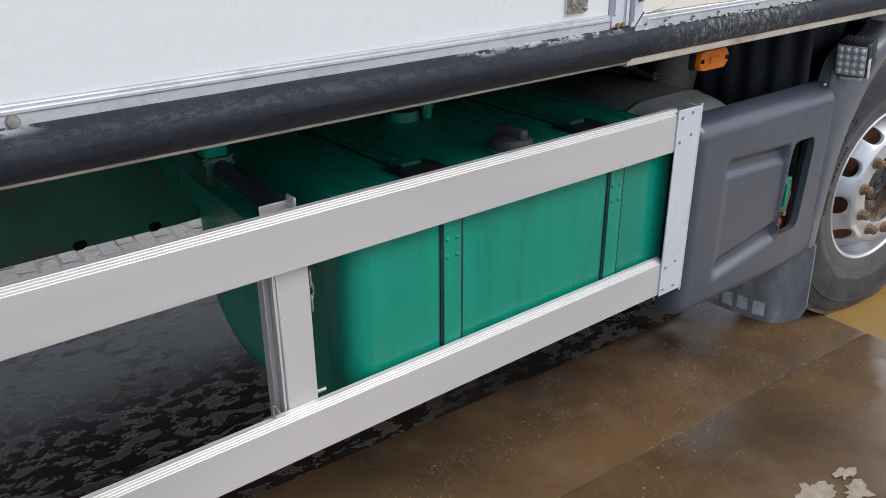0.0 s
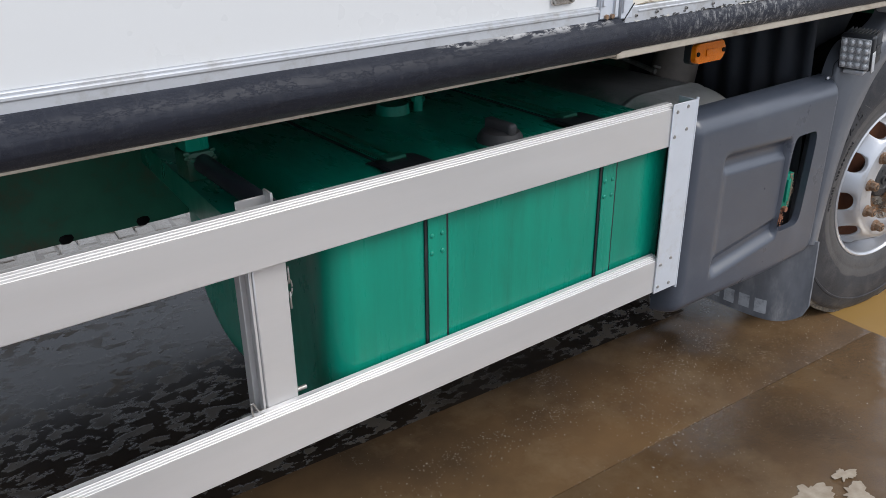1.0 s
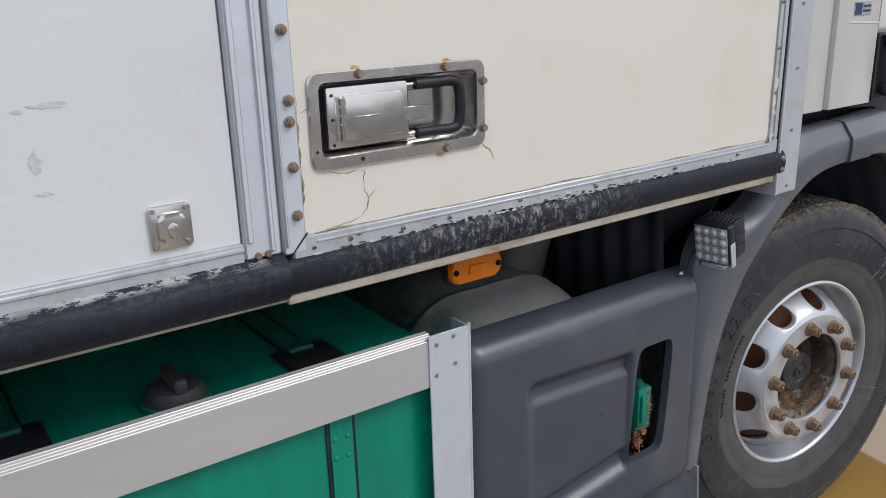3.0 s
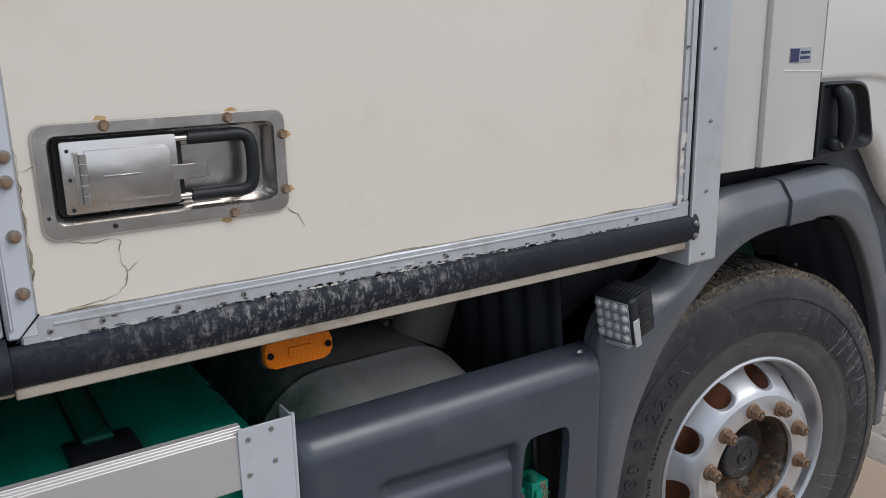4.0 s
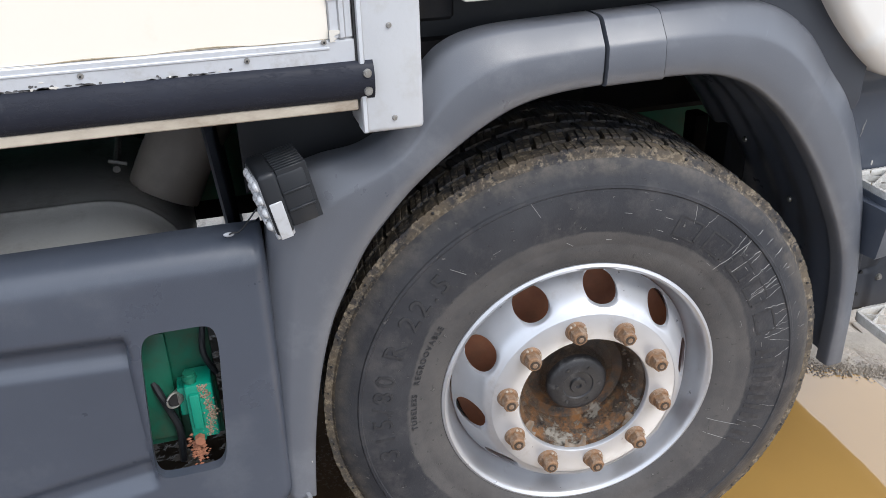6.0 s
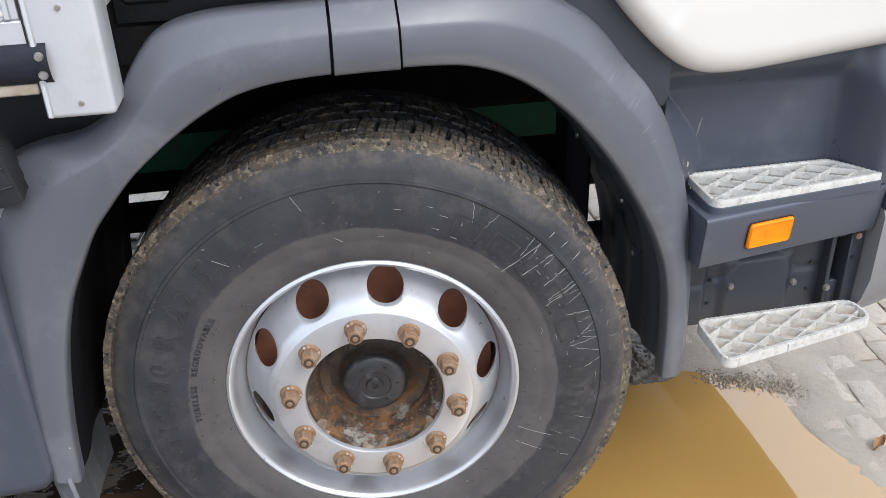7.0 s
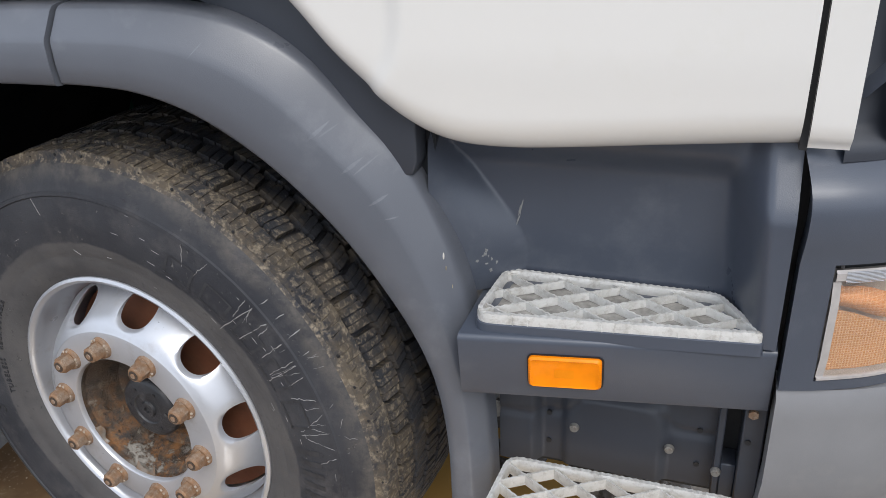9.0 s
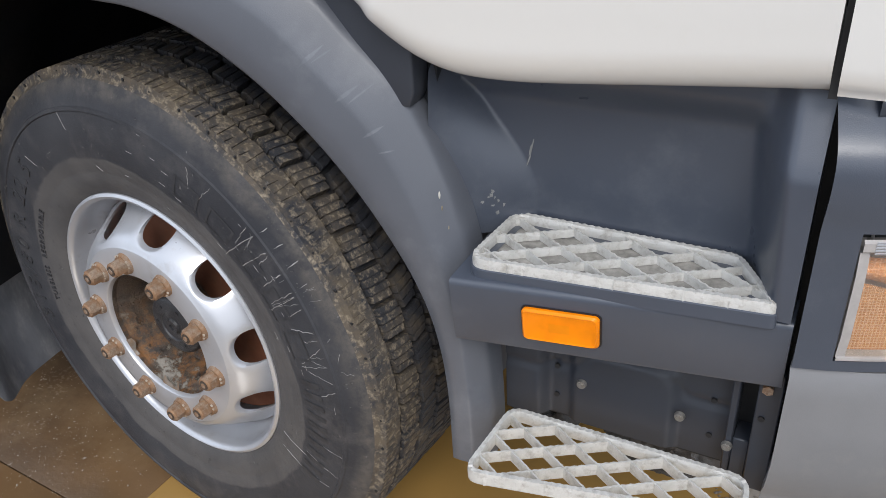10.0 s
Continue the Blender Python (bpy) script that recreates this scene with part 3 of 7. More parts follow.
part("frame_upright", bm, alu_plate, cream)
bm = bmesh.new()
box(bm, -1.700, -0.446, -0.002, 0.05, 1.268, 1.3115, 0.003, 1)
box(bm, -1.66, -0.484, -0.004, 0.0, 1.298, 1.302, 0.001, 1)
part("frame_sill", bm, alu_frame, cream)
bm = bmesh.new()
box(bm, -0.4835, -0.4495, -0.002, 0.05, 1.312, 3.70, 0.002, 1)
box(bm, -0.470, -0.460, -0.005, 0.0, 1.312, 3.70, 0.002, 1)
part("frame_upright", bm, alu_frame, cream)
bm = bmesh.new()
box(bm, -0.449, -0.4455, -0.003, 0.05, 1.25, 3.74)
part("rubber_seal", bm, seal_black, cream)
bm = bmesh.new()
prism(bm, [(-1.7065, 1.284), (-1.7045, 1.284), (-1.6745, 1.316), (-1.676, 1.318)], -0.0045, -0.003)
part("mitre_seam", bm, seal_black, cream)
rnd = random.Random(4)
for z0, z1 in ((1.308, 1.325), (1.385, 1.455), (1.365, 1.380)):
    n = 9
    bm = bmesh.new()
    pts = [(-0.4845 + 0.001, z0)] + [(-0.4845 + rnd.uniform(0.006, 0.019), z0 + (z1 - z0) * (i + 0.5) / n) for i in range(n)] + [(-0.4845 + 0.001, z1)]
    prism(bm, pts, -0.0042, -0.002)
    part("paint_flake", bm, peel_white, cream)
for path, w in (([(-1.628, 1.405), (-1.60, 1.398), (-1.575, 1.400), (-1.566, 1.394), (-1.569, 1.372), (-1.561, 1.352), (-1.566, 1.335), (-1.585, 1.322), (-1.64, 1.315)], 0.00075),
                ([(-1.561, 1.352), (-1.545, 1.366)], 0.0006), ([(-1.326, 1.409), (-1.312, 1.398), (-1.302, 1.380)], 0.0009), ([(-1.6755, 1.535), (-1.6745, 1.49), (-1.6755, 1.45), (-1.674, 1.40), (-1.675, 1.36)], 0.0012), ([(-1.676, 1.50), (-1.655, 1.503)], 0.0008)):
    bm = bmesh.new()
    c = curve_through([(x, 0.0015, z) for x, z in path], 40)
    c = [p + Vector((0.003 * noise.noise(p * 120), 0, 0.003 * noise.noise(p * 120 + Vector((7, 0, 0))))) for p in c]
    tube(bm, c, [w * max(0.15, 0.7 + 1.6 * noise.noise(p * 60)) for p in c], 5)
    part("paint_crack", bm, crack_brown, cream)
bm = bmesh.new()
c = curve_through([(-1.66 + 1.175 * i / 24, 0.0, 1.3125 + 0.0012 * math.sin(i * 1.9) + 0.0012 * math.sin(i * 0.7)) for i in range(25)], 120)
tube(bm, c, [0.0004 + 0.0022 * max(0.0, noise.noise(p * 9)) for p in c], 5)
part("lifted_edge", bm, crack_brown, cream)
for x, z in ((-1.418, 1.4045), (-1.572, 1.557), (-1.323, 1.438), (-1.323, 1.518), (-1.40, 1.557)):
    bm = bmesh.new()
    prism(bm, [(x + 0.008 * math.cos(q) * (1 + 0.8 * noise.noise(Vector((2 * math.cos(q), 2 * math.sin(q), 9 * x)))), z + 0.005 * math.sin(q) * (1 + 0.8 * noise.noise(Vector((2 * math.cos(q), 2 * math.sin(q), 9 * x + 4))))) for q in (2 * math.pi * k / 26 for k in range(26))], 0.0014, 0.003)
    part("rust_stain", bm, rust_stain, cream)

# blistered paint along the rubbing strip
rnf = random.Random(31)
for name, mat, count in (("paint_flake", peel_white, 30), ("dirt_blister", surface("grey_brown_grime", (0.13, 0.125, 0.12), (0.04, 0.04, 0.043), 150, (0.5, 0.8), bump=0.6), 230)):
    bm = bmesh.new()
    for i in range(count):
        x = rnf.uniform(-1.68, -0.62) if rnf.random() < 0.4 else rnf.uniform(-1.45, -0.85)
        z = 1.2785 + abs(rnf.gauss(0, 0.0022 if i % 5 else 0.006))
        sx, sz = rnf.uniform(0.001, 0.008), rnf.uniform(0.0005, 0.0022)
        prism(bm, [(x + sx * math.cos(q) * (1 + 0.9 * noise.noise(Vector((2 * math.cos(q), 2 * math.sin(q), i)))), z + sz * math.sin(q) * (1 + 0.9 * noise.noise(Vector((2 * math.cos(q), 2 * math.sin(q), i + 50))))) for q in (2 * math.pi * k / 10 for k in range(10))], -0.0032 if name == "paint_flake" else -0.0029, 0.0)
    tagged(part(name, bm, mat, cream), kind="stuff")
residue = surface("grey_tape_residue", (0.50, 0.51, 0.52), (0.66, 0.665, 0.665), 130, (0.5, 0.6), bump=0.1)
for x, z, w, h in ((-2.01, 1.545, 0.022, 0.004), (-2.045, 1.54, 0.006, 0.003), (-2.035, 1.475, 0.007, 0.014), (-2.03, 1.435, 0.010, 0.003)):
    bm = bmesh.new()
    prism(bm, [(x + w * math.cos(q) * (1 + 0.9 * noise.noise(Vector((3 * math.cos(q), 3 * math.sin(q), 9 * z)))), z + h * math.sin(q) * (1 + 0.9 * noise.noise(Vector((3 * math.cos(q), 3 * math.sin(q), 5 * x))))) for q in (2 * math.pi * k / 30 for k in range(30))], 0.0034, 0.005)
    part("residue_mark", bm, residue, side_door)

# the big recessed latch
bm = bmesh.new()
out, inn = rounded(-1.657, -1.324, 1.407, 1.556, 0.018), rounded(-1.640, -1.342, 1.426, 1.540, 0.012)
inn2 = rounded(-1.632, -1.349, 1.434, 1.533, 0.010)
rings = [[(x, -0.001, z) for x, z in out], [(x, -0.004, z) for x, z in rounded(-1.655, -1.326, 1.409, 1.554, 0.017)], [(x, -0.004, z) for x, z in inn], [(x, 0.002, z) for x, z in rounded(-1.637, -1.345, 1.430, 1.537, 0.011)], [(x, 0.034, z) for x, z in inn2]]
vs = [[bm.verts.new(p) for p in r] for r in rings]
for s, t in zip(vs, vs[1:]):
    for k in range(len(s)):
        bm.faces.new((s[k], s[(k + 1) % len(s)], t[(k + 1) % len(s)], t[k]))
bm.faces.new(vs[-1])
tray = part("latch_tray", bm, steel, truck, "recessed stainless door latch with rusty bolts")
bm = bmesh.new()
prism(bm, rounded(-1.6255, -1.480, 1.4385, 1.5315, 0.004), 0.000, 0.006, bev=0.001)
prism(bm, rounded(-1.598, -1.489, 1.449, 1.519, (0.004, 0.012, 0.012, 0.004)), -0.004, 0.002, bev=0.0012)
box(bm, -1.577, -1.530, -0.0052, -0.003, 1.4825, 1.4855, 0.001, 1)
box(bm, -1.612, -1.604, -0.002, 0.002, 1.450, 1.518, 0.001, 1)
part("cover_plate", bm, steel, tray)
# black sheet that stands for the shade behind the cover plate
bm = bmesh.new()
prism(bm, rounded(-1.632, -1.470, 1.434, 1.533, 0.008), 0.014, 0.020)
part("plate_gap_shade", bm, seal_black, tray)
for x, z in ((-1.617, 1.444), (-1.617, 1.483), (-1.617, 1.520), (-1.563, 1.505), (-1.570, 1.418), (-1.648, 1.438)):
    bm = bmesh.new()
    cyl(bm, (x, -0.0006 if x > -1.63 and z > 1.43 else -0.0035, z), 0.0024 if z > 1.43 else 0.0034, 0.003, n=12)
    part("latch_hole", bm, seal_black, tray)
bm = bmesh.new()
for z in (1.455, 1.4685, 1.482, 1.4955, 1.509):
    cyl(bm, (-1.600, -0.004, z), 0.0046, 0.0115, "z", 12)
part("hinge", bm, steel, tray)
bm = bmesh.new()
box(bm, -1.495, -1.440, -0.001, 0.002, 1.469, 1.490, 0.001, 1)
prism(bm, rounded(-1.478, -1.412, 1.448, 1.512, 0.004), 0.028, 0.036)
part("hasp", bm, steel, tray)
bm = bmesh.new()
tube(bm, [(-1.49, 0.006, 1.524), (-1.455, 0.006, 1.524)], 0.0045, 10)
part("handle_rod", bm, steel, tray)
bm = bmesh.new()
tube(bm, [(-1.49, 0.006, 1.445), (-1.455, 0.006, 1.445)], 0.0045, 10)
part("handle_rod", bm, steel, tray)
bm = bmesh.new()
tube(bm, curve_through([(-1.463, 0.004, 1.524), (-1.42, 0.003, 1.524), (-1.392, 0.002, 1.524), (-1.378, 0.001, 1.515), (-1.375, 0.0, 1.485), (-1.378, 0.001, 1.454), (-1.392, 0.002, 1.445), (-1.42, 0.003, 1.445), (-1.463, 0.004, 1.445)], 48), 0.0092, 12)
part("loop_handle", bm, black_plastic, tray, "black rubber-covered loop handle")
bm = bmesh.new()
cyl(bm, (-1.330, -0.005, 1.519), 0.0075, 0.002, n=18, r2=0.007)
cyl(bm, (-1.330, -0.0085, 1.519), 0.0058, 0.006, n=6, r2=0.0054)
rb = part("latch_bolt", bm, rust, tray)
for x, z in ((-1.330, 1.439), (-1.408, 1.548), (-1.570, 1.549), (-1.409, 1.4145)):
    again(rb, tray, pose(x + 1.330, 0, z - 1.519))

# bolts of the frame
bm = bmesh.new()
cyl(bm, (0, -0.0042, 0), 0.0092, 0.0025, n=20, r2=0.0085, mat=1)
cyl(bm, (0, -0.008, 0), 0.0070, 0.006, n=6, r2=0.0066)
cyl(bm, (0, -0.0125, 0), 0.0040, 0.005, n=10)
fb = part("frame_bolt", bm, [rust, screw_steel], cream)
fb.matrix_basis = pose(-1.690, 0, 1.347)
for x, z in ((-1.690, 1.421), (-1.690, 1.489), (-1.689, 1.520), (-1.691, 1.620), (-1.693, 1.73)):
    again(fb, cream, pose(x, 0, z, 0, 700 * z, 0))
bm = bmesh.new()
cyl(bm, (0, -0.0035, 0), 0.0042, 0.003, n=12, r2=0.003)
cyl(bm, (0, -0.005, 0), 0.0015, 0.002, n=8, mat=1)
riv = part("panel_screw", bm, [screw_steel, seal_black], cream)
riv.matrix_basis = pose(-1.665, 0, 1.291)
for x, z in ((-1.60, 1.293), (-1.50, 1.291), (-1.405, 1.292), (-1.245, 1.296), (-1.05, 1.291), (-0.815, 1.293), (-0.60, 1.293), (-0.492, 1.309), (-0.478, 1.42), (-0.478, 1.52), (-0.478, 1.62), (-0.478, 1.72)):
    again(riv, cream, pose(x, -0.001, z))
for x, z in ((-2.912, 1.2975),):
    bm = bmesh.new()
    cyl(bm, (x, -0.005, z), 0.0095, 0.006, n=20, r2=0.007)
    cyl(bm, (x, -0.009, z), 0.004, 0.003, n=8)
    part("sill_bolt", bm, screw_steel, side_door)
for x in (-1.758, -1.742):
    bm = bmesh.new()
    cyl(bm, (x, -0.005, 1.2975), 0.005, 0.006, n=6)
    part("sill_bolt", bm, rust, side_door)

# rubbing strips along the foot of the box
bm = bmesh.new()
prof = [(0.03, 1.222)] + [(-0.004 - 0.026 * math.sin(math.pi * i / 14) ** 0.7, 1.218 + 0.073 * i / 14) for i in range(15)] + [(0.0, 1.292)]
xs = span(-8.0, -1.717, 160)
sheet(bm, lambda x, k: (x, prof[int(k)][0] + 0.0015 * noise.noise(Vector((x * 3, k, 0))), prof[int(k)][1] + 0.0012 * noise.noise(Vector((x * 5, 0, 3)))), xs, range(len(prof)))
part("rubbing_strip", bm, strip_rubber, truck, "worn black rubber rubbing strip with pale scrapes")
bm = bmesh.new()
prof2 = [(0.02, 1.225)] + [(-0.003 - 0.011 * math.sin(math.pi * i / 10) ** 0.6, 1.223 + 0.056 * i / 10) for i in range(11)] + [(0.0, 1.2795)]
sheet(bm, lambda x, k: (x, prof2[int(k)][0], prof2[int(k)][1] + 0.0015 * noise.noise(Vector((x * 7, 0, 3)))), [*span(-1.7155, -0.448, 90), -0.436, -0.4245], range(len(prof2)))
strip2 = part("rubbing_strip", bm, strip_rubber, truck, "flat black rubbing strip scraped to pale streaks")
for z in (1.236, 1.262):
    bm = bmesh.new()
    cyl(bm, (-0.435, -0.0145, z), 0.0068, 0.004, n=16, r2=0.0055)
    cyl(bm, (-0.435, -0.0168, z), 0.0036, 0.003, n=6)
    part("strip_bolt", bm, screw_steel, strip2)
lip_cream = surface("stained_cream_lip", (0.50, 0.45, 0.37), (0.42, 0.37, 0.30), 20, (0.5, 0.65), dirt=(0.16, 0.11, 0.07), dirt_amount=0.55, dirt_scale=11, stretch=(0.5, 1, 1))
bm = bmesh.new()
box(bm, -1.7155, -0.449, -0.002, 0.04, 1.206, 1.2225, 0.002, 1)
part("floor_lip", bm, lip_cream, truck)
bm = bmesh.new()
box(bm, -8.0, -1.717, -0.003, 0.04, 1.2125, 1.2195, 0.002, 1)
part("floor_lip", bm, lip_cream, truck)

# corner post of the box
post_white = surface("grey_white_post", (0.60, 0.62, 0.645), (0.55, 0.57, 0.6), 4, (0.35, 0.5), metal=0.25, dirt=(0.4, 0.38, 0.33), dirt_amount=0.25, dirt_scale=7)
bm = bmesh.new()
box(bm, -0.4445, -0.350, -0.003, 0.09, 1.168, 3.75, 0.008, 3)
box(bm, -0.4452, -0.436, -0.007, 0.03, 1.1705, 3.75, 0.002, 1)
corner_post = part("corner_post", bm, post_white, truck, "pale aluminium corner post with rivets")
bm = bmesh.new()
cyl(bm, (0, -0.005, 0), 0.0045, 0.004, n=12, r2=0.003)
pr = part("post_rivet", bm, screw_steel, corner_post)
pr.matrix_basis = pose(-0.396, 0, 1.189)
for z in (1.325, 1.470, 1.615, 1.76):
    again(pr, corner_post, pose(-0.398, 0, z))


# ---- side guard ----
def guard_rail(z0, z1):
    bm = bmesh.new()
    prof = [(0.072, z0), (0.070, z0 + 0.002), (0.070, z1 - 0.0145)]
    # the upper edge steps back in four rounded ribs
    for i in range(4):
        y, z = 0.0702 + 0.0034 * i, z1 - 0.0144 + 0.0036 * i
        prof += [(y, z), (y - 0.0002, z + 0.0016), (y + 0.0006, z + 0.0026), (y + 0.0030, z + 0.0028), (y + 0.0034, z + 0.0006)]
    prof += [(0.092, z1), (0.092, z0)]
    xs = span(-6.2, -1.402, 150)

    def at(x, k):
        y, z = prof[int(k)]
        dent = sum(d * math.exp(-((x - a) / w) ** 2 - ((z - b) / 0.03) ** 2) for a, b, w, d in ((-2.02, 0.585, 0.05, 0.003), (-2.13, 0.575, 0.025, 0.002), (-2.33, 0.60, 0.02, 0.003), (-2.40, 0.57, 0.06, 0.003), (-1.62, 0.60, 0.015, 0.003)))
        return (x, y + (dent if y < 0.0715 else 0), z)
    sheet(bm, at, xs, list(range(len(prof))))
    return bm


rail_hi = part("guard_rail", guard_rail(0.937, 1.047), alu, truck, "ribbed aluminium side guard rail", 25)
rail_lo = part("guard_rail", guard_rail(0.529, 0.637), alu, truck, "ribbed aluminium side guard rail with shallow dents", 25)
bm = bmesh.new()
box(bm, -2.527, -2.460, 0.0935, 0.132, 0.545, 1.02, 0.002, 1)
gp = part("guard_post", bm, alu, truck, "aluminium guard post")
for x0, y0, y1 in ((-2.5335, 0.097, 0.112), (-2.539, 0.125, 0.15)):
    bm = bmesh.new()
    box(bm, x0, -2.5275, y0, y1, 0.56, 1.02, 0.001, 1)
    part("post_flange", bm, alu, gp)
bm = bmesh.new()
box(bm, -2.527, -2.463, 0.133, 0.137, 0.96, 1.046, 0.001, 1)
box(bm, -2.470, -2.465, 0.11, 0.14, 1.03, 1.056, 0.001, 1)
part("post_bracket", bm, alu, gp)
bm = bmesh.new()
cyl(bm, (-2.553, 0.097, 0.628), 0.008, 0.05, "x", 12)
cyl(bm, (-2.542, 0.085, 0.615), 0.005, 0.04, "z", 10)
tube(bm, curve_through([(-2.547, 0.09, 0.64), (-2.562, 0.085, 0.665), (-2.557, 0.09, 0.60)], 12), 0.002, 6)
part("locking_pin", bm, screw_steel, gp)
for i in range(3):
    bm = bmesh.new()
    q = [(-2.4545 + 0.006 * math.cos(a) * (1 if i % 2 else 0.4), 0.10 + 0.006 * math.cos(a) * (0.4 if i % 2 else 1), 0.895 - 0.026 * i + 0.017 * math.sin(a)) for a in span(0, 2 * math.pi * 0.97, 18)]
    tube(bm, q, 0.0018, 6)
    part("chain_link", bm, screw_steel, gp)
bm = bmesh.new()
cyl(bm, (-2.454, 0.102, 0.645), 0.005, 0.03, "x", 10)
part("locking_pin", bm, screw_steel, gp)

bm = bmesh.new()
box(bm, -1.411, -1.314, 0.0655, 0.0695, 0.527, 1.046, 0.0008, 1)
box(bm, -1.317, -1.3125, 0.0657, 0.125, 0.520, 1.043, 0.0012, 1)
tube(bm, [(-1.3165, 0.0680, 0.520), (-1.3165, 0.0680, 1.050)], 0.004, 10)
end_plate = part("end_plate", bm, alu_plate, truck, "folded aluminium end plate with rivets")
bm = bmesh.new()
cyl(bm, (0, 0.0645, 0), 0.0052, 0.003, n=14, r2=0.0035)
cyl(bm, (0, 0.0628, 0), 0.0018, 0.001, n=8)
ep = part("rivet", bm, screw_steel, end_plate)
ep.matrix_basis = pose(-1.395, 0, 1.025)
for x, z in ((-1.355, 1.033), (-1.352, 0.975), (-1.397, 0.962), (-1.395, 0.61), (-1.355, 0.62), (-1.352, 0.545), (-1.397, 0.545)):
    again(ep, end_plate, pose(x, 0, z))

# ---- fuel tank ----
TX0, TX1 = -2.362, -1.335


def tank_section(s):
    """The outline of the tank across the truck, offset outwards by s."""
    y0, y1, z0, z1 = 0.103 - s, 0.885 + s, 0.405 - s, 1.0 + s
    return rounded(y0, y1, z0, z1, [max(0.012, r + s) for r in (0.20, 0.26, 0.09, 0.065)], 10)


def tank_mesh():
    bm = bmesh.new()
    rr = 0.052
    cap = [(0.020, -0.14), (0.004, -0.09)] + [(rr * (1 - math.sin(a)), -rr * (1 - math.cos(a))) for a in span(math.pi / 2, 0, 9)]
    stations = [(TX0 + d, s) for d, s in cap]
    stations += [(x, 0.0) for x in span(TX0 + 0.07, TX1 - 0.07, 14)]
    stations += [(TX1 - d, s) for d, s in cap[::-1]]
    rings = [[bm.verts.new((x, y, z)) for y, z in tank_section(s)] for x, s in stations]
    for a, b in zip(rings, rings[1:]):
        for k in range(len(a)):
            bm.faces.new((a[k], a[(k + 1) % len(a)], b[(k + 1) % len(a)], b[k]))
    bm.faces.new(rings[0])
    bm.faces.new(rings[-1][::-1])
    return bm


tank = part("fuel_tank", tank_mesh(), green, truck, "glossy green fuel tank with straps")


def band(x0, x1, s0, s1):
    bm = bmesh.new()
    rings = [[bm.verts.new((x, y, z)) for y, z in tank_section(s)] for x, s in ((x0, s0), (x0, s1), (x1, s1), (x1, s0))]
    for a, b in zip(rings, rings[1:]):
        for k in range(len(a)):
            bm.faces.new((a[k], a[(k + 1) % len(a)], b[(k + 1) % len(a)], b[k]))
    return bm


for xa, xb in ((-2.144, -2.083), (-1.622, -1.562)):
    part("strap_rubber", band(xa, xb, -0.001, 0.004), black_plastic, tank)
    part("tank_strap", band(xa + 0.007, xb - 0.007, 0.0, 0.0065), green, tank)
    for x in (xa + 0.016, xb - 0.018):
        for z in (0.845, 0.885):
            bm = bmesh.new()
            ball(bm, (x, 0.0965, z), 0.0056, (1, 0.6, 1), 10)
            part("strap_bolt", bm, green, tank)
    bm = bmesh.new()
    pad = [p for p in rounded(0.0935, 0.3, 0.7, 1.012, (0.02, 0.02, 0.02, 0.075), 10)]
    arc = [(0.275, 1.004), (0.255, 1.010), (0.21, 1.012)] + [p for p in pad if p[0] < 0.2 and p[1] > 0.925]
    xm = (xa + xb) / 2
    r = [[bm.verts.new((x, y + o, z - o * 0.6)) for y, z in arc] for x, o in ((xm - 0.054, 0.012), (xm - 0.05, 0.0), (xm + 0.055, 0.0), (xm + 0.059, 0.012))]
    for a, b in zip(r, r[1:]):
        for k in range(len(a) - 1):
            bm.faces.new((a[k], a[k + 1], b[k + 1], b[k]))
    bm.faces.new([q[-1] for q in r])
    bm.faces.new([q[0] for q in r])
    part("strap_pad", bm, black_plastic, tank, "dark rubber pad under the strap end")
    bm = bmesh.new()
    for x in (xa + 0.013, xb - 0.013):
        tube(bm, [(x, 0.20, 1.008), (x, 0.52, 1.006)], 0.004, 8)
    box(bm, xa + 0.005, xb - 0.005, 0.235, 0.265, 1.004, 1.018, 0.003, 1)
    part("strap_tensioner", bm, green_old, tank)
bm = bmesh.new()
n = 32
rings = [[bm.verts.new((-1.850 + r * math.cos(2 * math.pi * k / n), 0.205 + r * math.sin(2 * math.pi * k / n), 1.006 + h)) for k in range(n)] for r, h in ((0.030, 0.030), (0.044, 0.026), (0.052, 0.014), (0.054, 0.0))]
for s, t in zip(rings, rings[1:]):
    for k in range(n):
        bm.faces.new((s[k], s[(k + 1) % n], t[(k + 1) % n], t[k]))
bm.faces.new(rings[0])
box(bm, -1.862, -1.838, 0.160, 0.250, 1.025, 1.056, 0.007, 3)
part("filler_cap", bm, cap_grey, tank, "dark grey plastic filler cap")
bm = bmesh.new()
cyl(bm, (-1.850, 0.205, 1.003), 0.060, 0.012, "z", 32)
part("filler_neck", bm, green, tank)
bm = bmesh.new()
cyl(bm, (-1.885, 0.585, 1.012), 0.045, 0.026, "z", 24, 0.042)
cyl(bm, (-1.822, 0.56, 1.02), 0.013, 0.04, "z", 12)
cyl(bm, (-1.822, 0.56, 1.03), 0.018, 0.012, "z", 6)
part("tank_sender", bm, green, tank)

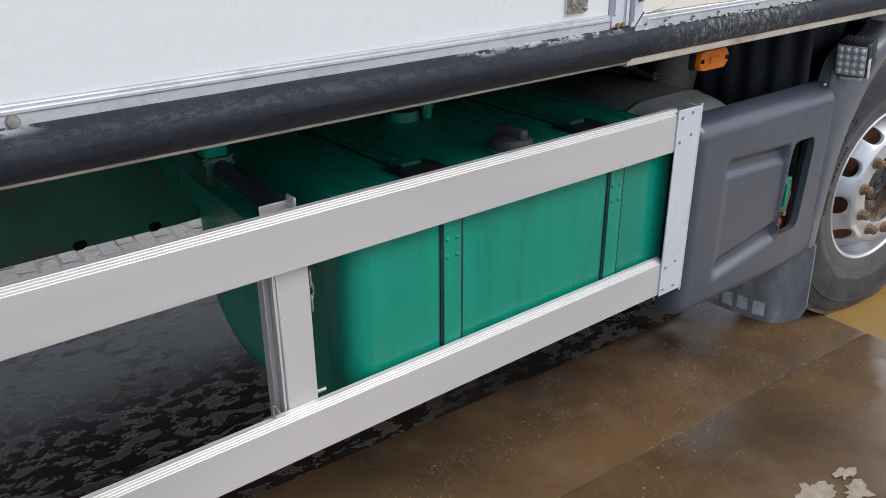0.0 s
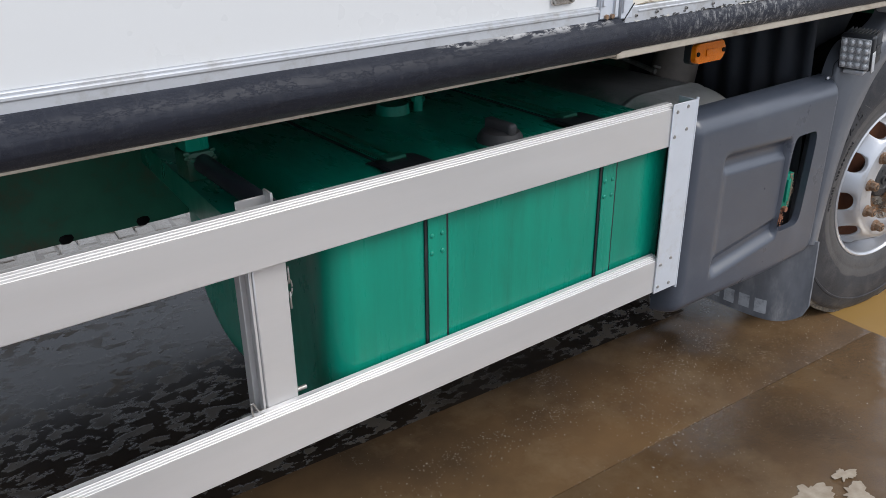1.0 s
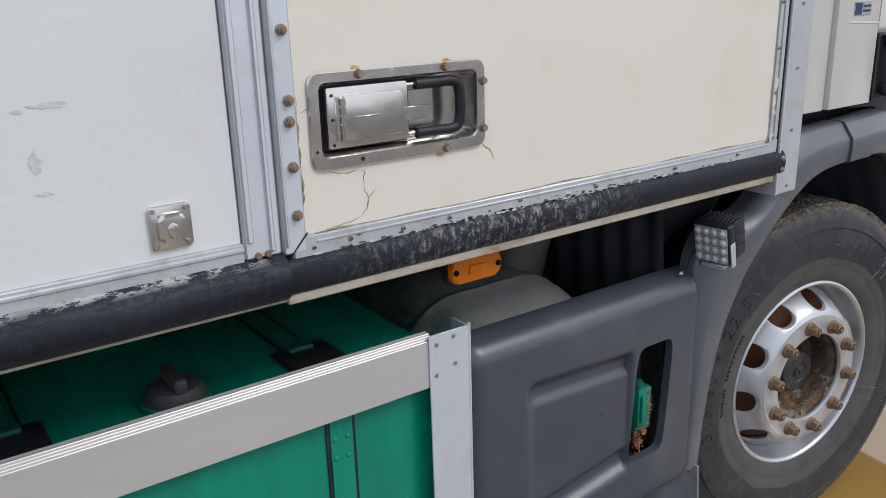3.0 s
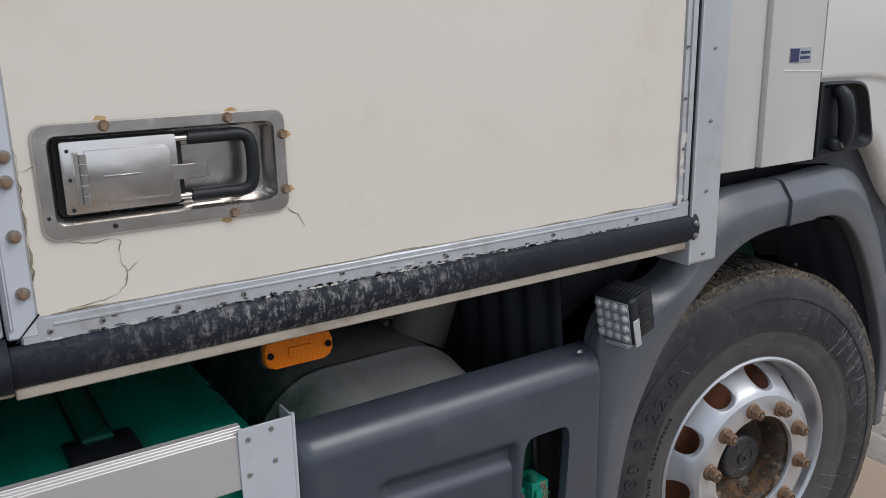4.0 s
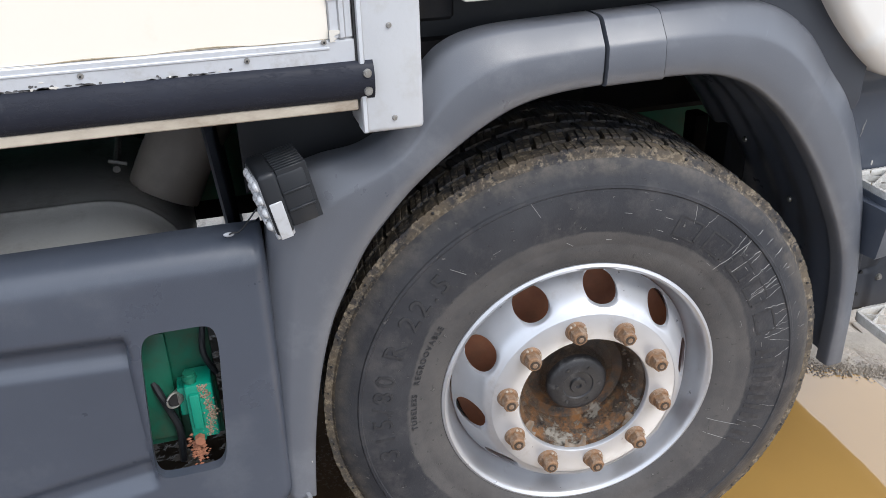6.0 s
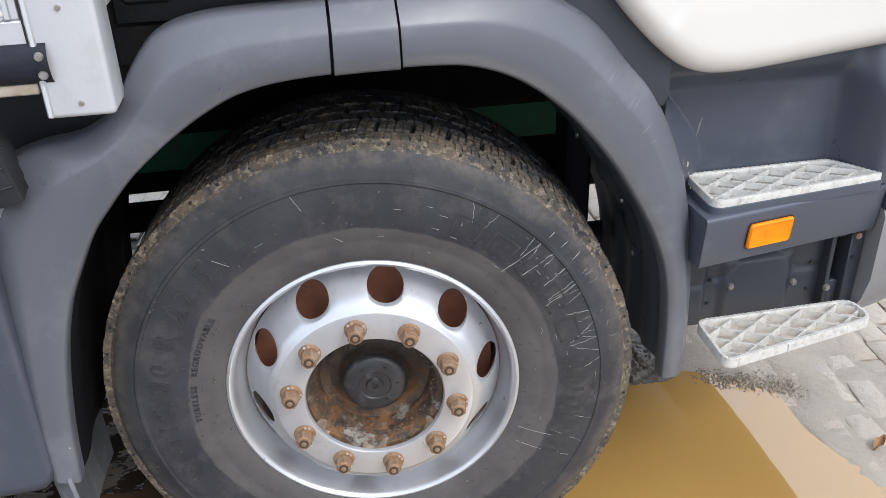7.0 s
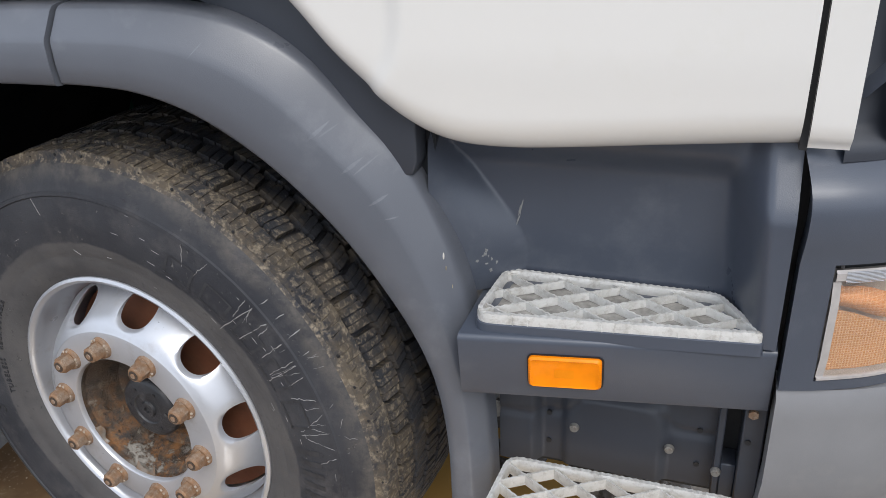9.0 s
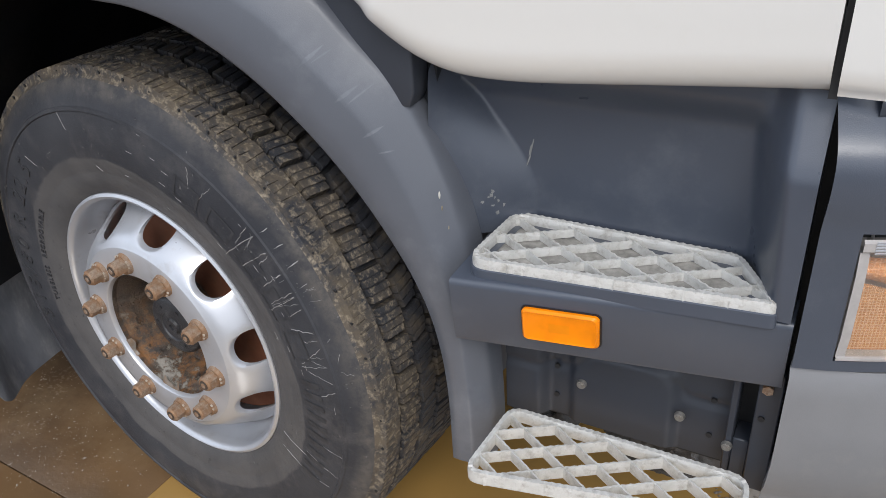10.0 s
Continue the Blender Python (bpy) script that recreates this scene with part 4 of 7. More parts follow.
# ---- chassis and what hangs from it ----
def channel(y0, y1):
    bm = bmesh.new()
    xs = span(-7.9, 1.25, 120)
    box(bm, -7.9, 1.25, y0 + 0.002, y1, 0.985, 0.992)
    top = [bm.verts.new((x, y0, 0.992)) for x in xs]
    bot = [bm.verts.new((x, y0, 0.742 + 0.006 * noise.noise(Vector((x * 14, y0, 0))))) for x in xs]
    fl = [bm.verts.new((x, y1, 0.742 + 0.004 * noise.noise(Vector((x * 17, y0, 2))))) for x in xs]
    for k in range(len(xs) - 1):
        bm.faces.new((top[k], top[k + 1], bot[k + 1], bot[k]))
        bm.faces.new((bot[k], bot[k + 1], fl[k + 1], fl[k]))
    return bm


chassis = part("chassis_rail", channel(0.885, 0.955), green_old, truck, "green chassis rail with flaking paint and rust")
part("chassis_rail", channel(1.615, 1.545), green_old, truck)
for x in (-6.8, -5.4, -4.2, -3.0, -0.9, 0.75):
    bm = bmesh.new()
    box(bm, x, x + 0.12, 0.955, 1.545, 0.80, 0.96, 0.01, 1)
    part("cross_member", bm, green_old, chassis)
for x in (-3.05, -2.86, -2.66, -2.47):
    bm = bmesh.new()
    ball(bm, (x, 0.90, 0.752), 0.022, (1.2, 1, 0.8), 10)
    part("flange_bolt", bm, under_black, chassis)
# beams carried up to the box floor to shut out far-side light
for y in (0.895, 1.53):
    bm = bmesh.new()
    box(bm, -7.9, -0.5, y, y + 0.075, 0.992, 1.205, 0.004, 1)
    part("subframe_beam", bm, under_black, chassis)

bm = bmesh.new()
A, B = Vector((-2.50, 0.155, 1.0)), Vector((-2.42, 0.885, 0.965))
d = (B - A).normalized()
s = d.cross(Vector((0, 0, 1))).normalized()
vs = []
for P in (A, B):
    vs.append([bm.verts.new(P + s * a + Vector((0, 0, b))) for a, b in ((-0.028, -0.06), (0.028, -0.06), (0.028, 0.0), (-0.028, 0.0))])
for k in range(4):
    bm.faces.new((vs[0][k], vs[0][(k + 1) % 4], vs[1][(k + 1) % 4], vs[1][k]))
bm.faces.new(vs[0])
bm.faces.new(vs[1])
arm = part("guard_arm", bm, green, truck, "green painted steel arm")
bm = bmesh.new()
tube(bm, [(-2.462, 0.14, 1.018), (-2.458, 0.46, 1.022)], 0.020, 16)
part("arm_tube", bm, black_grey, arm)
bm = bmesh.new()
box(bm, -2.487, -2.436, 0.45, 0.50, 1.045, 1.2, 0.004, 2)
part("arm_upright", bm, green, arm, "green steel upright above the arm")
bm = bmesh.new()
box(bm, -2.492, -2.430, 0.44, 0.51, 0.985, 1.047, 0.006, 2)
for k in range(26):
    ball(bm, (-2.461 + 0.031 * math.sin(5 * k), 0.441 + 0.002 * math.sin(9 * k), 1.036 + 0.012 * math.sin(3 * k)), 0.004 + 0.002 * math.sin(7 * k), (1.3, 0.6, 0.9), 6)
part("arm_foot", bm, green_old, arm, "rusty welded foot of the upright")
bm = bmesh.new()
box(bm, -2.44, -2.36, 0.80, 0.885, 0.95, 1.12, 0.006, 1)
part("arm_bracket", bm, green, arm)

# silencer behind the grey skirt
bm = bmesh.new()


sec = [(0.40, 0.004)] + [(0.39 - 0.21 * math.sin(q), -0.20 * (1 - math.cos(q))) for q in span(0, math.pi / 2, 12)]
body = [(0.88, -0.1), (0.87, -0.03), (0.84, 0.0), (0.43, 0.0), (0.415, 0.002), (0.412, 0.005), (0.403, 0.005)] + sec
rings = []
for y, s in body:
    rings.append([bm.verts.new((x, y, z)) for x, z in rounded(-1.265 - s, -0.735 + s, 0.52 - s, 0.955 + s, max(0.012, 0.165 + 0.8 * s), 10)])
for a, b in zip(rings, rings[1:]):
    for k in range(len(a)):
        bm.faces.new((a[k], a[(k + 1) % len(a)], b[(k + 1) % len(a)], b[k]))
bm.faces.new(rings[0])
bm.faces.new(rings[-1])
silencer = part("silencer", bm, silencer_grey, truck, "dusty grey exhaust silencer with a rolled seam", 50)
bm = bmesh.new()
tube(bm, curve_through([(-0.78, 0.56, 0.90), (-0.73, 0.58, 0.99), (-0.66, 0.61, 1.08), (-0.56, 0.68, 1.15), (-0.42, 0.8, 1.19)], 24), 0.075, 20)
part("exhaust_pipe", bm, surface("brown_scaled_pipe", (0.25, 0.215, 0.185), (0.16, 0.135, 0.115), 9, (0.6, 0.75), dirt=(0.25, 0.2, 0.16), dirt_amount=0.4, dirt_scale=9), silencer)
bm = bmesh.new()
tube(bm, [(-0.862, 0.56, 0.965), (-0.862, 0.72, 0.99)], 0.008, 8)
tube(bm, [(-0.875, 0.56, 0.985), (-0.84, 0.56, 0.975)], 0.004, 8)
part("clamp_bolt", bm, screw_steel, silencer)

# amber marker under the box edge
bm = bmesh.new()
prism(bm, rounded(-1.357, -1.240, 1.136, 1.184, 0.014), 0.060, 0.08, bev=0.005)
mk = part("side_marker", bm, amber, truck, "amber side marker lamp with two screws")
bm = bmesh.new()
prism(bm, rounded(-1.360, -1.237, 1.133, 1.187, 0.012), 0.074, 0.092, bev=0.002)
box(bm, -1.33, -1.26, 0.09, 0.10, 1.15, 1.21)
part("marker_base", bm, black_plastic, mk)
for x in (-1.349, -1.248):
    bm = bmesh.new()
    cyl(bm, (x, 0.060, 1.160), 0.0055, 0.006, n=12)
    part("marker_screw", bm, under_black, mk)
bm = bmesh.new()
prism(bm, rounded(-1.318, -1.278, 1.151, 1.168, 0.003), 0.0565, 0.064, bev=0.001)
part("marker_window", bm, amber, mk)

# ---- grey skirt behind the front wheel ----
SX0, SX1, SZ0, SZ1 = -1.322, -0.606, 0.418, 0.994


def skirt_bottom(x):
    return SZ0 + 0.004 * math.sin(9 * x) + 0.03 * smooth(-0.66, -0.61, x) ** 2


def skirt_y(x, z):
    zb = skirt_bottom(x)
    y = 0.062
    for d, w, h in ((x - SX0, 0.045, 0.05), (SX1 - x, 0.022, 0.03), (SZ1 - z, 0.055, 0.06), (z - zb, 0.035, 0.03)):
        q = max(0.0, 1 - max(0.0, d) / w)
        y += h * (1 - math.sqrt(max(0.0, 1 - q * q)))
    # the sunk field, deeper towards its upper edge
    inx = smooth(-1.175, -1.135, x) * (1 - smooth(-0.852, -0.842, x))
    hi, lo = z + 0.045 * (x + 1.0), z - 0.14 * (x + 1.175)
    up, dn = 1 - smooth(0.836, 0.866, hi), smooth(0.488, 0.518, lo)
    y += 0.022 * inx * up * dn
    y -= 0.013 * inx * (1 - smooth(0.795, 0.820, hi)) * smooth(0.535, 0.560, lo)
    return y


HOLE_W = 0.0625


def hole_mid(z):
    """The opening leans a little."""
    return -0.774 + 0.075 * (z - 0.703)


def hole_value(x, z):
    """Below 1 inside the opening, a rectangle with round corners."""
    return abs((x - hole_mid(z)) / HOLE_W) ** 7 + abs((z - 0.703) / 0.149) ** 7


def in_hole(x, z):
    return hole_value(x, z) < 1.0


bm = bmesh.new()
xs = span(SX0, SX1, 120)
ts = span(0, 1, 90)


def skirt_at(x, t):
    z = skirt_bottom(x) + (SZ1 - skirt_bottom(x)) * t
    return (x, skirt_y(x, z), z)


def hole_at(x, t):
    z = skirt_bottom(x) + (SZ1 - skirt_bottom(x)) * t
    return in_hole(x, z)


sheet(bm, skirt_at, xs, ts, hole_at)
bmesh.ops.delete(bm, geom=[v for v in bm.verts if not v.link_faces], context="VERTS")
edge = [e for e in bm.edges if len(e.link_faces) == 1]
for v in {v for e in edge for v in e.verts}:
    if -0.87 < v.co.x < -0.68 and 0.52 < v.co.z < 0.89:
        k = hole_value(v.co.x, v.co.z) ** (-1 / 7)
        z = 0.703 + (v.co.z - 0.703) * k
        x = hole_mid(z) + (v.co.x - hole_mid(v.co.z)) * k
        v.co = Vector((x, skirt_y(x, z), z))
got = bmesh.ops.extrude_edge_only(bm, edges=edge)
new_v = [v for v in got["geom"] if isinstance(v, bmesh.types.BMVert)]
for v in new_v:
    c = v.co
    v.co = Vector((c.x, 0.14 if not (-0.86 < c.x < -0.69 and 0.53 < c.z < 0.88) else c.y + 0.022, c.z))
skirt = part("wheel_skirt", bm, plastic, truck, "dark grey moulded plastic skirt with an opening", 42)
# what shows in the opening: a green plate and a valve block with an open port
bm = bmesh.new()
box(bm, -1.02, -0.722, 0.165, 0.173, 0.555, 0.93, 0.002, 1)
box(bm, -0.87, -0.795, 0.150, 0.166, 0.575, 0.80, 0.006, 2)
part("skirt_backing", bm, green_old, skirt, "green steel plate behind the opening")
bm = bmesh.new()
box(bm, -0.776, -0.728, 0.098, 0.160, 0.600, 0.715, 0.005, 2)
box(bm, -0.770, -0.752, 0.090, 0.110, 0.625, 0.700, 0.004, 2)
box(bm, -0.790, -0.774, 0.120, 0.160, 0.640, 0.700, 0.004, 2)
cyl(bm, (-0.765, 0.112, 0.610), 0.012, 0.04, "z", 12)
valve = part("valve_block", bm, green, truck, "green valve block with rusty fittings behind the skirt")
bm = bmesh.new()
for h, r in ((0.719, 0.0105), (0.726, 0.0125), (0.732, 0.0105)):
    cyl(bm, (-0.764, 0.112, h), r, 0.006, "z", 16)
part("valve_cap", bm, green_old, valve)
bm = bmesh.new()
ring = [Vector((-0.796 + 0.0145 * math.cos(q) * 0.85, 0.116 + 0.0145 * math.cos(q) * 0.5, 0.680 + 0.0145 * math.sin(q))) for q in span(0, 2 * math.pi, 28)]
tube(bm, ring, 0.0022, 8)
tube(bm, [(-0.795, 0.118, 0.680), (-0.778, 0.145, 0.680)], 0.0125, 16)
part("valve_port", bm, screw_steel, valve, "open steel port")
bm = bmesh.new()
cyl(bm, (-0.7955, 0.1165, 0.680), 0.0125, 0.003, "y", 16)
part("port_bore", bm, seal_black, valve)
rn = random.Random(5)
sandy = surface("sandy_scale", (0.34, 0.26, 0.19), (0.20, 0.14, 0.09), 120, (0.8, 0.9), bump=0.8)
bm = bmesh.new()
for i in range(420):
    z = rn.uniform(0.605, 0.716)
    grain(bm, (-0.7405 + rn.gauss(0, 0.0045) + 0.004 * math.sin(60 * z), 0.0975 + rn.uniform(-0.001, 0.002), z), rn.uniform(0.0008, 0.0021), (1.2, 0.9, 1.3))
part("rust_scale", bm, sandy, valve, "crusted sandy rust")
bm = bmesh.new()
cyl(bm, (-0.764, 0.094, 0.603), 0.0095, 0.016, "y", 6)
for i in range(170):
    grain(bm, (-0.770 + rn.gauss(0, 0.007), 0.100 + rn.uniform(-0.006, 0.012), 0.577 + rn.gauss(0, 0.013)), rn.uniform(0.001, 0.0036), (1.5, 1, 0.9))
part("rusty_fitting", bm, drum_rust, valve)
bm = bmesh.new()
tube(bm, curve_through([(-0.83, 0.155, 0.70), (-0.815, 0.14, 0.66), (-0.80, 0.14, 0.60), (-0.805, 0.15, 0.52)], 20), 0.007, 8)
tube(bm, curve_through([(-0.72, 0.16, 0.84), (-0.735, 0.14, 0.76), (-0.72, 0.15, 0.70)], 20), 0.006, 8)
part("air_hose", bm, black_plastic, valve)
# wire clip on the skirt's top edge
bm = bmesh.new()
tube(bm, curve_through([(-0.665, 0.09, 0.992), (-0.655, 0.08, 1.002), (-0.64, 0.085, 1.003), (-0.61, 0.10, 1.03), (-0.595, 0.09, 1.05)], 16), 0.0014, 6)
part("lamp_wire", bm, black_plastic, skirt)
bm = bmesh.new()
ball(bm, (-0.66, 0.085, 0.998), 0.006, (1.5, 0.6, 0.7), 8)
part("cable_tie", bm, pale_mark, skirt)
# rubber mudguard inside, behind the skirt
bm = bmesh.new()
sheet(bm, lambda y, z: (-0.66 + 0.03 * math.sin(z * 3) + 0.008 * math.sin(y * 70), y, z), span(0.14, 0.85, 90), span(0.45, 1.16, 8))
part("inner_mudguard", bm, black_grey, truck, "black ribbed inner mudguard")

# ---- square working lamp ----
lamp_m = pose(-0.604, 0.047, 1.068, 0, -12, 7)
bm = bmesh.new()
box(bm, 0.0, 0.030, -0.048, 0.048, -0.052, 0.054, 0.008, 3, lamp_m)
box(bm, 0.028, 0.072, -0.046, 0.046, -0.045, 0.045, 0.005, 2, lamp_m)
for z in (-0.018, 0.012):
    box(bm, 0.03, 0.074, -0.0485, -0.045, z, z + 0.004, 0.001, 1, lamp_m)
lamp = part("work_lamp", bm, black_plastic, truck, "square black LED work lamp with sixteen lenses")
for k in range(9):
    bm = bmesh.new()
    y = -0.042 + 0.0105 * k
    box(bm, 0.03, 0.078, y - 0.002, y + 0.002, -0.044, 0.052, 0.001, 1, lamp_m)
    part("cooling_fin", bm, black_plastic, lamp)
bm = bmesh.new()
box(bm, -0.0015, 0.002, -0.043, 0.043, -0.047, 0.047, 0.003, 1, lamp_m)
part("lamp_face", bm, surface("frosted_lamp_face", (0.40, 0.41, 0.42), (0.27, 0.275, 0.28), 140, (0.2, 0.35), metal=0.1, bump=0.1), lamp)
bm = bmesh.new()
got = cyl(bm, (0, 0, 0), 0.0095, 0.004, "x", 16)
ball(bm, (-0.002, 0, 0), 0.0078, (0.6, 1, 1), 12, 0)
for v in bm.verts:
    v.co = lamp_m.to_3x3() @ v.co
led = part("led_lens", bm, surface("led_lens", (0.66, 0.67, 0.68), (0.42, 0.43, 0.45), 150, (0.1, 0.2), metal=0.1, bump=0.0), lamp)
for i in range(4):
    for j in range(4):
        p = lamp_m @ Vector((-0.003, -0.0315 + 0.021 * i, -0.034 + 0.0227 * j))
        if i == j == 0:
            led.matrix_basis = Matrix.Translation(p)
        else:
            again(led, lamp, Matrix.Translation(p))
bm = bmesh.new()
box(bm, 0.004, 0.024, -0.0500, -0.047, -0.056, 0.006, 0.001, 1, lamp_m)
box(bm, 0.0, 0.03, -0.03, 0.03, -0.064, -0.052, 0.002, 1, lamp_m)
part("lamp_bracket", bm, alu_frame, lamp, "scratched bare metal bracket")


# ---- wheel arch ----
OUTER = [(-0.640, 0.452), (-0.636, 0.62), (-0.622, 0.80), (-0.606, 0.95), (-0.588, 1.030), (-0.555, 1.076), (-0.50, 1.098), (-0.43, 1.112), (-0.375, 1.150), (-0.335, 1.215), (-0.29, 1.262), (-0.22, 1.285), (-0.10, 1.292), (0.02, 1.296), (0.14, 1.299), (0.245, 1.296), (0.345, 1.275), (0.435, 1.223), (0.510, 1.142), (0.579, 1.064), (0.638, 0.940), (0.671, 0.82), (0.690, 0.70), (0.698, 0.58), (0.702, 0.436)]
INNER = [(-0.572, 0.440), (-0.562, 0.56), (-0.540, 0.70), (-0.510, 0.81), (-0.475, 0.885), (-0.440, 0.950), (-0.405, 0.995), (-0.365, 1.040), (-0.325, 1.075), (-0.285, 1.105), (-0.235, 1.137), (-0.175, 1.165), (-0.10, 1.180), (0.02, 1.186), (0.14, 1.184), (0.215, 1.172), (0.29, 1.140), (0.365, 1.085), (0.43, 1.02), (0.49, 0.945), (0.545, 0.86), (0.590, 0.775), (0.618, 0.69), (0.632, 0.58), (0.634, 0.430)]


def arch_y(x):
    return 0.050 + 0.012 * smooth(-0.35, -0.6, x) + 0.075 * smooth(0.05, 0.66, x)


# across the arch: how far from inner to outer edge, and how far back
ACROSS = [(0.0, 0.036), (0.0, 0.028), (0.0, 0.012), (0.015, 0.004), (0.05, 0.0), (0.3, -0.002), (0.56, -0.001), (0.615, 0.001), (0.665, 0.005), (0.93, 0.026), (0.975, 0.032), (0.995, 0.042), (1.0, 0.058), (1.0, 0.078)]
N_ARCH = 600
outer_c = curve_through([(x, 0, z) for x, z in OUTER], N_ARCH)
inner_c = curve_through([(x, 0, z) for x, z in INNER], N_ARCH)


def arch_piece(i0, i1, proud=0.0):
    bm = bmesh.new()

    def at(i, k):
        s, back = ACROSS[int(k)]
        p = inner_c[int(i)].lerp(outer_c[int(i)], s)
        c = inner_c[int(i)].lerp(outer_c[int(i)], 0.5)
        p = c + (p - c) * (1 + 3 * proud)
        return (p.x, arch_y(p.x) + back - proud, p.z)
    rows = sheet(bm, at, sorted(set(list(range(i0, i1 + 1, 3)) + [i1])), list(range(len(ACROSS))))
    for r in (rows[0], rows[-1]):
        back = [bm.verts.new(v.co + Vector((0, 0.03, 0))) for v in r]
        for k in range(len(r) - 1):
            bm.faces.new((r[k], r[k + 1], back[k + 1], back[k]))
    return bm


def index_at(x):
    return min(range(N_ARCH + 1), key=lambda i: abs(0.5 * (inner_c[i].x + outer_c[i].x) - x) + (10 if outer_c[i].z < 1.2 else 0))


IA, IB = index_at(-0.031), index_at(0.083)
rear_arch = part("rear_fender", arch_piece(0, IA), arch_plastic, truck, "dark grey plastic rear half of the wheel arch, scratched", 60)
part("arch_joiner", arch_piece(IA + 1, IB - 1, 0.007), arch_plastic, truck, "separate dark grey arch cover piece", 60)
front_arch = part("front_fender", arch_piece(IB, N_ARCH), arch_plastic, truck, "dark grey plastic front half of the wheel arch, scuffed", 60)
for i in (IA, IB - 1):
    xg = 0.5 * (inner_c[i].x + inner_c[i + 1].x)
    bm = bmesh.new()
    box(bm, xg - 0.004, xg + 0.004, 0.075, 0.14, 1.185, 1.27)
    part("joint_gap", bm, seal_black, front_arch)
# scratches
for parent, pts, w in ((rear_arch, [(-0.540, 0.0, 0.925), (-0.522, 0, 0.885), (-0.508, 0, 0.845)], 0.0018), (rear_arch, [(-0.437, 0, 1.045), (-0.432, 0, 1.01)], 0.0022), (rear_arch, [(-0.575, 0, 0.60), (-0.574, 0, 0.50)], 0.0016)):
    bm = bmesh.new()
    tube(bm, [Vector((p.x, arch_y(p.x) + 0.0008, p.z)) for p in curve_through(pts, 12)], [0.0006] + [w * (0.6 + 0.4 * math.sin(i)) for i in range(11)] + [0.0005], 6)
    part("scratch", bm, peel_white, parent)
for x, z, r in ((0.640, 0.935, 0.007), (0.643, 0.915, 0.005), (0.652, 0.885, 0.004), (0.012, 1.193, 0.0045)):
    bm = bmesh.new()
    ball(bm, (x, arch_y(x) + 0.004, z), 0.38 * r, (0.5, 0.8, 2.2), 8)
    part("paint_chip", bm, crack_brown if r < 0.006 else peel_white, front_arch)

# scuffs rubbed across the front fender, and flaked spots low on its edge
scuff_grey = surface("rubbed_plastic", (0.165, 0.175, 0.195), (0.118, 0.127, 0.146), 60, (0.4, 0.55), bump=0.1)
rn = random.Random(41)


def on_arch(i, s):
    """A point on the arch's face, i along it and s from inner to outer edge."""
    p = inner_c[i].lerp(outer_c[i], s)
    back = next(b0 + (b1 - b0) * (s - s0) / max(1e-6, s1 - s0) for (s0, b0), (s1, b1) in zip(ACROSS[3:], ACROSS[4:]) if s <= s1)
    return Vector((p.x, arch_y(p.x) + back - 0.0001, p.z))


def arch_between(i, s):
    k = min(N_ARCH - 1, max(IB, int(i)))
    return on_arch(k, s).lerp(on_arch(k + 1, s), min(1.0, max(0.0, i - k)))


for x, s0, s1, wide in ((0.458, 0.50, 0.80, 0.8), (0.468, 0.62, 0.84, 0.4), (0.505, 0.52, 0.78, 1.0), (0.515, 0.6, 0.9, 0.5), (0.543, 0.50, 0.74, 0.7), (0.56, 0.55, 0.7, 0.35), (0.30, 0.55, 0.75, 0.3)):
    i = min(range(IB, N_ARCH), key=lambda q: abs(inner_c[q].lerp(outer_c[q], 0.6).x - x))
    bm = bmesh.new()
    sheet(bm, lambda u, t: arch_between(i + 3 * (t - 0.5) + wide * u * math.sin(math.pi * t) * (0.6 + 0.8 * abs(noise.noise(Vector((9 * t, u, 20 * x))))), s0 + (s1 - s0) * t), (-1, 0, 1), span(0.02, 0.98, 24))
    part("scuff", bm, scuff_grey, front_arch)

# dark filler behind the arch, under the cab
bm = bmesh.new()
poly = [(-0.62, 1.02), (-0.55, 1.06), (-0.40, 1.09), (-0.32, 1.20), (-0.2, 1.26), (0.2, 1.26), (0.36, 1.20), (0.5, 1.07), (0.56, 1.0), (0.605, 1.0), (0.62, 1.20), (0.5, 1.45), (-0.30, 1.45), (-0.42, 1.25), (-0.62, 1.16)]
prism(bm, poly, 0.195, 0.23)
part("cab_sill", bm, black_plastic, truck, "black sill behind the wheel arch")
bm = bmesh.new()
poly = [(0.13, 1.305), (0.27, 1.302), (0.36, 1.262), (0.44, 1.19), (0.52, 1.10), (0.552, 1.045), (0.590, 1.05), (0.598, 1.07), (0.600, 1.17), (0.52, 1.26), (0.42, 1.36), (0.13, 1.36)]
prism(bm, poly, 0.150, 0.190, bev=0.004)
part("sill_cover", bm, black_grey, truck, "dark grey cover between door and wheel arch")

# wheel house liner, from the arch's inner edge inwards
def liner(i0, i1, deep):
    bm = bmesh.new()
    sheet(bm, lambda i, t: (inner_c[int(i)].x + 0.004 * math.sin(26 * t), arch_y(inner_c[int(i)].x) + 0.03 + deep * t, inner_c[int(i)].z + 0.008), list(range(i0, i1 + 1, 8)), span(0, 1, 24))
    return bm


front_i = min(range(N_ARCH), key=lambda i: abs(inner_c[i].z - 1.13) + (5 if inner_c[i].x < 0 else 0))
rear_i = min(range(N_ARCH), key=lambda i: abs(inner_c[i].z - 1.13) + (5 if inner_c[i].x > 0 else 0))
front_liner = part("wheel_liner", liner(front_i, N_ARCH, 0.375), plastic, truck, "black ribbed plastic wheel house liner")
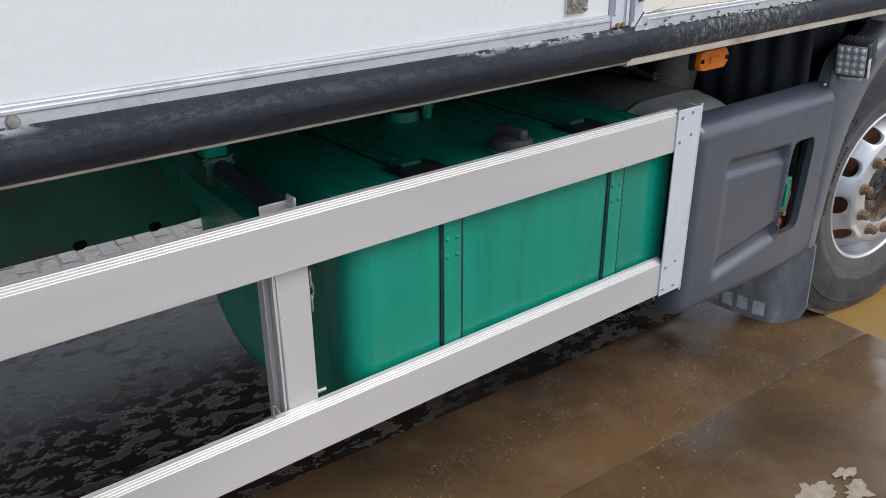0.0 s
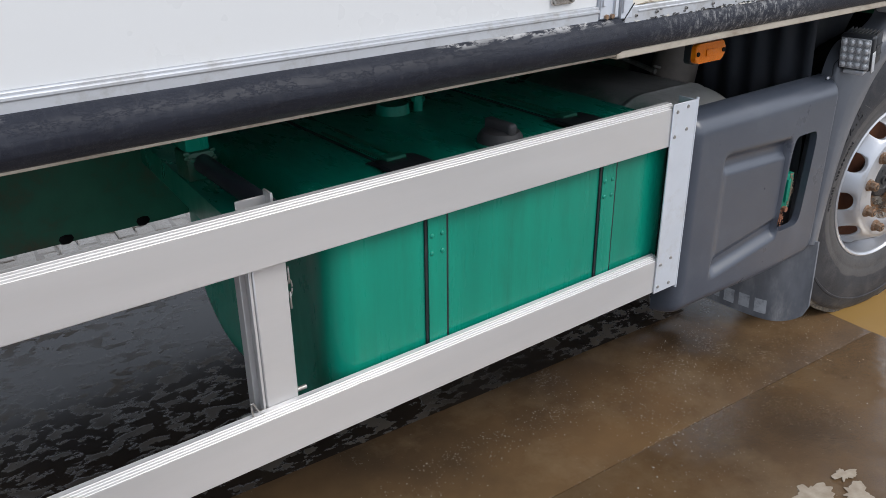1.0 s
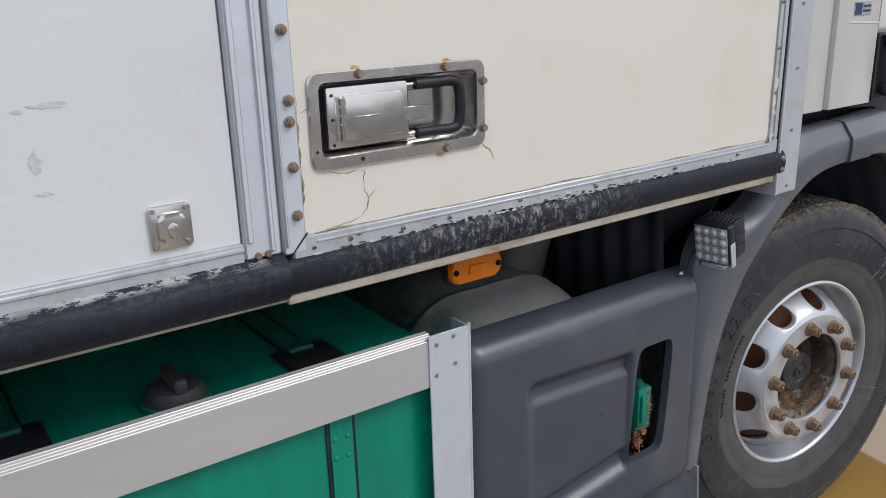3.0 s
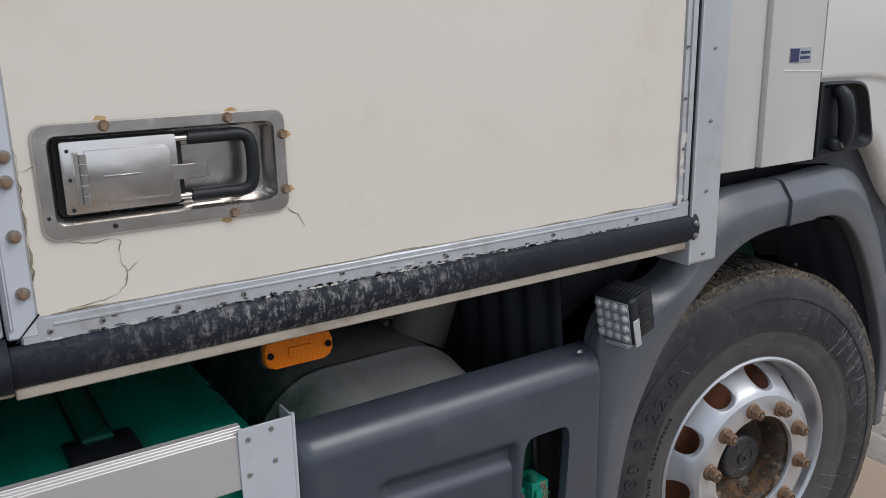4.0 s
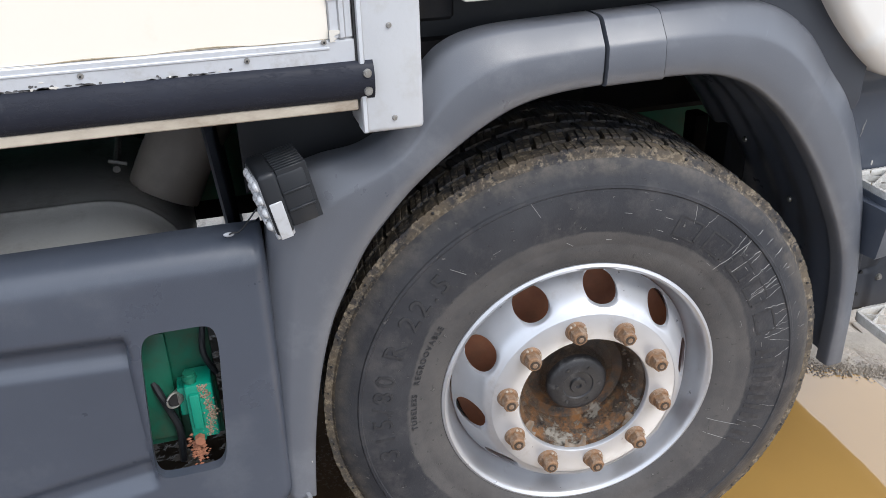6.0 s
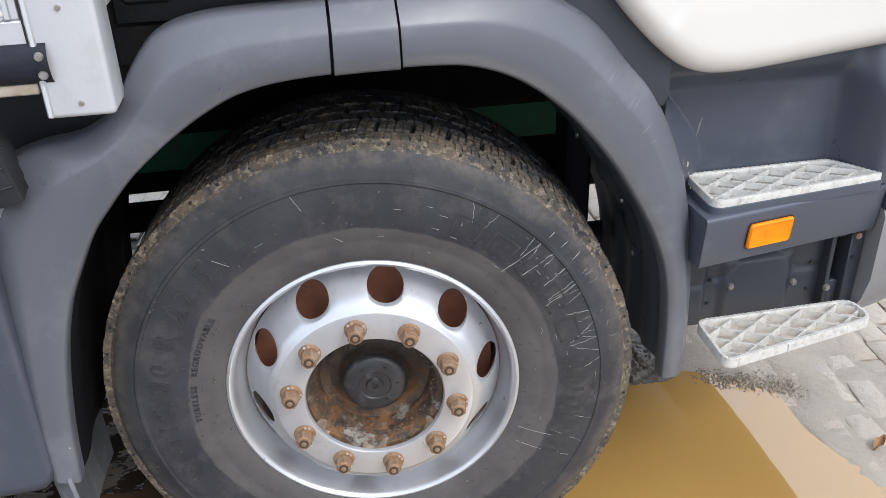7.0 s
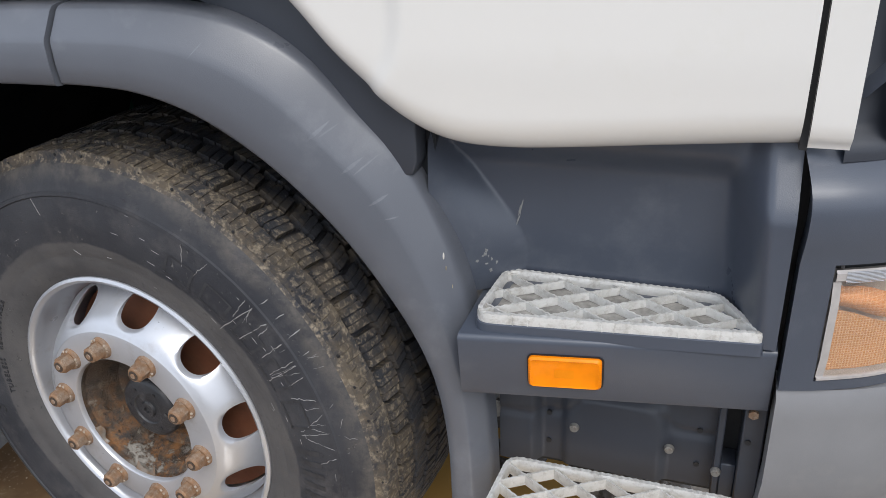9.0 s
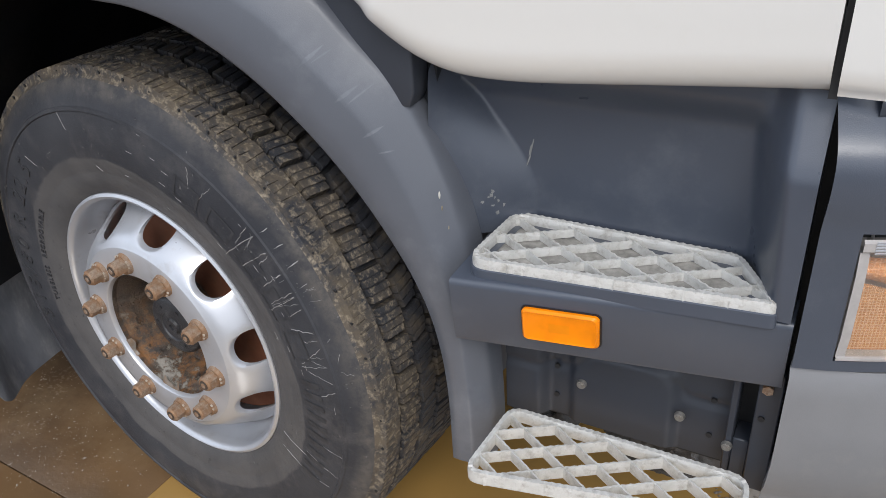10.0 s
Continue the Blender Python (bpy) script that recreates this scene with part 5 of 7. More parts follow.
for q, y in ((0.93, 0.30), (0.86, 0.27), (0.80, 0.36)):
    p = inner_c[int(q * N_ARCH)]
    bm = bmesh.new()
    ball(bm, (p.x - 0.004, y, p.z), 0.007, (0.6, 1, 1), 10)
    part("liner_bolt", bm, screw_steel, front_liner)
part("wheel_liner", liner(0, rear_i, 0.75), under_black, truck)
bm = bmesh.new()
box(bm, -0.7, 0.7, 0.16, 2.3, 1.20, 1.26)
# added dark fill over the chassis, standing for shade in the wheel house
box(bm, -0.45, 0.72, 0.80, 0.875, 0.86, 1.20, 0.02, 1)
part("cab_floor_and_dark_fill", bm, under_black, truck)
bm = bmesh.new()
box(bm, -0.1, 0.30, 0.78, 0.85, 0.90, 1.12, 0.02, 2)
cyl(bm, (0.22, 0.77, 1.06), 0.03, 0.03, "y", 16)
part("spring_bracket", bm, under_black, truck)
bm = bmesh.new()
box(bm, 0.618, 0.662, 0.74, 0.80, 0.37, 0.86, 0.008, 2)
cyl(bm, (0.64, 0.735, 0.40), 0.026, 0.05, "y", 18)
part("spring_hanger", bm, under_black, truck, "black spring hanger below the chassis")
bm = bmesh.new()
for k in range(3):
    tube(bm, curve_through([(0.05, 0.84, 0.545 + 0.016 * k), (0.36, 0.84, 0.555 + 0.016 * k), (0.70, 0.84, 0.535 + 0.016 * k)], 16), 0.010, 8)
part("leaf_spring", bm, under_black, truck, "black leaf spring over the axle")

# ---- mud flap ----
bm = bmesh.new()
us, vs = span(0.05, 0.52, 30), span(0.0, 1.0, 12)


def flap_at(y, t, o=0.0):
    """Its outer edge is bent forwards; the lower corner is round."""
    foot = 0.135 + 0.075 * (1 - math.sqrt(max(0.0, 1 - max(0.0, 1 - (y - 0.05) / 0.09) ** 2)))
    z = foot + (0.455 - foot) * t
    return (-0.668 + 0.075 * math.exp(-((y - 0.05) / 0.075) ** 2) + 0.05 * (0.45 - z) + 0.008 * math.sin(11 * y + 5 * z) + o, y, z)


sheet(bm, lambda y, z: flap_at(y, z), us, vs)
sheet(bm, lambda y, z: flap_at(y, z, 0.008), us, vs)
bmesh.ops.bridge_loops(bm, edges=[e for e in bm.edges if len(e.link_faces) == 1])
flap = part("mud_flap", bm, flap_rubber, truck, "dusty grey rubber mud flap with worn pale print")
for i in range(6):
    bm = bmesh.new()
    y = 0.16 + 0.058 * i
    sheet(bm, lambda u, v: flap_at(u, v, -0.0015), span(y, y + 0.040, 3), span(0.07 + 0.012 * (i % 2), 0.24, 3))
    part("print_bar", bm, pale_mark, flap)

# ---- front wheel ----
SINK = 0.025  # how far the tyre sits behind the face of the disc
HUB = (0.0, SINK, 0.0)


def tyre_mesh():
    """The carcass and, apart, its tread blocks."""
    bm = bmesh.new()
    half, mid = 0.155, 0.165
    prof = [(0.286, 0.024), (0.292, 0.012), (0.300, 0.004), (0.315, -0.002), (0.34, -0.009), (0.345, -0.0085), (0.350, -0.0105), (0.38, -0.0155), (0.41, -0.018), (0.435, -0.0175), (0.462, -0.014), (0.464, -0.0165), (0.470, -0.0155), (0.472, -0.0125), (0.492, -0.006), (0.506, 0.000), (0.516, 0.006), (0.521, 0.012)]
    inner = [(r, 2 * mid - y) for r, y in prof[::-1]]
    tread = [(0.5345, 0.0135), (0.5345, 0.055), (0.521, 0.056), (0.521, 2 * mid - 0.056), (0.5345, 2 * mid - 0.055), (0.5345, 2 * mid - 0.0135)]
    full = prof + tread + inner
    mats = [0] * (len(prof) - 2) + [1, 1, 1, 1, 2, 2, 2, 2] + [0] * (len(inner))
    lathe(bm, full, 160, HUB, mats[:len(full) - 1])
    carcass, bm = bm, bmesh.new()

    def block(a0, a1, y0, y1, r0, r1, mat, skew=0.0):
        vs = []
        for r, ins in ((r0, 0.0), (r1, 0.0012)):
            for a, y in ((a0 + ins / r1, y0 + ins), (a1 - ins / r1, y0 + ins), (a1 - ins / r1 + skew, y1 - ins), (a0 + ins / r1 + skew, y1 - ins)):
                vs.append(bm.verts.new((r * math.cos(a), y, r * math.sin(a))))
        for f in ((4, 5, 6, 7), (0, 1, 5, 4), (1, 2, 6, 5), (2, 3, 7, 6), (3, 0, 4, 7)):
            bm.faces.new([vs[q] for q in f]).material_index = mat

    rn = random.Random(3)
    # shoulder lugs, siped
    n = 208
    for k in range(n):
        a = 2 * math.pi * k / n
        g = 0.0016 if k % 4 else 0.0042
        block(a, a + 2 * math.pi / n - g, 0.0125, 0.0560 - 0.003 * (k % 4 in (1, 2)), 0.515, 0.5365 + rn.uniform(-0.001, 0.001), 1, 0.005 * (1 if k % 2 else -1))
        block(a, a + 2 * math.pi / n - g, 0.274, 0.3175, 0.515, 0.5365, 2, 0.004)
        # flat black balls stand for the shaded hollows at the shoulder edge
        if k % 4 == 0:
            q = a + rn.uniform(0, 0.01)
            ball(bm, (0.5285 * math.cos(q), 0.0115, 0.5285 * math.sin(q)), rn.uniform(0.0016, 0.0036), (1, 0.5, 1), 6, 3)
    # three middle ribs of zigzag blocks, each cut by a sipe
    n = 50
    for j, (y0, y1) in enumerate(((0.0605, 0.1125), (0.1185, 0.1615), (0.1675, 0.2115), (0.2175, 0.2695))):
        for k in range(n):
            a = 2 * math.pi * (k + 0.4 * j) / n
            w = 2 * math.pi / n
            z = 0.012 if j % 2 else -0.012
            for q in range(4):
                # four lamellae to a block, cut apart by narrow sipes
                block(a + (0.01 + 0.222 * q) * w, a + (0.218 + 0.222 * q) * w, y0 + 0.0022 * abs(q - 1.5), y1 - 0.0022 * abs(1.5 - q) + 0.001 * q, 0.518, 0.5385 - 0.0014 * (q in (0, 3)), 4 if j == 0 else 2, z)
            block(a + 0.02 * w, a + 0.88 * w, y0 + 0.004, y1 - 0.003, 0.515, 0.5362, 2, z)
    bmesh.ops.translate(bm, verts=bm.verts, vec=HUB)
    return carcass, bm


STEER = pose(0, 0.100, 0.510, 0, 0, -6.4)
bm = bmesh.new()
lathe(bm, [(0.02, 0.125), (0.20, 0.125), (0.252, 0.13), (0.256, 0.145), (0.256, 0.30), (0.05, 0.31)], 96)
wheel = part("wheel", bm, drum_rust, truck, "steered front wheel: muddy tyre, silver rim, rust brown drum")
wheel.matrix_basis = STEER
carcass, tread_bm = tyre_mesh()
tagged(part("tread_block", tread_bm, [sidewall, tread_mud, tread_clean, seal_black, tread_half], wheel, "muddy siped tread blocks", 30), kind="stuff")
part("tyre", carcass, [sidewall, tread_mud, tread_clean], wheel, "black tyre with a muddy tread and scuffed sidewall", 30)
RIM_N = 10
PH = radians(99.3)


def rim_mesh():
    bm = bmesh.new()
    # barrel and flange
    lathe(bm, [(0.264, 0.20), (0.264, 0.085), (0.268, 0.070), (0.279, 0.058), (0.283, 0.030), (0.283, 0.012), (0.286, 0.003), (0.292, 0.0), (0.2975, 0.003), (0.299, 0.012), (0.293, 0.02)], 128, HUB)

    def y_of(r):
        # the disc: flat face, shoulder, then a bowl down to the barrel
        return -0.001 + 0.004 * smooth(0.196, 0.206, r) + 0.112 * smooth(0.200, 0.290, r) ** 1.1

    rings = [(0.1385, 0.022), (0.1385, 0.004), (0.1410, 0.0), (0.146, -0.001), (0.165, -0.001), (0.192, -0.001), (0.199, 0.0005)]
    lathe(bm, rings, 160)
    # ten openings in the bowl
    for s in range(RIM_N):
        mid = PH - radians(18) + 2 * math.pi * s / RIM_N
        n = 48
        r0, r1, ha = 0.199, 0.2655, math.pi / RIM_N
        cr, ra, rb = 0.2355, 0.0245, 0.036
        loops = []
        for ring in range(5):
            loop = []
            for k in range(n):
                q = 2 * math.pi * k / n + math.pi / 4
                c, sn = math.cos(q), math.sin(q)
                e = 1 / max(abs(c), abs(sn))
                sq_r = (r0 + r1) / 2 + (r1 - r0) / 2 * c * e
                sq_a = ha * sn * e
                ho_r, ho_a = cr + ra * c, rb * sn / cr
                t = (0, 0.12, 0.4, 0.7, 1)[ring]
                r, a = ho_r + (sq_r - ho_r) * t, ho_a + (sq_a - ho_a) * t
                y = y_of(r) + (0.0025 * (1 - t / 0.12) if t < 0.12 else 0)
                loop.append(bm.verts.new((r * math.cos(mid + a), y, r * math.sin(mid + a))))
            loops.append(loop)
        back = [bm.verts.new(v.co + Vector((0, 0.011, 0))) for v in loops[0]]
        for a, b in [(back, loops[0])] + list(zip(loops, loops[1:])):
            for k in range(n):
                bm.faces.new((a[k], a[(k + 1) % n], b[(k + 1) % n], b[k]))
    bmesh.ops.remove_doubles(bm, verts=bm.verts, dist=0.0004)
    return bm


rim = part("rim", rim_mesh(), rim_silver, wheel, "silver painted steel rim with ten oval holes", 45)
bm = bmesh.new()
lathe(bm, [(0.1383, 0.010), (0.1375, 0.020), (0.130, 0.026), (0.124, 0.046), (0.114, 0.084), (0.096, 0.094), (0.080, 0.090), (0.071, 0.080), (0.0670, 0.060)], 96)
rn = random.Random(9)
for i in range(90):
    a, r = rn.uniform(math.pi * 0.95, math.pi * 2.25), rn.uniform(0.118, 0.135)
    ball(bm, (r * math.cos(a), 0.022 + 1.6 * (0.135 - r), r * math.sin(a)), rn.uniform(0.001, 0.0035), (1.6, 0.5, 1.1), 6)
part("hub_recess", bm, hub_rust, wheel, "rusty hub recess caked with grease and dirt")
flaked_silver = surface("flaked_silver_paint", (0.20, 0.185, 0.165), (0.13, 0.09, 0.055), 60, (0.4, 0.6), metal=0.2, dirt=(0.22, 0.11, 0.04), dirt_amount=0.6, dirt_scale=40, bump=0.5)
for a0, a1 in ((205, 222), (255, 276), (314, 328)):
    bm = bmesh.new()
    m0, h0 = radians((a0 + a1) / 2), radians((a1 - a0) / 2)
    sheet(bm, lambda q, t: ((0.1382 - 0.019 * t * (0.55 + 0.9 * noise.noise(Vector((q * 7, a0, 0.5))))) * math.cos(q), 0.008 + 0.006 * t, (0.1382 - 0.019 * t * (0.55 + 0.9 * noise.noise(Vector((q * 7, a0, 0.5))))) * math.sin(q)), [m0 + h0 * u for u in span(-1, 1, 22)], (0.0, 0.5, 1.0))
    part("paint_remnant", bm, flaked_silver, wheel)
bm = bmesh.new()
lathe(bm, [(r * 1.14, y + 0.034) for r, y in ((0.0585, 0.07), (0.0585, 0.020), (0.056, 0.013), (0.050, 0.009), (0.030, 0.007), (0.028, 0.010), (0.016, 0.010), (0.014, 0.005), (0.006, 0.005), (0.0055, 0.009), (0.0002, 0.009))], 64)
for k in range(6):
    a = k * math.pi / 3
    cyl(bm, (0.046 * math.cos(a), 0.0425, 0.046 * math.sin(a)), 0.004, 0.004, n=8)
part("hub_cap", bm, surface("greasy_black_cap", (0.030, 0.030, 0.033), (0.018, 0.018, 0.02), 30, (0.3, 0.5), dirt=(0.15, 0.15, 0.15), dirt_amount=0.25, dirt_scale=40, grain=250, bump=0.5), wheel, "black dusty hub cap")
bm = bmesh.new()
cyl(bm, (0, -0.004, 0), 0.0225, 0.007, n=28, r2=0.020)
cyl(bm, (0, -0.015, 0), 0.0172, 0.018, n=6, r2=0.0165)
cyl(bm, (0, -0.0255, 0), 0.0150, 0.003, n=18, r2=0.0125)
cyl(bm, (0, -0.0265, 0), 0.0098, 0.003, n=14, mat=1)
cyl(bm, (0, -0.0275, 0), 0.0062, 0.003, n=12, r2=0.005, mat=2)
for k in range(9):
    q = 2.4 * k + math.sin(9 * k)
    ball(bm, (0.0195 * math.cos(q), -0.0068, 0.0195 * math.sin(q)), 0.0018 + 0.0014 * math.sin(5 * k), (1, 0.6, 1), 6, 3)
bmesh.ops.scale(bm, verts=bm.verts, vec=(1.0, 1.22, 1.0))
nut = part("lug_nut", bm, [rust, surface("nut_hollow", (0.075, 0.05, 0.034), (0.035, 0.026, 0.02), 200, (0.5, 0.7), bump=0.3), rust, surface("chalky_nut_dust", (0.46, 0.40, 0.33), (0.30, 0.24, 0.18), 90, (0.7, 0.85), bump=0.4)], wheel)
for k in range(10):
    a = PH + 2 * math.pi * k / 10
    m = pose(0.1675 * math.cos(a), 0, 0.1675 * math.sin(a), 0, 17 * k, 0)
    if k == 0:
        nut.matrix_basis = m
    else:
        again(nut, wheel, m)


def side_y(r):
    """How far out the tyre's sidewall stands at a radius."""
    pts = ((0.300, 0.004), (0.315, -0.002), (0.34, -0.009), (0.38, -0.0155), (0.41, -0.018), (0.435, -0.0175), (0.462, -0.014), (0.492, -0.006), (0.51, 0.002))
    for (a, p), (b, q) in zip(pts, pts[1:]):
        if r <= b:
            return SINK + p + (q - p) * (r - a) / (b - a)
    return SINK + 0.004


def sidewall_text(words, angle, radius, size, name="raised_character", wide=1.0):
    """Raised letters that follow the sidewall; angle is where they begin, running clockwise."""
    cu = bpy.data.curves.new(name, "FONT")
    cu.body, cu.size, cu.resolution_u, cu.space_character = words, size, 2, wide
    tmp = bpy.data.objects.new(name, cu)
    scene.collection.objects.link(tmp)
    me = bpy.data.meshes.new_from_object(tmp)
    bpy.data.objects.remove(tmp)
    bm = bmesh.new()
    bm.from_mesh(me)
    bpy.data.meshes.remove(me)
    got = bmesh.ops.extrude_face_region(bm, geom=bm.faces[:])
    for v in got["geom"]:
        if isinstance(v, bmesh.types.BMVert):
            v.co.z += 1
    for v in bm.verts:
        r = radius + v.co.y
        a = radians(angle) - v.co.x / radius
        v.co = Vector((r * math.cos(a), side_y(r) + (0.0015 if v.co.z < 0.5 else -0.0022), r * math.sin(a)))
    left = set(bm.faces)
    while left:
        grown, edge = set(), [left.pop()]
        while edge:
            f = edge.pop()
            grown.add(f)
            for g in {g for v in f.verts for g in v.link_faces}:
                if g in left:
                    left.discard(g)
                    edge.append(g)
        one = bmesh.new()
        at = {v: one.verts.new(v.co) for v in {v for f in grown for v in f.verts}}
        for f in grown:
            one.faces.new([at[v] for v in f.verts])
        part(name, one, letter_rubber, wheel)
    bm.free()


sidewall_text("315/80 R 22.5", 194, 0.402, 0.058, wide=1.3)
sidewall_text("TUBELESS   REGROOVABLE", 186, 0.352, 0.017, "small_character", 1.25)
for a0 in (66, 55, 44, 33, 22):
    # a plain ring-shaped block in outline
    bm = bmesh.new()
    for t0, t1, ra, rb in ((a0, a0 - 8, 0.388, 0.3915), (a0, a0 - 8, 0.4285, 0.432), (a0, a0 - 0.7, 0.3915, 0.4285), (a0 - 7.3, a0 - 8, 0.3915, 0.4285)):
        sheet(bm, lambda a, r: (r * math.cos(radians(a)), side_y(r) - 0.0010, r * math.sin(radians(a))), span(t0, t1, 6), span(ra, rb, 2))
    bmesh.ops.remove_doubles(bm, verts=bm.verts, dist=0.0002)
    part("raised_outline", bm, letter_rubber, wheel)
for k in range(11):
    bm = bmesh.new()
    a0 = 8 - 3.4 * k
    sheet(bm, lambda a, r: (r * math.cos(radians(a)), side_y(r) - 0.001, r * math.sin(radians(a))), (a0, a0 - 1.5), span(0.385, 0.43, 5))
    part("raised_bar", bm, letter_rubber, wheel)
# chalky scuffs across the sidewall
rn = random.Random(21)
bm = bmesh.new()
for i in range(30):
    # long cracks that run in from the shoulder, wavering and forked
    a, r0 = rn.gauss(30, 17), rn.uniform(0.470, 0.505)
    ln, drift = rn.choice((0.02, 0.05, 0.08, 0.11)) * rn.uniform(0.7, 1.2), rn.gauss(0, 2.0)
    pts = []
    for t in span(0, 1, 14):
        rr = r0 - ln * t
        aa = radians(a + drift * t + 0.5 * noise.noise(Vector((7 * t * ln / 0.05, i, 0))))
        pts.append((rr * math.cos(aa), side_y(rr) - 0.0001, rr * math.sin(aa)))
    w = rn.uniform(0.0003, 0.00095)
    tube(bm, pts, [w * max(0.2, 0.8 + noise.noise(Vector((7 * t, i, 3)))) for t in span(0, 1, 14)], 4)
for i in range(26):
    a, r0 = rn.uniform(-30, 120), rn.uniform(0.33, 0.47)
    tube(bm, [(r0 * math.cos(radians(a + u)), side_y(r0) - 0.0001, r0 * math.sin(radians(a + u))) for u in span(0, rn.uniform(0.6, 2.5), 4)], 0.0004, 4)
for a, r0, r1 in ((104, 0.43, 0.475), (96, 0.35, 0.36), (128, 0.40, 0.43), (-22, 0.32, 0.44), (-28, 0.33, 0.45)):
    tube(bm, [(r * math.cos(radians(a + 2 * t)), side_y(r) - 0.0001, r * math.sin(radians(a + 2 * t))) for t, r in zip(span(0, 1, 6), span(r0, r1, 6))], 0.0005, 4)
tagged(part("scuff_mark", bm, scuff_pale, wheel), kind="stuff")

# far front wheel and axle, plain, in the dark beneath
bm = bmesh.new()
tube(bm, [(0, 0.45, 0.46), (0, 0.75, 0.36), (0, 1.75, 0.36), (0, 2.05, 0.46)], 0.06, 12)
box(bm, -0.75, 0.85, 0.86, 0.95, 0.58, 0.64, 0.01, 1)
box(bm, -0.75, 0.85, 1.55, 1.64, 0.58, 0.64, 0.01, 1)
box(bm, -0.07, 0.07, 0.86, 0.95, 0.40, 0.60)
part("front_axle", bm, under_black, truck)
bm = bmesh.new()
lathe(bm, [(0.10, 0.05), (0.28, 0.03), (0.30, 0.0), (0.41, -0.02), (0.50, 0.0), (0.535, 0.03), (0.535, 0.28), (0.50, 0.31), (0.30, 0.31), (0.1, 0.30)], 64, (0, 2.09, 0.51))
part("far_wheel", bm, sidewall, truck)
# unseen engine and gearbox mass, which also blocks light from the far side
bm = bmesh.new()
box(bm, -0.4, 1.15, 0.98, 1.5, 0.55, 1.2, 0.05, 2)
box(bm, -1.5, -0.4, 1.05, 1.45, 0.6, 0.95, 0.05, 2)
tube(bm, [(-1.5, 1.25, 0.75), (-6.0, 1.25, 0.62)], 0.06, 12)
part("engine_block", bm, under_black, truck)
bm = bmesh.new()
box(bm, 0.50, 0.56, 0.42, 0.52, 0.35, 1.1, 0.01, 1)
tube(bm, [(0.2, 0.5, 0.62), (0.9, 0.62, 0.55)], 0.03, 10)
part("steering_rod", bm, under_black, truck)
# unseen far-side pieces, added to block sky light on the wet ground
bm = bmesh.new()
box(bm, -1.30, -0.60, 2.37, 2.44, 0.44, 1.0, 0.03, 2)
part("far_skirt_blocker", bm, plastic, truck)
bm = bmesh.new()
box(bm, -0.64, -0.50, 2.28, 2.42, 0.44, 1.2, 0.03, 2)
part("far_fender_blocker", bm, plastic, truck)
bm = bmesh.new()
box(bm, -0.62, -0.60, 1.95, 2.40, 0.11, 0.46, 0.004, 1)
part("far_flap_blocker", bm, flap_rubber, truck)
# far side: unseen dark mass added to block light under the truck; rear wheels
bm = bmesh.new()
box(bm, -3.4, -0.7, 1.75, 2.35, 0.60, 1.08, 0.06, 3)
part("far_side_blocker", bm, under_black, truck)
for y in (0.03, 0.36, 1.82, 2.15):
    bm = bmesh.new()
    lathe(bm, [(0.10, 0.05), (0.28, 0.03), (0.30, 0.0), (0.41, -0.02), (0.50, 0.0), (0.535, 0.03), (0.535, 0.28), (0.50, 0.31), (0.30, 0.31), (0.1, 0.30)], 48, (-5.9, y, 0.51))
    part("rear_wheel", bm, sidewall, truck)

# ---- cab ----
def cab_y(x):
    """How far in the cab's side stands: it draws in towards the front."""
    return 0.072 + 0.085 * smooth(0.15, 1.15, x) ** 1.2


bm = bmesh.new()
box(bm, -0.27, 1.05, 0.25, 2.25, 1.36, 2.9, 0.05, 3)
box(bm, -0.27, 1.30, 0.22, 2.28, 1.75, 2.95, 0.08, 3)
part("cab_shell", bm, cab_white, truck)
bm = bmesh.new()
box(bm, -0.258, -0.1170, 0.084, 0.30, 1.331, 2.9, 0.006, 2)
part("side_fairing", bm, cab_white, truck, "white upright fairing at the cab's rear edge")
bm = bmesh.new()
box(bm, -0.1165, 0.0875, 0.0705, 0.30, 1.334, 2.9, 0.004, 2)
rear_corner = part("cab_side_panel", bm, cab_white, truck)
bm = bmesh.new()
prism(bm, [(-0.062, 1.553), (0.086, 1.547), (0.086, 1.551), (-0.062, 1.557)], 0.0688, 0.072, bev=0.0012)
part("pressed_crease", bm, cab_white, rear_corner)
bm = bmesh.new()
box(bm, -0.045, 0.036, 0.0685, 0.0715, 1.572, 1.606)
part("sticker", bm, pale_mark, rear_corner, "small grey sticker with a blue field")
bm = bmesh.new()
box(bm, -0.043, -0.012, 0.0675, 0.0695, 1.574, 1.604)
part("sticker_field", bm, blue_print, rear_corner)
bm = bmesh.new()
for z in (1.580, 1.592):
    box(bm, -0.006, 0.030, 0.0677, 0.0695, z, z + 0.006)
part("sticker_bar", bm, blue_print, rear_corner)
# small fittings between box and cab
bm = bmesh.new()
box(bm, -0.335, -0.262, 0.12, 0.30, 1.30, 1.37, 0.006, 1)
box(bm, -0.30, -0.27, 0.10, 0.25, 1.37, 1.41, 0.006, 1)
part("cab_mount", bm, under_black, truck)

# the door: its lower edge sweeps down over the wheel arch
LOWER = [(0.092, 1.341), (0.20, 1.346), (0.30, 1.350), (0.365, 1.349), (0.405, 1.332), (0.445, 1.292), (0.50, 1.225), (0.56, 1.165), (0.61, 1.127), (0.66, 1.107), (0.72, 1.100), (0.80, 1.101), (0.95, 1.110), (1.104, 1.121)]
low_c = curve_through([(x, 0, z) for x, z in LOWER], 110)


def low_z(x):
    for a, b in zip(low_c, low_c[1:]):
        if a.x <= x <= b.x:
            return a.z + (b.z - a.z) * (x - a.x) / max(1e-6, b.x - a.x)
    return low_c[0].z if x < low_c[0].x else low_c[-1].z


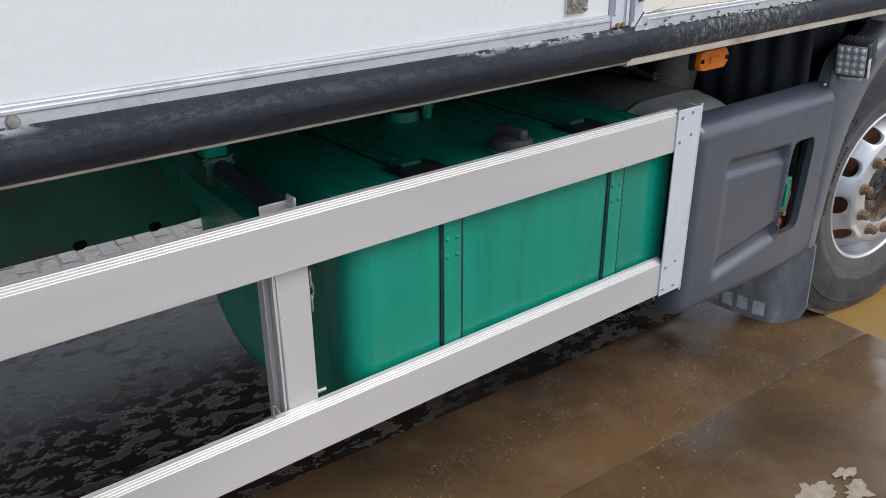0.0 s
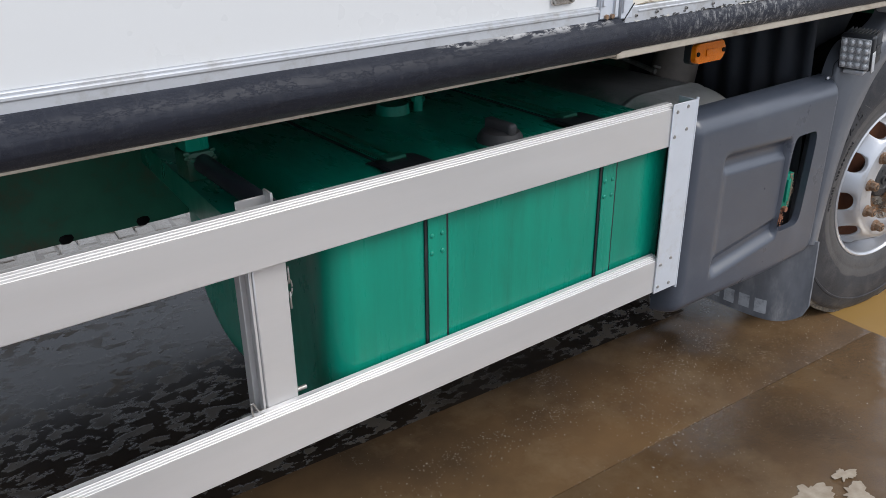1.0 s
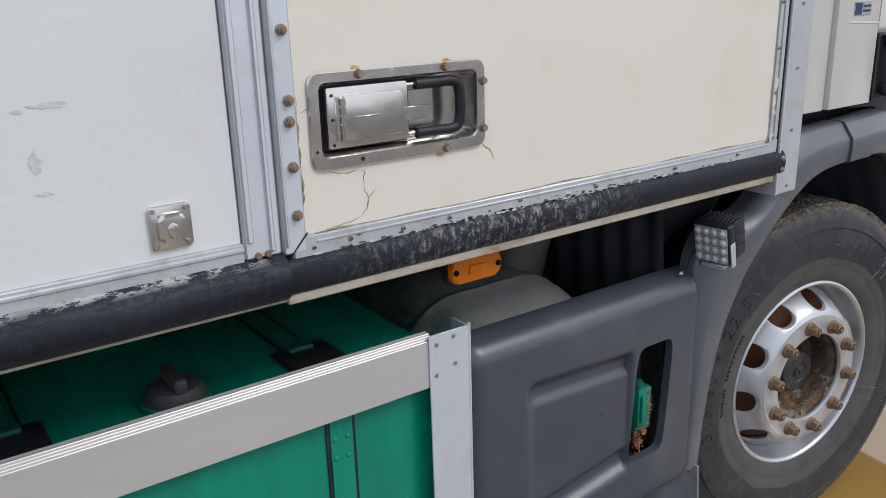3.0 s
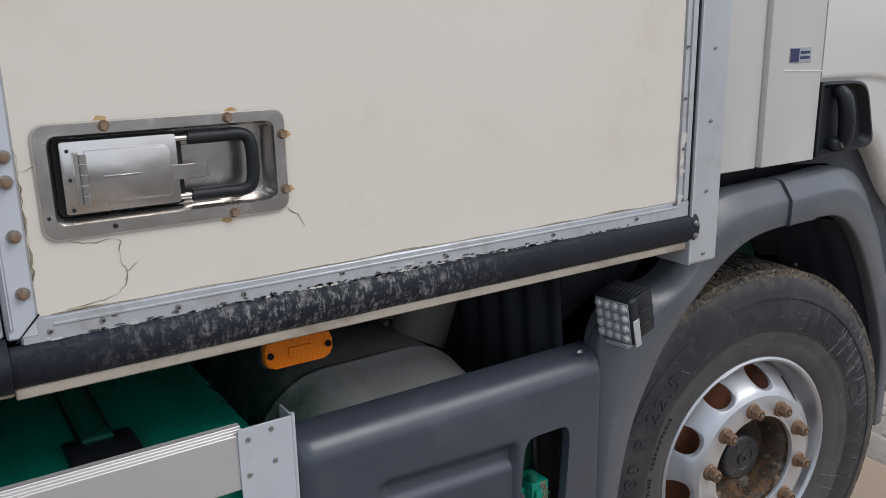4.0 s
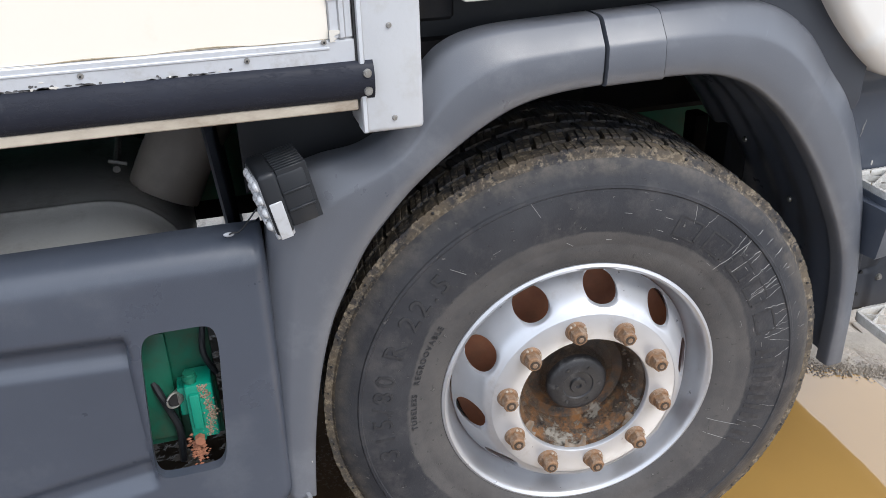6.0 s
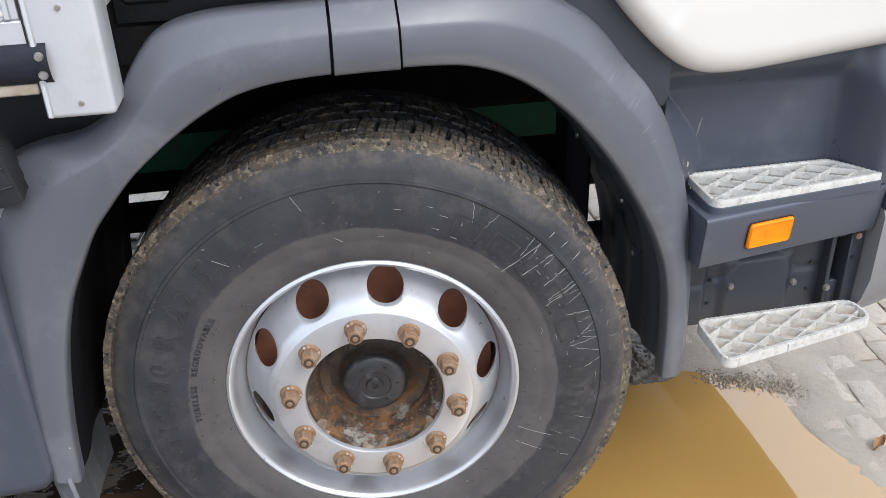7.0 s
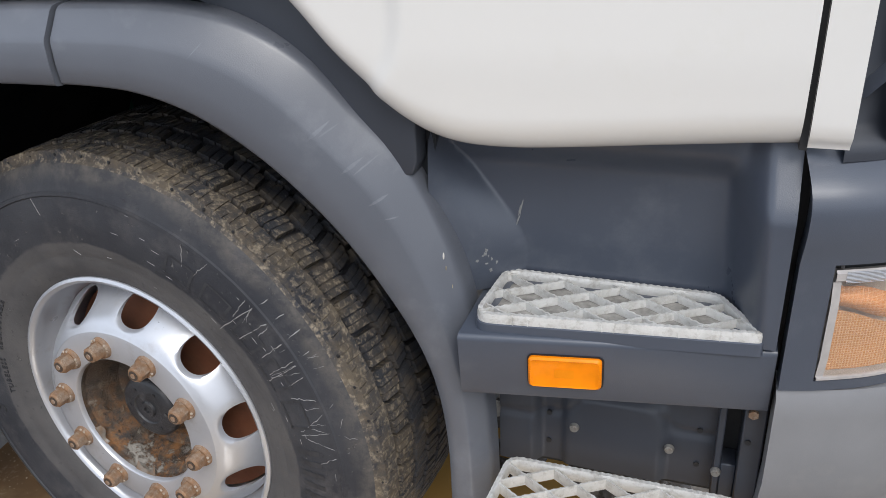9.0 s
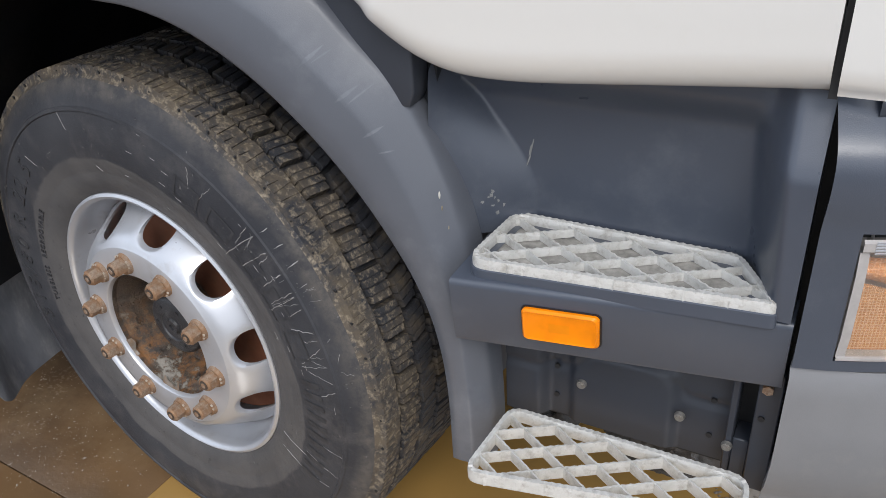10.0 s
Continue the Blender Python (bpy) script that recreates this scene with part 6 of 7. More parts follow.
def door_y(x, z):
    d = max(0.0, z - low_z(x))
    roll = 0.040 * (1 - math.sqrt(max(0.0, 1 - max(0.0, 1 - d / 0.055) ** 2)))
    lean = 0.010 * smooth(1.25, 1.1, z)
    # swept hollow round the handle
    hollow = 0.010 * (1 - smooth(0.93, 1.0, (abs((x - 0.15) / 0.46) ** 3 + abs((z - 1.32) / 0.215) ** 3) ** (1 / 3)))
    return cab_y(x) + roll + lean + hollow


bm = bmesh.new()
xs = [p.x for p in low_c]
ts = [0.6 * (i / 70) ** 1.15 for i in range(71)] + [0.66, 0.72, 0.8, 0.9, 1.0]


def door_at(x, t):
    z = low_z(x) + (2.1 - low_z(x)) * t ** 1.25
    return (x, door_y(x, z), z)


HANDLE = [(0.094, 1.338), (0.327, 1.345), (0.350, 1.357), (0.351, 1.374), (0.306, 1.490), (0.283, 1.512), (0.238, 1.520), (0.094, 1.522)]


def in_handle(x, t):
    z = low_z(x) + (2.1 - low_z(x)) * t ** 1.25
    hit = False
    for (ax, az), (cx, cz) in zip(HANDLE, HANDLE[1:] + HANDLE[:1]):
        ax, cx, az, cz = 0.203 + (ax - 0.203) * 0.93, 0.203 + (cx - 0.203) * 0.93, 1.428 + (az - 1.428) * 0.93, 1.428 + (cz - 1.428) * 0.93
        if (az > z) != (cz > z) and x < (cx - ax) * (z - az) / (cz - az) + ax:
            hit = not hit
    return hit


rows = sheet(bm, door_at, xs, ts, in_handle)
for line in ([r[0] for r in rows], rows[0], rows[-1]):
    back = [bm.verts.new(v.co + Vector((0, 0.05, 0))) for v in line]
    for k in range(len(line) - 1):
        bm.faces.new((line[k], line[k + 1], back[k + 1], back[k]))
door = part("cab_door", bm, cab_white, truck, "cream-white cab door swept over the wheel arch", 50)
bm = bmesh.new()
prism(bm, [(0.0875, 1.33), (0.0915, 1.33), (0.0915, 2.1), (0.0875, 2.1)], 0.078, 0.12)
part("door_seal", bm, seal_black, door)
bm = bmesh.new()
prism(bm, [(1.104, 1.12), (1.114, 1.12), (1.130, 2.1), (1.120, 2.1)], 0.175, 0.22)
part("door_seal", bm, seal_black, door)
# handle in its dark recess
bm = bmesh.new()
hp = []
for k, p in enumerate(HANDLE):
    p, a, b = Vector(p), Vector(HANDLE[k - 1]), Vector(HANDLE[(k + 1) % len(HANDLE)])
    ra, rb = min(0.022, 0.48 * (a - p).length), min(0.022, 0.48 * (b - p).length)
    if p.x < 0.11:
        ra = rb = 0.006
    hp += [tuple(p + (a - p).normalized() * ra * (1 - t) ** 2 + (b - p).normalized() * rb * t ** 2) for t in span(0, 1, 4)]
a = [bm.verts.new((x, cab_y(x) - 0.002, z)) for x, z in hp]
b = [bm.verts.new((0.203 + (x - 0.203) * 0.93, cab_y(x) - 0.004, 1.428 + (z - 1.428) * 0.93)) for x, z in hp]
c = [bm.verts.new((0.203 + (x - 0.203) * 0.82, cab_y(x) + 0.017, 1.428 + (z - 1.428) * 0.82)) for x, z in hp]
e = [bm.verts.new((x, cab_y(x) + 0.034, z)) for x, z in hp]
for s, t in ((e, a), (a, b), (b, c)):
    for k in range(len(hp)):
        bm.faces.new((s[k], s[(k + 1) % len(hp)], t[(k + 1) % len(hp)], t[k]))
bm.faces.new(c)
bm.faces.new(e)
handle_plate = part("handle_recess", bm, black_plastic, door, "black plastic handle recess")
bm = bmesh.new()
tube(bm, curve_through([(0.178, 0.100, 1.505), (0.182, 0.080, 1.497), (0.188, 0.066, 1.479), (0.195, 0.060, 1.439), (0.200, 0.061, 1.399), (0.204, 0.066, 1.372), (0.204, 0.085, 1.350)], 28), [0.012 + 0.008 * math.sin(math.pi * k / 28) ** 0.6 for k in range(29)], 16)
box(bm, 0.160, 0.234, 0.064, 0.10, 1.348, 1.380, 0.010, 3)
part("door_handle", bm, black_plastic, door)
bm = bmesh.new()
cyl(bm, (0.194, 0.062, 1.364), 0.0085, 0.006, n=18)
part("door_lock", bm, screw_steel, door)


# plan line of the front corner, from the door round to the far side
FRONT = [(1.124, 0.152), (1.18, 0.168), (1.25, 0.200), (1.315, 0.252), (1.365, 0.325), (1.40, 0.43), (1.425, 0.60), (1.44, 0.90), (1.445, 1.25), (1.44, 1.60), (1.425, 1.90), (1.40, 2.07), (1.365, 2.175), (1.315, 2.248), (1.25, 2.30), (1.18, 2.332), (1.124, 2.348)]
front_c = curve_through([(x, y, 0) for x, y in FRONT], 160)


def wrap(i, z, push=0.0):
    k = min(int(i), 159)
    p = front_c[k].lerp(front_c[k + 1], i - k)
    d = (front_c[k + 1] - front_c[k]).normalized()
    return Vector((p.x + d.y * push, p.y - d.x * push, z))


UPPER = [(1.150, 0.166), (1.206, 0.190), (1.262, 0.222), (1.315, 0.262), (1.368, 0.312), (1.412, 0.366), (1.448, 0.440), (1.475, 0.56), (1.495, 0.85), (1.50, 1.25)]
UPPER += [(x, 2.5 - y) for x, y in UPPER[-2::-1]]
upper_c = curve_through([(x, y, 0) for x, y in UPPER], 160)


def wrap_up(i, z, push=0.0):
    k = min(int(i), 159)
    p = upper_c[k].lerp(upper_c[k + 1], i - k)
    d = (upper_c[k + 1] - upper_c[k]).normalized()
    return Vector((p.x + d.y * push, p.y - d.x * push, z))


def up_at(x):
    return min(range(80), key=lambda i: abs(upper_c[i].x - x))


def i_at(x):
    return min(range(80), key=lambda i: abs(front_c[i].x - x))


# white corner pillar, dark air deflector, white front corner
bm = bmesh.new()
sheet(bm, lambda x, t: (x, cab_y(x) + 0.004 + 0.014 * (1 - smooth(0, 0.03, t)) ** 1.6, 1.124 + 0.95 * t), span(1.113, 1.162, 4), [0, 0.004, 0.01, 0.02, 0.04, 0.08, 0.2, 0.5, 1])
sheet(bm, lambda y, t: (1.113, y, 1.126 + 0.95 * t), (cab_y(1.113) + 0.012, 0.25), (0, 1))
part("corner_pillar", bm, cab_white, truck)
bm = bmesh.new()
sheet(bm, lambda i, z: wrap_up(i, z, -0.034 + 0.022 * smooth(1.15, 1.12, z) - 0.02 * smooth(1.105, 1.085, z)), span(2, 60, 40), [1.085, 1.09, 1.097, 1.105, 1.112, 1.12, 1.13, 1.14, 1.15, 1.3, 1.6, 2.0])
part("deflector_gap", bm, black_grey, truck)
bm = bmesh.new()
i0, i1 = up_at(1.206), up_at(1.312)
zs = [1.128, 1.132, 1.14, 1.16, 1.2, 1.4, 1.7, 2.0]


def deflector_at(i, z):
    """Its foot is rounded off at the outer corner."""
    u = (i - i0) / (i1 - i0)
    foot = 1.122 + 0.030 * (1 - math.sqrt(max(0.0, 1 - max(0.0, 1 - u / 0.35) ** 2)))
    zz = foot + (2.0 - foot) * (z - 1.128) / 0.872
    return wrap_up(i, zz, 0.004 - 0.012 * smooth(foot + 0.025, foot, zz))


sheet(bm, deflector_at, span(i0, i1, 20), zs)
sheet(bm, lambda d, z: deflector_at(i0, z) + Vector((0.3 * d, d, 0)), (0.0, 0.008, 0.014), zs)
deflector = part("air_deflector", bm, plastic, truck, "dark grey corner air deflector")
for z in (1.19, 1.36, 1.53):
    bm = bmesh.new()
    sheet(bm, lambda i, d: wrap_up(i, z + 0.006 * (i - 3), -0.040 + d), span(3, i0 + 2, 8), (0.0, 0.038))
    part("deflector_bracket", bm, plastic, deflector)
bm = bmesh.new()
j1 = 160 - i1
sheet(bm, lambda i, z: wrap_up(i, z, 0.005 - 0.012 * smooth(1.137, 1.115, z)), span(i1 + 0.4, j1, 90), [1.115, 1.119, 1.125, 1.135, 1.155, 1.3, 1.7, 2.05])
part("front_panel", bm, cab_white, truck, "white rounded front corner of the cab")
bm = bmesh.new()
sheet(bm, lambda i, z: wrap_up(i, z, 0.0), span(i1 - 2, j1, 60), span(2.05, 2.9, 4))
part("windscreen", bm, black_plastic, truck)

# bumper: dark upper part with the lamp opening, paler lower part
HL0, HL1 = i_at(1.166), i_at(1.405)
LZ = (0.788, 0.972)


def bumper_push(z):
    return 0.004 - 0.075 * smooth(1.045, 1.15, z) ** 1.25 + 0.011 * smooth(0.96, 1.03, z)


bm = bmesh.new()
iz = sorted(set(list(range(0, 161, 2)) + [HL0, HL1, 160 - HL0, 160 - HL1]))
zz = [0.772, 0.780, LZ[0], 0.86, LZ[1], 0.985, 1.0, 1.02, 1.04, 1.055, 1.07, 1.08, 1.09, 1.10, 1.11, 1.12, 1.127, 1.132]
lampish = lambda i, z: (HL0 < i < HL1 or 160 - HL1 < i < 160 - HL0) and LZ[0] < z < LZ[1]
rows = sheet(bm, lambda i, z: wrap(i, z, bumper_push(z)), iz, zz, lampish)
edge = [e for e in bm.edges if len(e.link_faces) == 1]
got = bmesh.ops.extrude_edge_only(bm, edges=edge)
for v in got["geom"]:
    if isinstance(v, bmesh.types.BMVert):
        v.co += Vector((-0.03 if v.co.x > 1.2 else 0.0, 0.045 if v.co.y < 1.25 else -0.045, 0))
bumper = part("bumper", bm, plastic, truck, "dark grey upper bumper wrapped round the corner", 55)
bm = bmesh.new()
zz = [0.505, 0.512, 0.525, 0.545, 0.60, 0.66, 0.72, 0.755, 0.765, 0.769]


def low_push(z):
    return 0.004 - 0.026 * smooth(0.58, 0.505, z) - 0.006 * smooth(0.755, 0.769, z)


sheet(bm, lambda i, z: wrap(i, z, low_push(z) + 0.016 * smooth(4, 34, min(i, 160 - i))), list(range(0, 161, 2)), zz)
edge = [e for e in bm.edges if len(e.link_faces) == 1]
got = bmesh.ops.extrude_edge_only(bm, edges=edge)
for v in got["geom"]:
    if isinstance(v, bmesh.types.BMVert):
        v.co += Vector((-0.02 if v.co.x > 1.2 else 0.0, 0.05 if v.co.y < 1.25 else -0.05, 0))
part("lower_bumper", bm, plastic_pale, bumper, "paler weathered lower bumper", 55)
bm = bmesh.new()
tube(bm, [wrap(HL1 - 3, 0.80, 0.0), wrap(HL1 - 3, 0.80, 0.05)], 0.004, 8)
part("tow_pin", bm, screw_steel, bumper)

# headlamp with indicator
bm = bmesh.new()
sheet(bm, lambda i, z: wrap(i, z, -0.045), span(HL0, HL1, 16), span(*LZ, 6))
for z in LZ:
    sheet(bm, lambda i, d: wrap(i, z, -0.045 + d), span(HL0, HL1, 16), (0, 0.045))
sheet(bm, lambda d, z: wrap(HL0, z, -0.045 + d), (0, 0.045), LZ)
headlamp = part("headlamp", bm, surface("pale_lamp_housing", (0.70, 0.58, 0.48), (0.66, 0.55, 0.46), 6, (0.35, 0.5), metal=0.0, bump=0.0), truck, "clear headlamp with an amber indicator")
bm = bmesh.new()
rim_i = span(HL0 + 0.2, HL1 - 0.2, 20)
# black strips that stand for the dark gap round the lens
gap = bmesh.new()
sheet(gap, lambda i, z: wrap(i, z, -0.006), span(HL0, HL1, 24), (LZ[1] - 0.010, LZ[1] + 0.001))
sheet(gap, lambda i, z: wrap(i, z, -0.006), (HL0, HL0 + 0.6), LZ)
part("lamp_gap_shade", gap, seal_black, headlamp)
# thick hazy edge of the lens, broad at the outer side
for i0_, i1_, z0_, z1_ in ((HL0 + 0.5, HL1 - 0.2, LZ[1] - 0.026, LZ[1] - 0.008), (HL0 + 0.3, HL1 - 0.2, LZ[0] + 0.002, LZ[0] + 0.008), (HL0 + 0.3, HL0 + 2.0, LZ[0] + 0.008, LZ[1] - 0.026)):
    sheet(bm, lambda i, z: wrap(i, z, 0.007 - 0.004 * smooth(0.6, 1.0, abs(2 * (z - z0_) / (z1_ - z0_) - 1))), span(i0_, i1_, 24), span(z0_, z1_, 5))
    sheet(bm, lambda i, z: wrap(i, z, -0.014), span(i0_, i1_, 24), (z0_, z1_))
for z in (LZ[1] - 0.026, LZ[0] + 0.008):
    sheet(bm, lambda i, d: wrap(i, z, d), span(HL0 + 0.3, HL1 - 0.2, 24), (-0.03, 0.003))
sheet(bm, lambda d, z: wrap(HL0 + 2.0, z, d), (-0.03, 0.003), LZ)
part("lens_frame", bm, surface("hazy_lens_edge", (0.40, 0.37, 0.35), (0.32, 0.30, 0.285), 60, (0.45, 0.6), metal=0.0, bump=0.0), headlamp, "hazy silver lens edge")
bm = bmesh.new()


def split(i):
    """The slanting upper edge of the amber grid."""
    return LZ[0] + 0.108 - 0.030 * smooth(HL0 + 2, HL0 + 16, i)


sheet(bm, lambda i, t: wrap(i, LZ[0] + 0.009 + (split(i) - LZ[0] - 0.009) * t, -0.014), span(HL0 + 2.0, HL0 + 17, 60), span(0, 1, 6))
part("indicator", bm, amber_dull, headlamp, "ribbed amber indicator")
bm = bmesh.new()
sheet(bm, lambda i, t: wrap(i, split(i) + 0.004 + 0.030 * t + 0.01 * smooth(HL0 + 3, HL0 + 10, i) * t, -0.020 + 0.012 * math.sin(math.pi * t)), span(HL0 + 2.6, HL0 + 16, 26), span(0, 1, 8))
part("indicator_bulb", bm, amber_bulb, headlamp)
bm = bmesh.new()
for k in range(9):
    z = LZ[1] - 0.025 + 0.002 * k
    tube(bm, [wrap(i, z, 0.0078) for i in span(HL0 + 2.4, HL1 - 1, 20)], 0.0005, 4)
part("lens_rib", bm, surface("lens_rib", (0.42, 0.43, 0.45), None, 40, (0.15, 0.3), metal=0.4, bump=0.0), headlamp)
bm = bmesh.new()
sheet(bm, lambda i, z: wrap(i, z, 0.004 + 0.003 * math.sin(math.pi * (z - LZ[0]) / (LZ[1] - LZ[0]))), span(HL0 + 2.0, HL1, 24), span(LZ[0] + 0.008, LZ[1] - 0.026, 8))
sheet(bm, lambda i, z: wrap(i, z, 0.001 + 0.003 * math.sin(math.pi * (z - LZ[0]) / (LZ[1] - LZ[0]))), span(HL0 + 2.0, HL1, 24), span(LZ[0] + 0.008, LZ[1] - 0.026, 8))
o = part("lens", bm, glass, headlamp, "clear lens")
o.visible_shadow = False

# ---- entrance steps ----
# moulded wall behind the upper step
bm = bmesh.new()


def well(x, t):
    z = 0.835 + (0.285 + 0.05 * smooth(0.67, 0.60, x)) * t
    back, right = 0.258, cab_y(1.106) - 0.006
    r = smooth(1.018, 1.080, x - 0.018 * (1 - t))
    y = back + (right - back) * r
    y += (0.205 - y) * smooth(1.035, 1.09, z) * (1 - r) * 0.5
    y += 0.05 * smooth(1.02, 1.12, z) * r
    # the ramp that comes off the wheel arch
    xe = 0.610 + 0.125 * smooth(1.12, 0.89, z)
    left = min(1.0, max(0.0, (xe - x) / max(0.012, xe - 0.602)))
    y += (0.168 - y) * left
    return (x, y, z)


rows = sheet(bm, well, span(0.605, 1.114, 152), span(0, 1, 90))
line = rows[-1]
back = [bm.verts.new(v.co + Vector((0.0, 0.08, 0))) for v in line]
for k in range(len(line) - 1):
    bm.faces.new((line[k], line[k + 1], back[k + 1], back[k]))
well_ob = part("step_well", bm, plastic, truck, "dark grey moulded panel behind the steps", 60)
def smear(cx, cz, w, h, seed, y_of, tilt=0.0):
    """A thin ragged patch of rubbed or flaked surface."""
    bm = bmesh.new()
    out = []
    for q in span(0, 2 * math.pi, 28)[:-1]:
        k = 1 + 0.8 * noise.noise(Vector((1.7 * math.cos(q), 1.7 * math.sin(q), seed))) + 0.3 * noise.noise(Vector((6 * math.cos(q), 6 * math.sin(q), seed)))
        u, v = w * k * math.cos(q), h * k * math.sin(q)
        x, z = cx + u + tilt * v, cz + v
        out.append((x, y_of(x, z), z))
    mid = bm.verts.new((cx, y_of(cx, cz) - 0.0003, cz))
    vs = [bm.verts.new(p) for p in out]
    for k in range(len(vs)):
        bm.faces.new((vs[k], vs[(k + 1) % len(vs)], mid))
    return bm


def well_face(x, z):
    return well(x, (z - 0.835) / (0.285 + 0.05 * smooth(0.67, 0.60, x)))[1] - 0.0012


scuff_light = surface("pale_scuff", (0.29, 0.285, 0.27), (0.18, 0.18, 0.175), 90, (0.6, 0.7), bump=0.1)
for k, (x, z, w, h, tilt) in enumerate(((0.726, 0.966, 0.0022, 0.011, 0.25), (0.7215, 0.945, 0.0012, 0.008, 0.3))):
    part("scratch", smear(x, z, w, h, k, well_face, tilt), scuff_light, well_ob)
rn = random.Random(13)
for k in range(9):
    x, z = 0.680 + rn.gauss(0, 0.008), 0.887 + rn.gauss(0, 0.011)
    part("paint_chip", smear(x, z, rn.uniform(0.0008, 0.0028), rn.uniform(0.0012, 0.0034), 5 + k, well_face), scuff_light, well_ob)
# added black box that keeps the open seam dark
bm = bmesh.new()
box(bm, 1.095, 1.14, 0.215, 0.40, 0.50, 1.16)
part("seam_backing", bm, seal_black, well_ob)


def front_edge(x):
    return 0.094 + 0.165 * (x - 0.674)


# band below the upper step
bm = bmesh.new()
xs = span(0.672, 1.118, 40)
prof = [(0.16, 0.831), (-0.004, 0.831), (-0.008, 0.8295), (-0.0105, 0.826), (-0.011, 0.820), (0.000, 0.724), (0.003, 0.718), (0.05, 0.714), (0.12, 0.714)]
rows = sheet(bm, lambda x, k: (x, front_edge(x) + prof[int(k)][0], prof[int(k)][1]), xs, range(len(prof)))
for r in (rows[0], rows[-1]):
    bm.faces.new(r)
step_band = part("step_housing", bm, plastic, truck, "dark grey step housing", 35)
bm = bmesh.new()
fy = lambda x: front_edge(x) - 0.0055
def on_band(x, z, o):
    return (x, fy(x) - o + 0.12 * (0.7735 - z), z)
poly = rounded(0.776, 0.882, 0.745, 0.802, 0.007, 5)
r0 = [bm.verts.new(on_band(x, z, -0.002)) for x, z in poly]
r1 = [bm.verts.new(on_band(x, z, 0.006)) for x, z in poly]
r2 = [bm.verts.new(on_band(0.829 + (x - 0.829) * 0.94, 0.7735 + (z - 0.7735) * 0.9, 0.010)) for x, z in poly]
r3 = [bm.verts.new(on_band(0.829 + (x - 0.829) * 0.88, 0.7735 + (z - 0.7735) * 0.80, 0.0085)) for x, z in poly]
for s, t in ((r0, r1), (r1, r2), (r2, r3)):
    for k in range(len(poly)):
        bm.faces.new((s[k], s[(k + 1) % len(poly)], t[(k + 1) % len(poly)], t[k]))
bm.faces.new(r3)
# black rim that stands for the shaded recess round the lamp
recess_shade = bmesh.new()
poly = rounded(0.7735, 0.8845, 0.7425, 0.8045, 0.009, 5)
loops = [[recess_shade.verts.new(on_band(x, z, o)) for x, z in poly] for o in (-0.002, 0.0016)]
for k in range(len(poly)):
    recess_shade.faces.new((loops[0][k], loops[0][(k + 1) % len(poly)], loops[1][(k + 1) % len(poly)], loops[1][k]))
recess_shade.faces.new(loops[1])
step_lamp = part("step_marker", bm, amber_step, truck, "bright amber side marker lamp", 30)
bm = bmesh.new()
poly = rounded(0.8145, 0.843, 0.766, 0.782, 0.002, 3)
bm.faces.new([bm.verts.new(on_band(x, z, 0.0092)) for x, z in poly])
part("recess_shade", recess_shade, seal_black, step_lamp)
part("marker_window", bm, amber_lens("amber_lamp_window", (0.90, 0.26, 0.002)), step_lamp)


